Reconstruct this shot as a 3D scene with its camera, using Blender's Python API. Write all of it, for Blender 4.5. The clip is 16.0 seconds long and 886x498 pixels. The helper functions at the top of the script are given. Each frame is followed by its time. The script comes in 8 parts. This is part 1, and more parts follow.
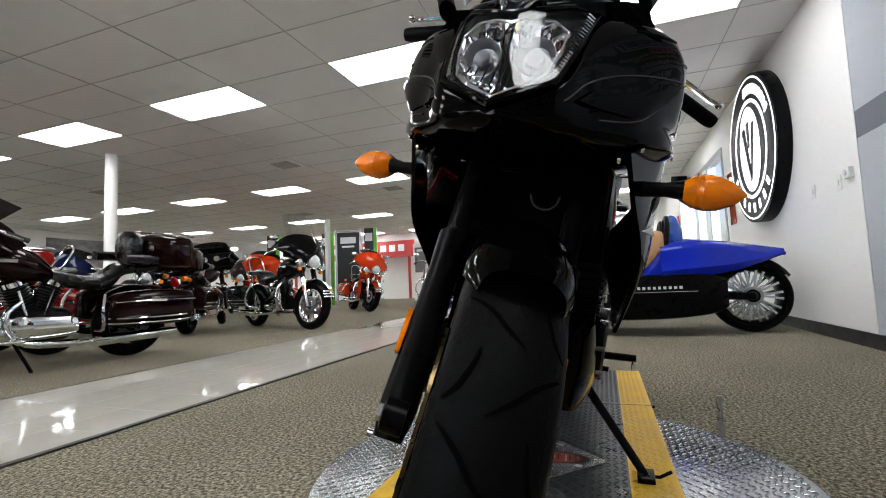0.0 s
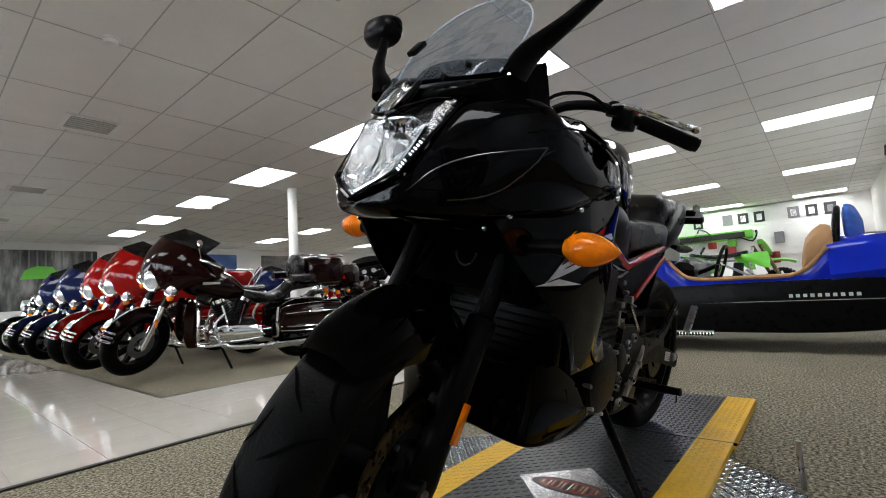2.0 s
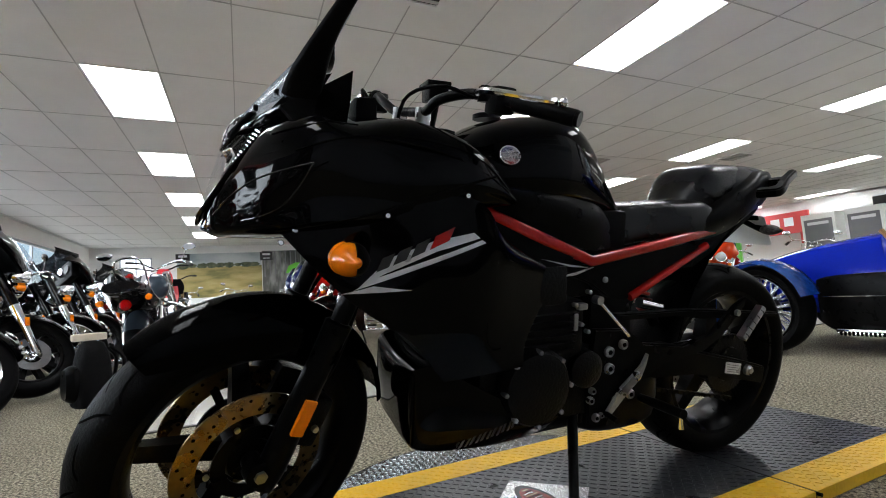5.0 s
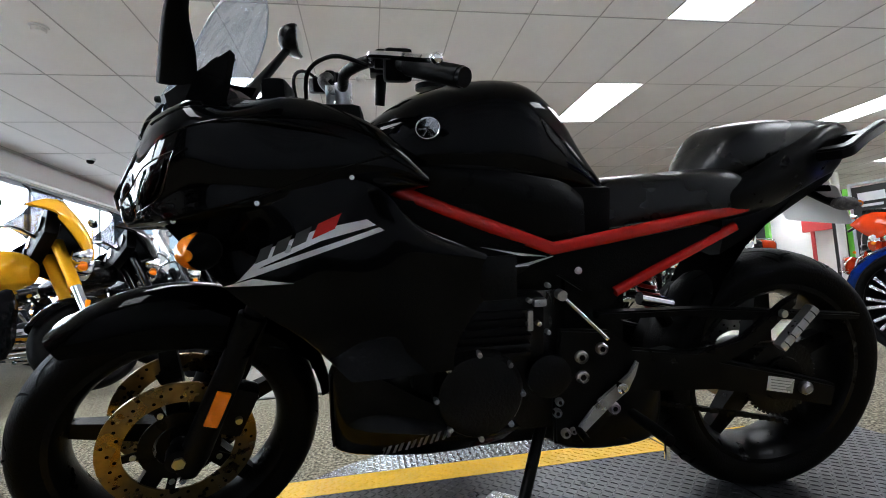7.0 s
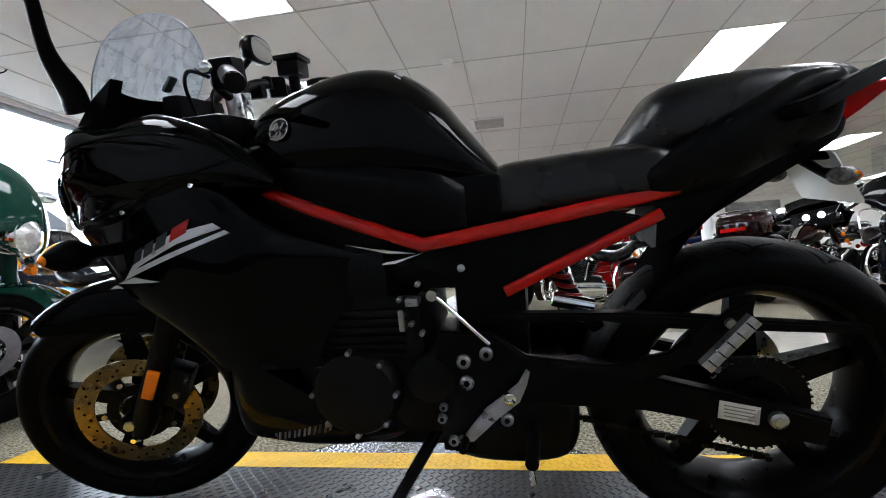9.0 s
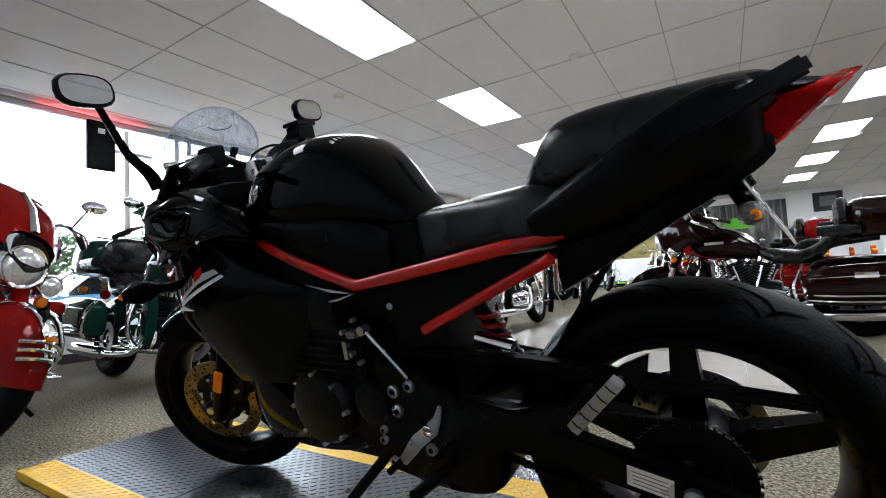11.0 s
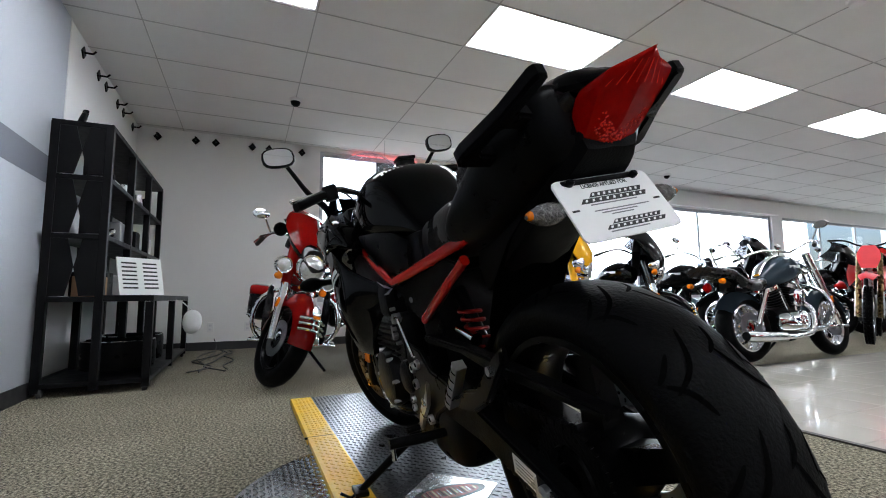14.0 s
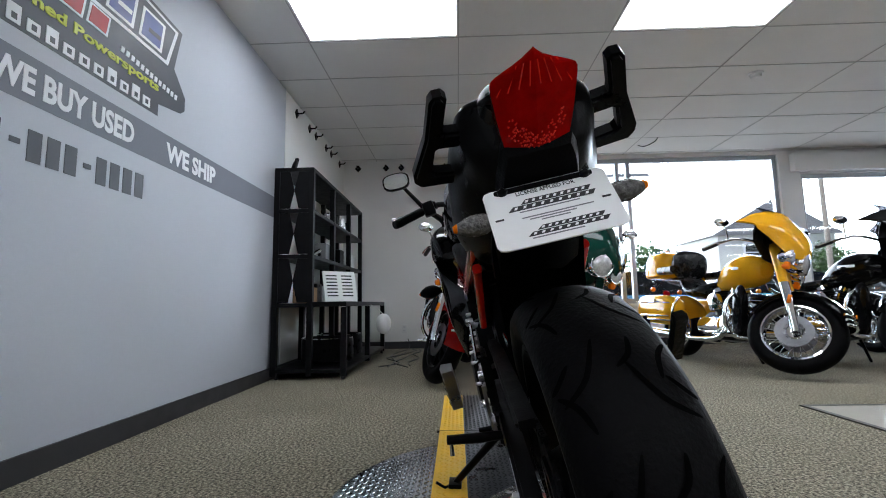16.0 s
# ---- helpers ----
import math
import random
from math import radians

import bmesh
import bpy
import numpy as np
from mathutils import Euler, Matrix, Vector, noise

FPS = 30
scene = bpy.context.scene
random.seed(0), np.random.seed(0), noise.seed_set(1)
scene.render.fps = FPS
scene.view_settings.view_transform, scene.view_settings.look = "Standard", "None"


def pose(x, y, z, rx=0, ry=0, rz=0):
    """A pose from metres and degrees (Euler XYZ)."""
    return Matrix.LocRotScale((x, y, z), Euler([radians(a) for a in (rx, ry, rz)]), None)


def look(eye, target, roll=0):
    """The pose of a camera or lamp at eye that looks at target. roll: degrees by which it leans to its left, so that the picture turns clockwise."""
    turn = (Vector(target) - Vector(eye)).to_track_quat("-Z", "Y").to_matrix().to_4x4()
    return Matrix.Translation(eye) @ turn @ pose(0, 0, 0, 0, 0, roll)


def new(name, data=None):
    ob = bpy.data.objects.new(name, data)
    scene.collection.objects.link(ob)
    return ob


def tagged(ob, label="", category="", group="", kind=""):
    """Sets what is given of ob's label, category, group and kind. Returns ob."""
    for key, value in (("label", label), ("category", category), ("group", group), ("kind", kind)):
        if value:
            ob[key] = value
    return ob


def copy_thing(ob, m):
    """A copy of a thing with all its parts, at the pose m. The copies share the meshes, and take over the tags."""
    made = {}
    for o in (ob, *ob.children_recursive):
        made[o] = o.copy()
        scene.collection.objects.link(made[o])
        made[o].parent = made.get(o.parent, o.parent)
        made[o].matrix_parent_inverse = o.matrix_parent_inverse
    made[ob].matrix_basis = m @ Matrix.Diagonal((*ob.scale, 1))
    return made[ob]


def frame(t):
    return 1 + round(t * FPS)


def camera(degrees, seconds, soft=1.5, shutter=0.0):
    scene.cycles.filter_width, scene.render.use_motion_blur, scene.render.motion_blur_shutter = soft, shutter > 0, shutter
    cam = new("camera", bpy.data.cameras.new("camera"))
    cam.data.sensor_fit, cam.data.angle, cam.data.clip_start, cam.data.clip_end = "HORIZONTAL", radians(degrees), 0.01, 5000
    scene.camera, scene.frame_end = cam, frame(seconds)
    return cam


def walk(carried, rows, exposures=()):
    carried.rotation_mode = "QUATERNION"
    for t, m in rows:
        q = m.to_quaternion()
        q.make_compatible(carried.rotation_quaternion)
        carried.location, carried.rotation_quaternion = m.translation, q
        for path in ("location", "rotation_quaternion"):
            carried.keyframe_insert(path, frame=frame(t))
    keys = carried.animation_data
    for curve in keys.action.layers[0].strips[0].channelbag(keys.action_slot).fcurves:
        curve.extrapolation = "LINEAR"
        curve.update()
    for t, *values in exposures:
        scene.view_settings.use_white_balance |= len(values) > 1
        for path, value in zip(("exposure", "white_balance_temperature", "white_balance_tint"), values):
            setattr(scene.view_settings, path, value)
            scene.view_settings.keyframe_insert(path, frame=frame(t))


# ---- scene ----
cam = camera(88.84, 16.0, 1.0)
PATH = [
    (0, (2.089, 0.189, 0.556), (0.209, -0.475, 0.709), -2.37),
    (0.5, (2.081, 0.279, 0.595), (0.313, -0.631, 0.805), -2.55),
    (1, (2.045, 0.401, 0.614), (0.391, -0.695, 0.862), -1.15),
    (1.5, (2.009, 0.508, 0.627), (0.423, -0.692, 0.843), -2.05),
    (2, (1.982, 0.643, 0.630), (0.452, -0.631, 0.821), -3.59),
    (2.5, (1.943, 0.762, 0.647), (0.488, -0.601, 0.811), -3.78),
    (3, (1.877, 0.886, 0.655), (0.528, -0.582, 0.812), -3.29),
    (3.5, (1.765, 0.967, 0.644), (0.511, -0.582, 0.815), -3.93),
    (4, (1.653, 1.031, 0.644), (0.538, -0.618, 0.830), -4.63),
    (4.5, (1.538, 1.074, 0.628), (0.581, -0.672, 0.820), -4.41),
    (7, (1.011, 1.098, 0.612), (0.684, -0.869, 0.768), -3.40),
    (7.5, (0.877, 1.114, 0.596), (0.732, -0.875, 0.736), -3.66),
    (8, (0.736, 1.109, 0.595), (0.777, -0.887, 0.711), -3.71),
    (8.5, (0.597, 1.092, 0.602), (0.760, -0.898, 0.710), -3.39),
    (11, (-0.068, 0.961, 0.681), (0.980, -0.738, 0.808), -3.12),
    (11.5, (-0.192, 0.931, 0.675), (1.044, -0.634, 0.830), -2.96),
    (12, (-0.299, 0.914, 0.662), (1.130, -0.477, 0.820), -1.52),
    (12.5, (-0.401, 0.865, 0.664), (1.113, -0.429, 0.852), 0.23),
    (13, (-0.486, 0.773, 0.659), (1.134, -0.382, 0.861), 0.09),
    (13.5, (-0.549, 0.707, 0.654), (1.161, -0.309, 0.863), -0.87),
    (14, (-0.630, 0.595, 0.631), (1.195, -0.196, 0.843), -0.50),
    (14.5, (-0.715, 0.542, 0.614), (1.193, -0.025, 0.810), 0.86),
    (15, (-0.753, 0.440, 0.613), (1.199, 0.047, 0.800), 3.01),
    (15.5, (-0.769, 0.350, 0.625), (1.208, 0.149, 0.845), 0.69),
    (16, (-0.767, 0.238, 0.634), (1.218, 0.295, 0.872), -1.03),
]
EXPOSURES = [(0, .48, 6500, 10), (1.5, .44, 6500, 10), (3.5, .52, 6480, 10), (4.5, .55, 6420, 10), (7, .92, 6150, 10), (8.5, .98, 6100, 10), (11, .82, 6080, 10), (12.5, .70, 6080, 10), (14.5, .60, 6120, 10), (16, .38, 6020, 10)]
walk(cam, [(t, look(eye, target, roll)) for t, eye, target, roll in PATH], EXPOSURES)

# ---- world and sun ----
world = bpy.data.worlds.new("world")
scene.world = world
world.use_nodes = True
wn = world.node_tree.nodes
sky = wn.new("ShaderNodeTexSky")
sky.sky_type = "NISHITA"
sky.sun_disc = False
sky.sun_elevation, sky.sun_rotation = radians(66), radians(-38)
sky.air_density, sky.dust_density = 1.0, 4.0
wn["Background"].inputs[1].default_value = 0.15
world.node_tree.links.new(sky.outputs[0], wn["Background"].inputs[0])
sun = new("sun", bpy.data.lights.new("sun", "SUN"))
sun.data.energy, sun.data.angle, sun.data.color = 4.0, radians(14), (1, .97, .93)
sun.matrix_world = look((-7, 9, 26), (0, 0, 0))
scene.view_settings.exposure = 0.9


# ---- materials ----
def mat(name, colour, rough=0.5, metal=0.0, var=0.12, scale=8.0, bump=0.0, bscale=60.0, spec=0.5, coat=0.0, coord="Object", emit=0.0, alpha=1.0, per=0.0):
    """A surface with two scales of variation, fine relief and uneven gloss."""
    m = bpy.data.materials.new(name)
    m.use_nodes = True
    n, l = m.node_tree.nodes, m.node_tree.links
    b = n["Principled BSDF"]
    b.inputs["Metallic"].default_value = metal
    b.inputs["Specular IOR Level"].default_value = spec
    b.inputs["Coat Weight"].default_value = coat
    b.inputs["Coat Roughness"].default_value = 0.05
    tc = n.new("ShaderNodeTexCoord")
    big = n.new("ShaderNodeTexNoise")
    big.inputs["Scale"].default_value, big.inputs["Detail"].default_value = scale, 5
    fine = n.new("ShaderNodeTexNoise")
    fine.inputs["Scale"].default_value, fine.inputs["Detail"].default_value = bscale, 3
    for t in (big, fine):
        l.new(tc.outputs[coord], t.inputs["Vector"])
    mix = n.new("ShaderNodeMixRGB")
    mix.inputs[1].default_value = (*[max(0, c * (1 - var)) for c in colour], 1)
    mix.inputs[2].default_value = (*[min(1, c * (1 + var)) for c in colour], 1)
    add = n.new("ShaderNodeMath")
    add.operation = "MULTIPLY_ADD"
    l.new(fine.outputs[0], add.inputs[0])
    add.inputs[1].default_value = 0.5
    l.new(big.outputs[0], add.inputs[2])
    sub = n.new("ShaderNodeMath")
    sub.operation = "SUBTRACT"
    l.new(add.outputs[0], sub.inputs[0])
    sub.inputs[1].default_value = 0.25
    last = sub.outputs[0]
    if per:
        info = n.new("ShaderNodeObjectInfo")
        ma = n.new("ShaderNodeMath")
        ma.operation = "MULTIPLY_ADD"
        l.new(info.outputs["Random"], ma.inputs[0])
        ma.inputs[1].default_value = per
        l.new(last, ma.inputs[2])
        last = ma.outputs[0]
    l.new(last, mix.inputs[0])
    l.new(mix.outputs[0], b.inputs["Base Color"])
    mr = n.new("ShaderNodeMapRange")
    mr.inputs[1].default_value, mr.inputs[2].default_value = 0.3, 0.7
    mr.inputs[3].default_value, mr.inputs[4].default_value = max(0.02, rough * 0.85), min(1, rough * 1.15)
    l.new(big.outputs[0], mr.inputs[0])
    l.new(mr.outputs[0], b.inputs["Roughness"])
    if bump:
        bp = n.new("ShaderNodeBump")
        bp.inputs["Strength"].default_value, bp.inputs["Distance"].default_value = bump, 0.01
        l.new(fine.outputs[0], bp.inputs["Height"])
        l.new(bp.outputs[0], b.inputs["Normal"])
    if emit:
        l.new(mix.outputs[0], b.inputs["Emission Color"])
        b.inputs["Emission Strength"].default_value = emit
    return m


def glass(name, colour, rough=0.02, weight=1.0):
    m = bpy.data.materials.new(name)
    m.use_nodes = True
    b = m.node_tree.nodes["Principled BSDF"]
    b.inputs["Base Color"].default_value = (*colour, 1)
    b.inputs["Roughness"].default_value = rough
    b.inputs["Transmission Weight"].default_value = weight
    b.inputs["IOR"].default_value = 1.3
    return m


def thin_glass(name, tint, gloss=0.12):
    """A flat pane: mostly clear, with some mirror gloss."""
    m = bpy.data.materials.new(name)
    m.use_nodes = True
    n, l = m.node_tree.nodes, m.node_tree.links
    tr, gl, mx = n.new("ShaderNodeBsdfTransparent"), n.new("ShaderNodeBsdfGlossy"), n.new("ShaderNodeMixShader")
    tr.inputs[0].default_value = (*tint, 1)
    gl.inputs["Roughness"].default_value = 0.02
    mx.inputs[0].default_value = gloss
    l.new(tr.outputs[0], mx.inputs[1])
    l.new(gl.outputs[0], mx.inputs[2])
    l.new(mx.outputs[0], n["Material Output"].inputs[0])
    return m


def carpet_mat():
    m = mat("carpet", (.2, .18, .14), .95, var=.2, scale=3, bump=.0, spec=.1, coord="Object")
    n, l = m.node_tree.nodes, m.node_tree.links
    b = n["Principled BSDF"]
    tc = n.new("ShaderNodeTexCoord")
    spk = n.new("ShaderNodeTexNoise")
    spk.inputs["Scale"].default_value, spk.inputs["Detail"].default_value, spk.inputs["Roughness"].default_value = 85, 6, .75
    mp = n.new("ShaderNodeMapping")
    mp.inputs["Scale"].default_value = (1, 1, 1)
    l.new(tc.outputs["Object"], mp.inputs[0])
    l.new(mp.outputs[0], spk.inputs["Vector"])
    worn = n.new("ShaderNodeTexNoise")
    worn.inputs["Scale"].default_value, worn.inputs["Detail"].default_value = 1.3, 4
    l.new(tc.outputs["Object"], worn.inputs["Vector"])
    ramp = n.new("ShaderNodeValToRGB")
    e = ramp.color_ramp.elements
    e[0].position, e[0].color = .40, (.044, .039, .031, 1)
    e[1].position, e[1].color = .62, (.56, .51, .385, 1)
    mid = ramp.color_ramp.elements.new(.5)
    mid.color = (.215, .193, .14, 1)
    l.new(spk.outputs[0], ramp.inputs[0])
    mul = n.new("ShaderNodeMixRGB")
    mul.blend_type, mul.inputs[0].default_value = "MULTIPLY", .5
    wr = n.new("ShaderNodeValToRGB")
    wr.color_ramp.elements[0].position, wr.color_ramp.elements[0].color = .3, (.6, .6, .58, 1)
    wr.color_ramp.elements[1].position, wr.color_ramp.elements[1].color = .7, (1, 1, 1, 1)
    l.new(worn.outputs[0], wr.inputs[0])
    l.new(ramp.outputs[0], mul.inputs[1])
    l.new(wr.outputs[0], mul.inputs[2])
    l.new(mul.outputs[0], b.inputs["Base Color"])
    bp = n.new("ShaderNodeBump")
    bp.inputs["Strength"].default_value, bp.inputs["Distance"].default_value = .5, .004
    l.new(spk.outputs[0], bp.inputs["Height"])
    l.new(bp.outputs[0], b.inputs["Normal"])
    return m


def lamp_mat(name, colour, strength):
    m = bpy.data.materials.new(name)
    m.use_nodes = True
    b = m.node_tree.nodes["Principled BSDF"]
    b.inputs["Base Color"].default_value = (.8, .8, .8, 1)
    b.inputs["Emission Color"].default_value = (*colour, 1)
    b.inputs["Emission Strength"].default_value = strength
    return m


M_CARPET = carpet_mat()
M_TILE = mat("polished_tile", (.57, .54, .48), .07, var=.08, scale=2.5, bump=.01, bscale=5, spec=.5, per=.08)
M_GROUT = mat("grout", (.57, .54, .475), .3)
M_STRIP = mat("floor_strip", (.03, .026, .02), .5, var=.3, scale=20)
M_CEIL = mat("ceiling_tile", (.80, .795, .78), .9, var=.06, scale=3, bump=.3, bscale=160)
# Bar grey is darkened to take in the shadow of the tile joints.
M_GRID = mat("ceiling_grid", (.48, .475, .46), .6, var=.15)
M_WALL = mat("white_wall", (.85, .845, .83), .75, var=.05, scale=1.2, bump=.08, bscale=120)
M_PANEL = mat("grey_paint", (.45, .475, .52), .6, var=.05, scale=1.0, bump=.08, bscale=120)
M_BAND = mat("dark_grey_paint", (.15, .16, .19), .6, var=.06, scale=1.0, bump=.08, bscale=120)
M_BASE = mat("black_vinyl", (.025, .025, .027), .5, var=.2, scale=12)
M_LAMP = lamp_mat("lamp_diffuser", (.97, .985, 1), 9.5)
M_ALU = mat("window_frame_metal", (.45, .47, .5), .4, .7, var=.15, scale=10)
M_PANE = thin_glass("window_pane", (.95, .98, 1), .06)
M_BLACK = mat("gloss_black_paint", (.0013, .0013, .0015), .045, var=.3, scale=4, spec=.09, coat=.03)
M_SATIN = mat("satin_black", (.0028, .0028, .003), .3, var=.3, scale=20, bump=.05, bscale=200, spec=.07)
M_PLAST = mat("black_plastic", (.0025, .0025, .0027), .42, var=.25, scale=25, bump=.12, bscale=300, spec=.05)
M_RUBBER = mat("tyre_rubber", (.0024, .0024, .0026), .5, var=.3, scale=14, bump=.15, bscale=180, spec=.05)
M_GROOVE = mat("tyre_groove", (.001, .001, .001), .9, var=.2, spec=.02)
M_VINYL = mat("seat_vinyl", (.0035, .0035, .0038), .27, var=.2, scale=10, bump=.08, bscale=420, spec=.34)
M_CHROME = mat("chrome", (.86, .87, .89), .06, 1.0, var=.08, scale=12)
M_STEEL = mat("brushed_steel", (.42, .42, .43), .3, 1.0, var=.25, scale=30, bump=.08, bscale=150)
M_DIAMOND = mat("bright_aluminium", (.62, .64, .67), .22, 1.0, var=.2, scale=14, bump=.05, bscale=90)
M_GUN = mat("dark_engine_metal", (.004, .004, .0043), .34, .1, var=.35, scale=16, bump=.2, bscale=160, spec=.1)
M_RED = mat("red_frame_paint", (.40, .006, .003), .16, var=.18, scale=10, spec=.3, coat=.2)
M_DECK = mat("black_deck", (.036, .038, .042), .31, .45, var=.15, scale=8, bump=.06, bscale=90)
M_YELLOW = mat("yellow_safety_paint", (.80, .47, .012), .5, var=.22, scale=9, bump=.15, bscale=90)
M_GOLD = mat("gold_brake_disc", (.20, .14, .065), .28, 1.0, var=.35, scale=30)
M_AMBER = mat("amber_lens", (.85, .20, .003), .14, var=.15, scale=40, spec=.3, coat=.12, bump=.06, bscale=150)
M_REDLENS = mat("red_lens", (.33, .002, .0015), .08, var=.45, scale=25, spec=.06, bump=.03, bscale=90)
M_WHITE = mat("white_card", (.8, .8, .79), .5, var=.03, scale=6)
M_PRINT = mat("black_print", (.02, .02, .02), .6)
M_SILVER = mat("silver_decal", (.68, .68, .70), .3, .4, var=.1)
M_GREYDEC = mat("dark_decal", (.17, .17, .18), .35, var=.1)
M_MIRROR = mat("mirror_glass", (.8, .82, .84), .02, 1.0, var=.02)


def frosted_screen():
    """Worn clear plastic: see-through, with hazy scratches that catch the light."""
    m = thin_glass("tinted_screen", (.74, .78, .82), .08)
    n, l = m.node_tree.nodes, m.node_tree.links
    out = n["Material Output"]
    clear = out.inputs[0].links[0].from_node
    tra, dif, haze, mx = n.new("ShaderNodeBsdfTranslucent"), n.new("ShaderNodeBsdfDiffuse"), n.new("ShaderNodeMixShader"), n.new("ShaderNodeMixShader")
    tra.inputs[0].default_value = dif.inputs[0].default_value = (.72, .80, .90, 1)
    l.new(tra.outputs[0], haze.inputs[1])
    l.new(dif.outputs[0], haze.inputs[2])
    haze.inputs[0].default_value = .3
    tc, noise, ramp = n.new("ShaderNodeTexCoord"), n.new("ShaderNodeTexNoise"), n.new("ShaderNodeMapRange")
    noise.inputs["Scale"].default_value, noise.inputs["Detail"].default_value = 520, 5
    l.new(tc.outputs["Object"], noise.inputs["Vector"])
    ramp.inputs[1].default_value, ramp.inputs[2].default_value = .4, .66
    ramp.inputs[3].default_value, ramp.inputs[4].default_value = .05, .24
    l.new(noise.outputs[0], ramp.inputs[0])
    l.new(ramp.outputs[0], mx.inputs[0])
    l.new(clear.outputs[0], mx.inputs[1])
    l.new(haze.outputs[0], mx.inputs[2])
    l.new(mx.outputs[0], out.inputs[0])
    return m


M_SCREEN = frosted_screen()
M_FROST = mat("worn_screen", (.5, .55, .62), .25, var=.3, scale=60)
M_HLB = glass("bulb_glass", (.97, .98, 1), .03)
# Paler, glossier black for creases: carries the edge highlight in its colour.
M_EDGE = mat("crease_highlight_black", (.012, .012, .013), .22, var=.1, scale=30, spec=.6, coat=.5)
M_FACETS = mat("faceted_clear_lens", (.13, .125, .12), .25, var=.8, scale=140, spec=.3, bump=.5, bscale=260)
# Brighter red for the tail light facets: their sparkle is put into the colour.
M_LED = mat("lit_red_facets", (.75, .02, .01), .2, var=.2, scale=40, spec=.2)
M_ALLOY = mat("grey_cast_alloy", (.20, .20, .21), .38, .9, var=.3, scale=30, bump=.2, bscale=120)


# ---- mesh helpers ----
def obj(name, bm, material, smooth=False, parent=None):
    me = bpy.data.meshes.new(name)
    bmesh.ops.recalc_face_normals(bm, faces=bm.faces[:])
    bm.to_mesh(me)
    bm.free()
    for m in material if isinstance(material, (list, tuple)) else [material]:
        me.materials.append(m)
    if smooth:
        me.shade_smooth()
        me.set_sharp_from_angle(angle=radians(38))
    ob = new(name, me)
    if parent is not None:
        ob.parent = parent
    return ob


def part(name, bm, material, parent, label="", smooth=True):
    ob = obj(name, bm, material, smooth, parent)
    if label:
        tagged(ob, label)
    return ob


def thing(name, label, category, group="", kind="", m=None):
    ob = new(name)
    ob.empty_display_size = .1
    tagged(ob, label, category, group, kind)
    if m is not None:
        ob.matrix_basis = m
    return ob


def box(bm, lo, hi, bev=0.0, m=None):
    """A box from corner to corner, its edges rounded by bev."""
    v = [bm.verts.new((x, y, z)) for x in (lo[0], hi[0]) for y in (lo[1], hi[1]) for z in (lo[2], hi[2])]
    fs = [bm.faces.new([v[i] for i in q]) for q in ((0, 1, 3, 2), (4, 6, 7, 5), (0, 4, 5, 1), (2, 3, 7, 6), (0, 2, 6, 4), (1, 5, 7, 3))]
    if bev:
        es = list({e for f in fs for e in f.edges})
        r = bmesh.ops.bevel(bm, geom=es, offset=bev, segments=2, affect="EDGES", profile=.6)
        v = list({w for f in r["faces"] for w in f.verts} | {w for w in v if w.is_valid})
    if m is not None:
        bmesh.ops.transform(bm, matrix=m, verts=[w for w in v if w.is_valid])
    return bm


def boxes(*specs, bev=0.0):
    bm = bmesh.new()
    for lo, hi in specs:
        box(bm, lo, hi, bev)
    return bm


def frame_of(d):
    d = Vector(d).normalized()
    u = d.cross(Vector((0, 0, 1)) if abs(d.z) < .95 else Vector((1, 0, 0))).normalized()
    return u, d.cross(u).normalized()


def tube(bm, pts, r, n=10, cap=True):
    """A round bar through the points; r: one radius or one for each point."""
    pts = [Vector(p) for p in pts]
    rs = r if isinstance(r, (list, tuple)) else [r] * len(pts)
    rings = []
    u = None
    for i, p in enumerate(pts):
        d = (pts[min(i + 1, len(pts) - 1)] - pts[max(i - 1, 0)]).normalized()
        if u is None:
            u, w = frame_of(d)
        else:
            u = (u - d * u.dot(d)).normalized()
            w = d.cross(u)
        rings.append([bm.verts.new(p + rs[i] * (math.cos(a) * u + math.sin(a) * w)) for a in [2 * math.pi * k / n for k in range(n)]])
    for a, b in zip(rings, rings[1:]):
        for k in range(n):
            bm.faces.new((a[k], a[(k + 1) % n], b[(k + 1) % n], b[k]))
    if cap:
        bm.faces.new(rings[0][::-1])
        bm.faces.new(rings[-1])
    return bm


def bar(pts, r, n=10):
    return tube(bmesh.new(), pts, r, n)


def curve(pts, k=6):
    """A smooth run of points through the given ones."""
    p = [Vector(q) for q in pts]
    out = []
    for i in range(len(p) - 1):
        a, b, c, d = p[max(i - 1, 0)], p[i], p[i + 1], p[min(i + 2, len(p) - 1)]
        for j in range(k):
            t = j / k
            out.append(.5 * (2 * b + (c - a) * t + (2 * a - 5 * b + 4 * c - d) * t * t + (3 * b - a - 3 * c + d) * t ** 3))
    return out + [p[-1]]


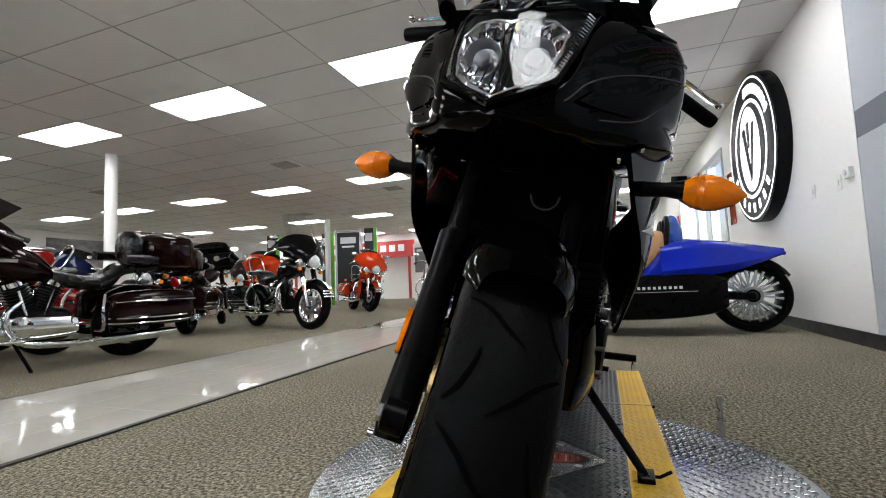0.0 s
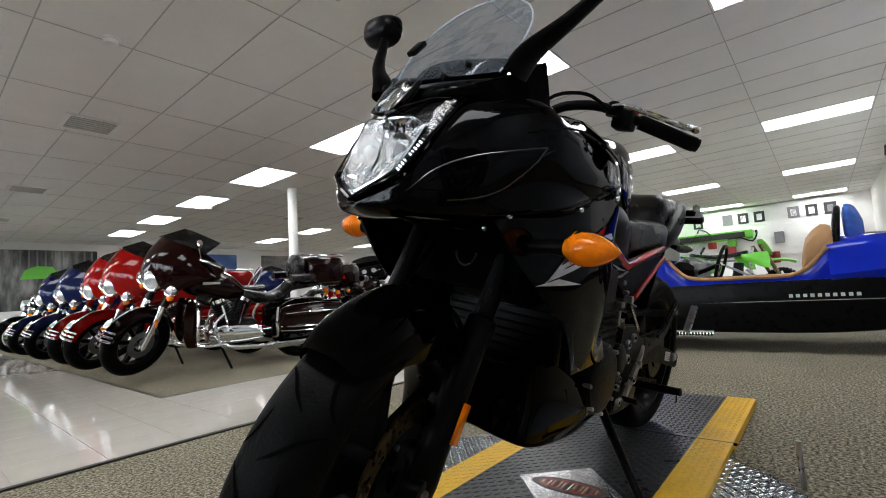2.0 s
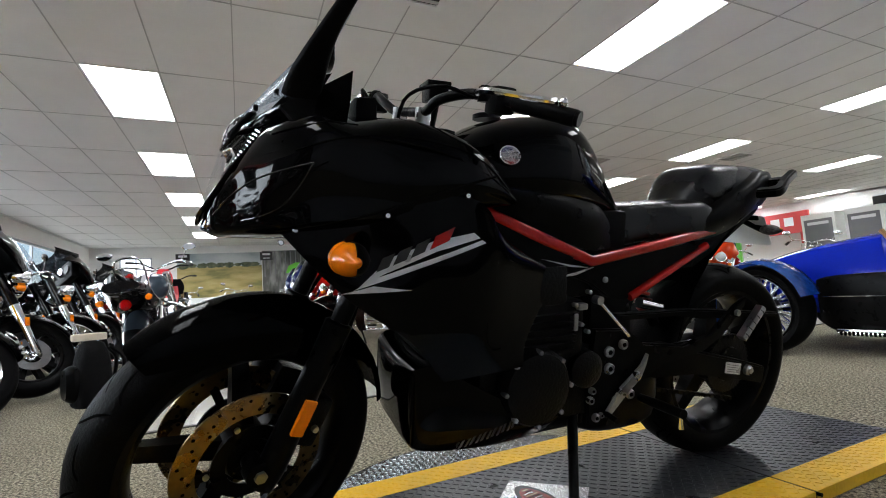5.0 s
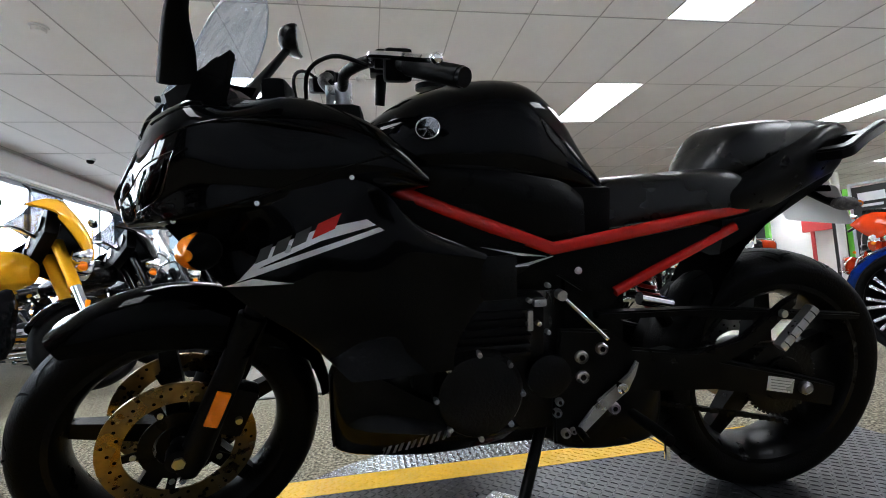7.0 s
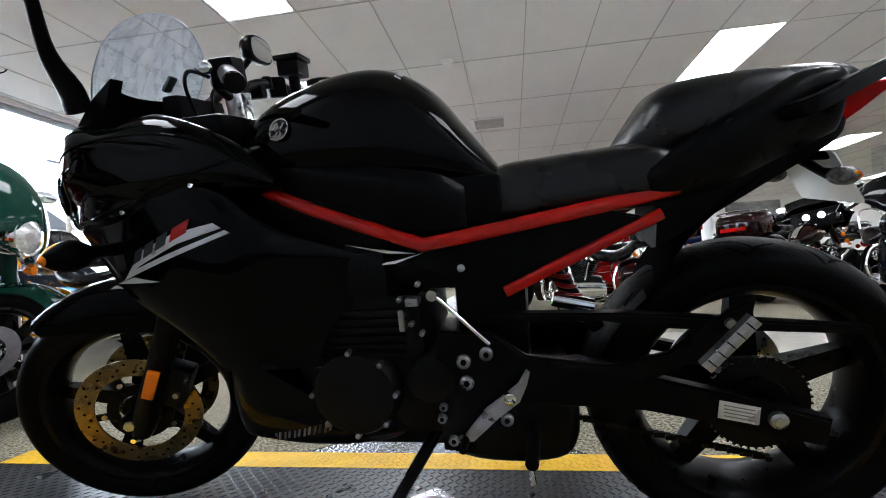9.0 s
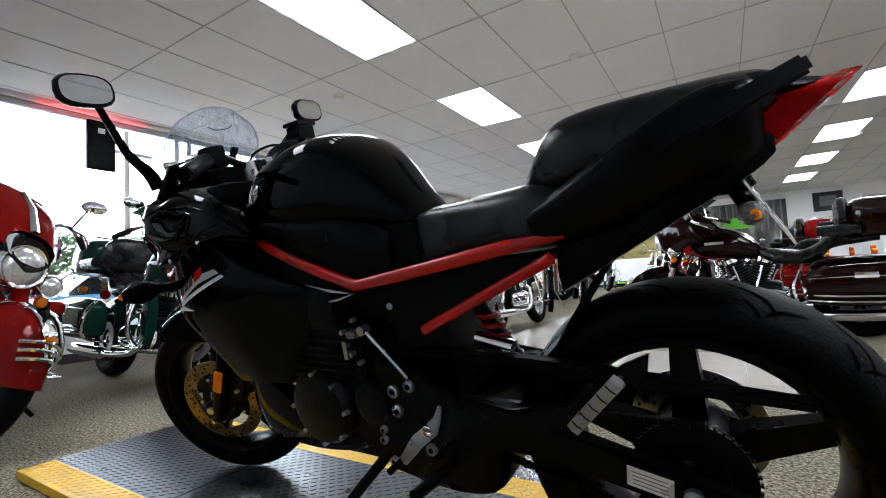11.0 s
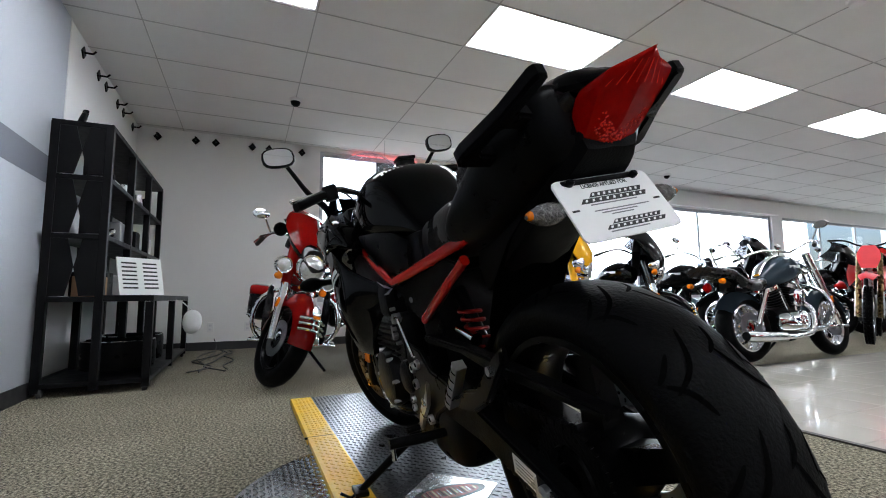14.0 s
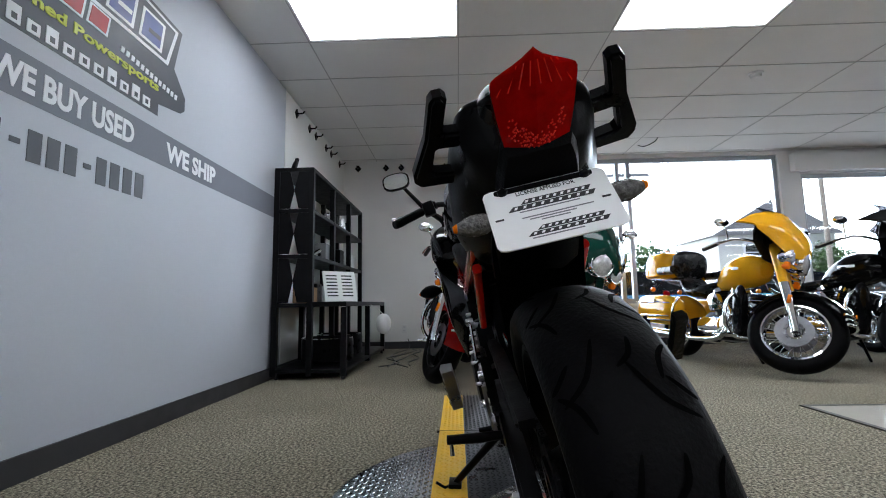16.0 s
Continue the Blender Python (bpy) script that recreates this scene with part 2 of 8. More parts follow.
def lathe(bm, prof, n=32, axis="y", centre=(0, 0, 0), closed=False):
    """Revolves (along, radius) points round an axis through centre."""
    c = Vector(centre)
    rings = []
    for s, r in prof:
        ring = []
        for k in range(n):
            a = 2 * math.pi * k / n
            q = {"y": (r * math.cos(a), s, r * math.sin(a)), "x": (s, r * math.cos(a), r * math.sin(a)), "z": (r * math.cos(a), r * math.sin(a), s)}[axis]
            ring.append(bm.verts.new(c + Vector(q)))
        rings.append(ring)
    pairs = list(zip(rings, rings[1:])) + ([(rings[-1], rings[0])] if closed else [])
    for a, b in pairs:
        for k in range(n):
            bm.faces.new((a[k], a[(k + 1) % n], b[(k + 1) % n], b[k]))
    if not closed:
        for ring in (rings[0][::-1], rings[-1]):
            if len({tuple(v.co) for v in ring}) > 2:
                bm.faces.new(ring)
    return bm


def disc(prof, n=32, axis="y", centre=(0, 0, 0), closed=False):
    return lathe(bmesh.new(), prof, n, axis, centre, closed)


def loft(bm, rings, cap=True, loop=True):
    """Skins rings of equal length."""
    vs = [[bm.verts.new(p) for p in r] for r in rings]
    n = len(vs[0])
    for a, b in zip(vs, vs[1:]):
        for k in range(n if loop else n - 1):
            bm.faces.new((a[k], a[(k + 1) % n], b[(k + 1) % n], b[k]))
    if cap and loop:
        bm.faces.new(vs[0][::-1])
        bm.faces.new(vs[-1])
    return bm


def plate(bm, outline, y0, y1, axis="y", bev=0.0):
    """A flat plate cut to an outline, from y0 to y1 along the axis."""
    def at(p, s):
        return {"y": (p[0], s, p[1]), "x": (s, p[0], p[1]), "z": (p[0], p[1], s)}[axis]
    a = [bm.verts.new(at(p, y0)) for p in outline]
    b = [bm.verts.new(at(p, y1)) for p in outline]
    n = len(a)
    fs = [bm.faces.new(a[::-1]), bm.faces.new(b)]
    fs += [bm.faces.new((a[k], a[(k + 1) % n], b[(k + 1) % n], b[k])) for k in range(n)]
    if bev:
        bmesh.ops.recalc_face_normals(bm, faces=fs)
        bmesh.ops.bevel(bm, geom=list({e for f in fs[:2] for e in f.edges}), offset=bev, segments=2, affect="EDGES")
    return bm


def slab(outline, y0, y1, axis="y", bev=0.0):
    return plate(bmesh.new(), outline, y0, y1, axis, bev)


def words(name, text, size, material, m, parent, width=None, depth=.002, bold=0.0):
    """Raised lettering in the built-in font, laid out in m's x-y plane."""
    cu = bpy.data.curves.new(name, "FONT")
    cu.body, cu.size, cu.extrude, cu.offset = text, size, depth, bold
    cu.resolution_u = 3
    tmp = bpy.data.objects.new(name, cu)
    scene.collection.objects.link(tmp)
    bpy.context.view_layer.update()
    me = bpy.data.meshes.new_from_object(tmp.evaluated_get(bpy.context.evaluated_depsgraph_get()))
    bpy.data.objects.remove(tmp)
    xs = [v.co.x for v in me.vertices]
    if width and xs:
        k, x0 = width / (max(xs) - min(xs)), min(xs)
        for v in me.vertices:
            v.co.x = (v.co.x - x0) * k
    me.transform(m)
    me.materials.clear()
    me.materials.append(material)
    ob = new(name, me)
    ob.parent = parent
    return ob


# ---- the showroom ----
H = 2.77            # ceiling
YL, XE = 1.90, 5.80  # sign wall, window wall
YF, XB = -16.5, -15.5  # mural wall, far back wall
T = .2

ground = tagged(obj("ground", boxes(((-60, -80, -.3), (90, 60, -.25))), mat("outdoor_concrete", (.42, .41, .39), .9, var=.12, scale=.6, bump=.2)), "pale concrete forecourt outside the showroom", "ground", kind="structure")
floor = tagged(obj("floor", boxes(((XB - T, YF - T, -.25), (XE + T, YL + T, 0))), M_CARPET), "speckled grey-beige loop pile carpet", "floor", kind="structure")

# glossy tiled aisle with its edge strips
aisle = thing("aisle_floor", "glossy cream tiled aisle let into the carpet", "floor", kind="structure")
part("grout_bed", boxes(((XB, -3.05, .0), (2.0, -1.78, .004)), ((.78, -15.2, .0), (2.0, -3.05, .004))), M_GROUT, aisle, smooth=False)
strips = [((XB, -1.78, 0), (2.03, -1.75, .008)), ((XB, -3.08, 0), (.78, -3.05, .008)), ((.75, -15.2, 0), (.78, -3.08, .008)), ((2.0, -15.2, 0), (2.03, -1.78, .008))]
for lo, hi in strips:
    part("edge_strip", boxes((lo, hi)), M_STRIP, aisle, smooth=False)


def wall_with_holes(name, axis, at, a0, a1, holes, material, label, thick=T):
    """A wall along an axis from a0 to a1 with openings (b0, b1, z0, z1)."""
    bm = bmesh.new()
    def put(u0, u1, z0, z1):
        if u1 - u0 < 1e-4 or z1 - z0 < 1e-4:
            return
        if axis == "y":
            box(bm, (at, u0, z0), (at + thick, u1, z1))
        else:
            box(bm, (u0, at, z0), (u1, at + thick, z1))
    u = a0
    for b0, b1, z0, z1 in sorted(holes):
        put(u, b0, 0, H + .25)
        put(b0, b1, 0, z0)
        put(b0, b1, z1, H + .25)
        u = b1
    put(u, a1, 0, H + .25)
    return tagged(obj(name, bm, material), label, "wall", kind="structure")


WIN = [(-4.50, -.30, .58, 2.72), (-10.45, -4.80, .58, 2.42), (-15.6, -10.85, .58, 2.42)]
wall_with_holes("wall_east", "y", XE, YF, YL, WIN, M_WALL, "white painted wall with tall shop windows")
DOORS = [(-9.2, -5.3, .02, 2.35)]
wall_with_holes("wall_north", "x", YL, XB, XE + T, DOORS, M_WALL, "white painted wall with glass shop front")
wall_with_holes("wall_south", "x", YF - T, XB, XE + T, [], M_WALL, "white painted wall behind the motorcycles")
wall_with_holes("wall_west", "y", XB - T, YF - T, YL + T, [], M_WALL, "white painted wall at the far end")

# ceiling: tiles between bars, each tile slightly uneven
bm = bmesh.new()
TX, TY = .6096, 1.2192
x0, y0 = 2.055, .18
LIGHT_X, LIGHT_Y = [x0 - 7 * TX * k for k in range(5)], [y0 - 2 * TY * k for k in range(7)]
lit = {(round((x - x0) / TX), round((y - y0) / TY)) for x in LIGHT_X for y in LIGHT_Y}
rnd = random.Random(4)
for i in range(math.floor((XB - x0) / TX), math.ceil((XE - x0) / TX)):
    for j in range(math.floor((YF - y0) / TY), math.ceil((YL - y0) / TY)):
        if (i, j) in lit:
            continue
        xa, xb = max(XB, x0 + i * TX), min(XE, x0 + (i + 1) * TX)
        ya, yb = max(YF, y0 + j * TY), min(YL, y0 + (j + 1) * TY)
        s = [rnd.uniform(0, .003) for _ in range(4)]
        g = .004
        v = [bm.verts.new(p) for p in ((xa + g, ya + g, H + s[0]), (xb - g, ya + g, H + s[1]), (xb - g, yb - g, H + s[2]), (xa + g, yb - g, H + s[3]))]
        bm.faces.new(v)
        up = [bm.verts.new((w.co.x, w.co.y, H + .02)) for w in v]
        for k in range(4):
            bm.faces.new((v[k], up[k], up[(k + 1) % 4], v[(k + 1) % 4]))
box(bm, (XB - T, YF - T, H + .12), (XE + T, YL + T, H + .2))
ceiling = tagged(obj("ceiling", bm, M_CEIL), "suspended ceiling of off-white mineral tiles", "ceiling", kind="structure")
bm = bmesh.new()
for i in range(math.ceil((XB - x0) / TX), math.floor((XE - x0) / TX) + 1):
    x = x0 + i * TX
    box(bm, (x - .0045, YF, H - .003), (x + .0045, YL, H + .006))
for j in range(math.ceil((YF - y0) / TY), math.floor((YL - y0) / TY) + 1):
    y = y0 + j * TY
    box(bm, (XB, y - .0045, H - .0025), (XE, y + .0045, H + .0065))
tagged(obj("ceiling_grid", bm, M_GRID), "thin metal bars of the suspended ceiling, greyed as joint shadow", "ceiling grid", kind="structure")


def ceiling_light():
    t = thing("ceiling_light", "recessed white fluorescent troffer, switched on", "ceiling light", "troffers in the showroom ceiling")
    bm = boxes(((.0, .0, .0), (TX, .02, .09)), ((.0, TY - .02, .0), (TX, TY, .09)), ((.0, .02, .0), (.02, TY - .02, .09)), ((TX - .02, .02, .0), (TX, TY - .02, .09)))
    part("frame", bm, M_WHITE, t, smooth=False)
    part("diffuser", boxes(((.02, .02, .008), (TX - .02, TY - .02, .014)), bev=.002), M_LAMP, t, "glowing white prismatic diffuser", smooth=False)
    return t


first = None
for x in LIGHT_X:
    for y in LIGHT_Y:
        m = pose(x, y, H + .001)
        if first is None:
            first = ceiling_light()
            first.matrix_basis = m
        else:
            copy_thing(first, m)

# painted sign wall
bm = boxes(((-1.75, YL - .012, .0), (3.45, YL, 1.435)), ((-1.75, YL - .012, 1.625), (3.45, YL, H)))
panel = tagged(obj("sign_panel", bm, M_PANEL), "pale grey painted sign panel on the wall", "wall panel", kind="structure")
part("dark_band", boxes(((-1.75, YL - .013, 1.435), (3.45, YL, 1.625))), M_BAND, panel, "dark grey horizontal band", smooth=False)
part("edge_trim", boxes(((3.45, YL - .016, .1), (3.465, YL, H))), M_WHITE, panel, "white corner trim", smooth=False)
part("edge_trim", boxes(((-1.765, YL - .016, .1), (-1.75, YL, H))), M_WHITE, panel, "white corner trim", smooth=False)

bm = boxes(((XB, YL - .03, 0), (-9.2, YL - .016, .1)), ((-5.3, YL - .03, 0), (XE, YL - .016, .1)), ((XE - .014, YF, 0), (XE, YL - .03, .1)), ((XB, YF, 0), (XE - .014, YF + .014, .1)))
tagged(obj("baseboard", bm, M_BASE), "black vinyl skirting along the walls", "baseboard", kind="structure")


from mathutils.bvhtree import BVHTree


# ---- smooth skins ----
def cr(a, b, c, d, t):
    return .5 * (2 * b + (c - a) * t + (2 * a - 5 * b + 4 * c - d) * t * t + (3 * b - a - 3 * c + d) * t ** 3)


def resample(row, k, loop):
    n = len(row)
    out = []
    for i in range(n if loop else n - 1):
        a, b, c, d = (row[(i - 1) % n], row[i], row[(i + 1) % n], row[(i + 2) % n]) if loop else (row[max(i - 1, 0)], row[i], row[i + 1], row[min(i + 2, n - 1)])
        out += [cr(a, b, c, d, j / k) for j in range(k)]
    return out if loop else out + [row[-1]]


def skin(keys, nu=4, nv=3, cap=True, loop=True, bm=None):
    """A smooth body through key rings."""
    bm = bm or bmesh.new()
    rings = [resample([Vector(p) for p in r], nv, loop) for r in keys]
    cols = [resample([r[i] for r in rings], nu, False) for i in range(len(rings[0]))]
    return loft(bm, [[c[j] for c in cols] for j in range(len(cols[0]))], cap, loop)


def sym(x, half):
    """A closed ring at x from its left half, listed from bottom to top."""
    return [(x, y, z) for y, z in half] + [(x, -y, z) for y, z in reversed(half) if y > 1e-6]


def shell(rows, side, thick=.008, nu=4, nv=4):
    """A curved panel on one side: rows of (x, y, z) from top to bottom, skinned and given thickness."""
    out = [resample([Vector((x, y * side, z)) for x, y, z in r], nv, False) for r in rows]
    cols = [resample([r[i] for r in out], nu, False) for i in range(len(out[0]))]
    grid = [[c[j] for c in cols] for j in range(len(cols[0]))]
    bm = bmesh.new()
    a = [[bm.verts.new(p) for p in r] for r in grid]
    b = [[bm.verts.new(p - Vector((0, side * thick, 0))) for p in r] for r in grid]
    n, m = len(a), len(a[0])
    for g in (a, b):
        for i in range(n - 1):
            for j in range(m - 1):
                bm.faces.new((g[i][j], g[i + 1][j], g[i + 1][j + 1], g[i][j + 1]))
    edge = [(i, 0) for i in range(n)] + [(n - 1, j) for j in range(1, m)] + [(i, m - 1) for i in range(n - 2, -1, -1)] + [(0, j) for j in range(m - 2, 0, -1)]
    for (i, j), (k, l) in zip(edge, edge[1:] + edge[:1]):
        bm.faces.new((a[i][j], a[k][l], b[k][l], b[i][j]))
    return bm


def bolt_mesh(r=.008, h=.006):
    return disc([(0, r), (h * .6, r), (h, r * .75), (h, r * .4), (h * .5, r * .38)], 10)


# ---- tyres and wheels ----
def tyre(bm, w, r_in, r_out, n=72, centre=(0, 0, 0)):
    """A rounded tyre of half width w."""
    prof = [(-w * .62, r_in), (-w * .95, r_in + .025), (-w, r_in + (r_out - r_in) * .5)]
    for k in range(9):
        a = math.pi * (k / 8 - .5) * .86
        prof.append((w * math.sin(a) / math.sin(math.pi * .43), r_out - (1 - math.cos(a)) * (r_out - r_in) * .48))
    prof += [(w, r_in + (r_out - r_in) * .5), (w * .95, r_in + .025), (w * .62, r_in)]
    return lathe(bm, prof, n, "y", centre, True)


def tread_z(y, w, r_in, r_out):
    s = max(-1, min(1, y / w)) * math.sin(math.pi * .43)
    return r_out - (1 - math.sqrt(max(0, 1 - s * s))) * (r_out - r_in) * .48


def grooves(w, r_in, r_out, centre, count, runs, wide=.0028):
    """Tread cuts: curved dark ribs let into the tyre's crown. runs: lists of (angle, y)."""
    bm = bmesh.new()
    c = Vector(centre)
    for k in range(count):
        for run in runs:
            pts = resample([Vector((a, y, 0)) for a, y in run], 5, False)
            row = []
            for i, p in enumerate(pts):
                d = (pts[min(i + 1, len(pts) - 1)] - pts[max(i - 1, 0)])
                t = 1 - abs(2 * i / (len(pts) - 1) - 1) ** 3 * .7
                da, dy = d.x * r_out, d.y
                ln = math.hypot(da, dy) or 1
                oa, oy = -dy / ln * wide * t / r_out, da / ln * wide * t
                pair = []
                for sgn in (-1, 1):
                    a, y = p.x + sgn * oa + 2 * math.pi * k / count, p.y + sgn * oy
                    r = tread_z(y, w, r_in, r_out) + .0007
                    pair.append(bm.verts.new(c + Vector((r * math.cos(a), y, r * math.sin(a)))))
                row.append(pair)
            for a, b in zip(row, row[1:]):
                bm.faces.new((a[0], a[1], b[1], b[0]))
    return bm


def rim(r, w, hub, n=48, centre=(0, 0, 0)):
    prof = [(-w, r + .012), (-w, r), (-w * .8, r - .012), (-w * .3, r - .022), (w * .3, r - .022), (w * .8, r - .012), (w, r), (w, r + .012), (w * .7, r + .002), (-w * .7, r + .002)]
    return disc(prof, n, "y", centre, True)


def spokes(count, r0, r1, w0, w1, thick, centre, split=0.0):
    bm = bmesh.new()
    c = Vector(centre)
    for k in range(count):
        a = 2 * math.pi * k / count + .3
        for s in ((-split, split) if split else (0,)):
            pts = [(r0, -w0), (r1, -w1), (r1, w1), (r0, w0)]
            vs = []
            for y, t in ((-thick, 1), (thick, 1)):
                ring = []
                for r, o in pts:
                    o2 = o + s * (r - r0)
                    ring.append(bm.verts.new(c + Vector((r * math.cos(a) - o2 * math.sin(a), y * (1.4 if r == r0 else .8), r * math.sin(a) + o2 * math.cos(a)))))
                vs.append(ring)
            bm.faces.new(vs[0][::-1])
            bm.faces.new(vs[1])
            for i in range(4):
                bm.faces.new((vs[0][i], vs[0][(i + 1) % 4], vs[1][(i + 1) % 4], vs[1][i]))
    return bm


def brake_disc(r0, r1, y, t, centre, holes=28):
    """A perforated ring: the holes are dark pins through it."""
    bm = disc([(y - t, r0), (y - t, r1), (y + t, r1), (y + t, r0)], 56, "y", centre, True)
    return bm


def disc_holes(r0, r1, y, t, centre, count=40):
    bm = bmesh.new()
    for k in range(count):
        a = 2 * math.pi * k / count
        r = r0 + (r1 - r0) * (.25 + .25 * (k % 3))
        lathe(bm, [(y - t - .0006, .0035), (y + t + .0006, .0035)], 8, "y", Vector(centre) + Vector((r * math.cos(a), 0, r * math.sin(a))))
    return bm


# ---- the black sport motorcycle on the turntable ----
DECK = .035
bike = thing("motorcycle", "gloss black sport tourer with red frame on its side stand", "motorcycle", m=pose(0, -.06, DECK, 0, 0, -1.7) @ pose(0, 0, 0, -12))

# rear wheel
rw = part("rear_wheel", disc([(-.09, .03), (-.09, .055), (-.03, .075), (.03, .075), (.09, .055), (.09, .03)], 32, "y", (0, 0, .318), True), M_SATIN, bike)
part("tyre", tyre(bmesh.new(), .083, .222, .318, 80, (0, 0, .318)), M_RUBBER, rw, "worn black sport tyre")
RUNS = [[(.05, -.072), (.12, -.055), (.22, -.045)], [(.19, .072), (.26, .055), (.36, .045)], [(0, .012), (.16, .035), (.24, .068)], [(.13, -.012), (.29, -.035), (.37, -.068)], [(.08, .05), (.14, .066), (.17, .076)], [(.21, -.05), (.27, -.066), (.30, -.076)], [(.02, -.03), (.10, -.022), (.15, -.002)]]
tagged(part("tread_groove", grooves(.083, .222, .318, (0, 0, .318), 14, RUNS, .0034), M_GROOVE, rw), kind="stuff")
part("rim", rim(.226, .072, .05, 48, (0, 0, .318)), M_SATIN, rw)
part("spokes", spokes(5, .05, .21, .03, .02, .018, (0, 0, .318)), M_SATIN, rw)
part("brake_disc", brake_disc(.075, .122, -.075, .0025, (0, 0, .318)), M_STEEL, rw)
tagged(part("disc_drilling", disc_holes(.075, .122, -.075, .0025, (0, 0, .318), 36), M_GROOVE, rw), kind="stuff")
bm = disc([(.078, .05), (.078, .094), (.084, .094), (.084, .05)], 44, "y", (0, 0, .318), True)
for k in range(44):
    a = 2 * math.pi * k / 44
    box(bm, (-.0018, -.003, .092), (.0018, .003, .0985), 0, Matrix.Translation((0, .081, .318)) @ Matrix.Rotation(a, 4, "Y"))
part("sprocket", bm, M_GUN, rw, "dull dark steel chain sprocket")

# swingarm, chain, axle
sw = [(.53, .445), (.50, .37), (.24, .352), (.07, .316), (-.072, .281), (-.080, .335), (.05, .374), (.24, .424), (.36, .46)]
for s in (1, -1):
    part("swingarm", slab(sw, s * .105, s * .14, bev=.006), M_PLAST, bike)
part("axle_bolt", disc([(.135, .016), (.15, .016), (.153, .01), (.156, .01)], 12, "y", (.014, 0, .339)), M_STEEL, bike)
part("axle_bolt", disc([(-.156, .01), (-.15, .016), (-.135, .016)], 12, "y", (.014, 0, .339)), M_STEEL, bike)
part("warning_sticker", slab([(.044, .326), (.114, .341), (.111, .376), (.041, .361)], .1402, .1412), M_SILVER, bike, "pale silver warning sticker")
for k in range(4):
    part("sticker_line", slab([(.05, .333 + k * .007), (.104, .3445 + k * .007), (.104, .3465 + k * .007), (.05, .335 + k * .007)], .1412, .1416), M_GREYDEC, bike, smooth=False)
for a, b in (((.52, .345), (.0, .222))  , ((.52, .43), (.0, .43))):
    bm = bmesh.new()
    for k in range(46):
        u = k / 45
        x, z = a[0] + (b[0] - a[0]) * u, a[1] + (b[1] - a[1]) * u
        box(bm, (x - .0062, .075, z - .005), (x + .0062, .088 if k % 2 else .085, z + .005))
    tagged(part("chain_run", bm, M_GUN, bike), kind="stuff")
part("chain_guard", slab([(.53, .535), (.31, .53), (.20, .512), (-.144, .490), (-.148, .503), (.26, .545), (.53, .553)], .095, .125, bev=.004), M_PLAST, bike)
# hugger over the rear tyre
rows = []
for k in range(7):
    a = radians(60 + 17 * k)
    rows.append([(.347 * math.cos(a), y, .318 + (.347 - .10 * (abs(y) / .09) ** 2 * .35) * math.sin(a)) for y in (-.085, -.04, 0, .04, .085)])
hug = bmesh.new()
loft(hug, [[(p[0] * (1 - .0), p[1], p[2]) for p in r] for r in [[(.343 * math.cos(radians(5 + 9 * k)), y, .318 + .343 * math.sin(radians(5 + 9 * k)) - abs(y) ** 2 * 2.5) for y in (-.085, -.045, 0, .045, .085)] for k in range(6)]], cap=False, loop=False)
bmesh.ops.solidify(hug, geom=hug.faces[:], thickness=.004)
part("rear_hugger", hug, M_PLAST, bike)

# engine and exhaust
eng = part("crankcase", boxes(((.58, -.14, .30), (.95, .14, .47)), bev=.018), M_GUN, bike)
part("cylinder_block", boxes(((.66, -.15, .46), (.92, .15, .61)), bev=.018), M_GUN, bike)
part("cylinder_head", boxes(((.72, -.16, .60), (.96, .16, .70)), bev=.018), M_GUN, bike)
part("crank_cover", disc([(.13, .098), (.165, .096), (.182, .086), (.188, .07), (.188, .0)], 40, "y", (.812, 0, .41)), M_GUN, eng, "round dark crankcase cover")
for k in range(8):
    a = 2 * math.pi * k / 8
    part("cover_bolt", disc([(.165, .006), (.186, .006), (.188, .004)], 8, "y", (.812 + .09 * math.cos(a), 0, .41 + .09 * math.sin(a))), M_STEEL, eng)
for k in range(6):
    part("cylinder_fin", boxes(((.70 - .002 * k, -.163, .485 + k * .018), (.925, .163, .491 + k * .018))), M_GUN, eng, smooth=False)
part("starter_cover", disc([(.13, .05), (.16, .048), (.168, .035), (.168, 0)], 28, "y", (.655, 0, .43)), M_GUN, eng)
part("clutch_arm", boxes(((.662, .13, .585), (.69, .163, .602)), ((.692, .135, .535), (.706, .166, .58)), bev=.005), M_STEEL, eng, "grey alloy cable bracket")
for z, x in ((.60, .70), (.55, .68), (.63, .66), (.53, .66)):
    part("engine_bolt", disc([(.152, .0055), (.166, .0055), (.168, .0035)], 10, "y", (x, 0, z)), M_STEEL, eng)
part("gear_rod", bar([(.628, .16, .605), (.528, .165, .506)], .0045), M_CHROME, bike, "bright gear change rod")
part("gear_rod_joint", disc([(.15, .011), (.172, .011)], 12, "y", (.632, 0, .608)), M_STEEL, bike)
for k, y in enumerate((-.10, -.035, .035, .10)):
    part("exhaust_header", bar(curve([(.93, y, .60), (.99, y, .55), (1.005, y * .9, .42), (.96, y * .7, .30), (.85, y * .5, .25), (.62, 0, .27)]), .017, 12), M_PLAST, bike)
part("silencer", skin([sym(x, [(0, z0), (w * .8, z0), (w, z0 + .03), (w, z1 - .02), (w * .7, z1), (0, z1)]) for x, z0, z1, w in ((.66, .255, .34, .08), (.60, .235, .39, .13), (.48, .23, .40, .14), (.39, .24, .40, .13), (.36, .27, .37, .10))], 4, 3), M_SATIN, bike, "stubby black underslung exhaust silencer")
part("radiator", boxes(((1.03, -.16, .44), (1.06, .16, .70)), bev=.006), M_GUN, bike)
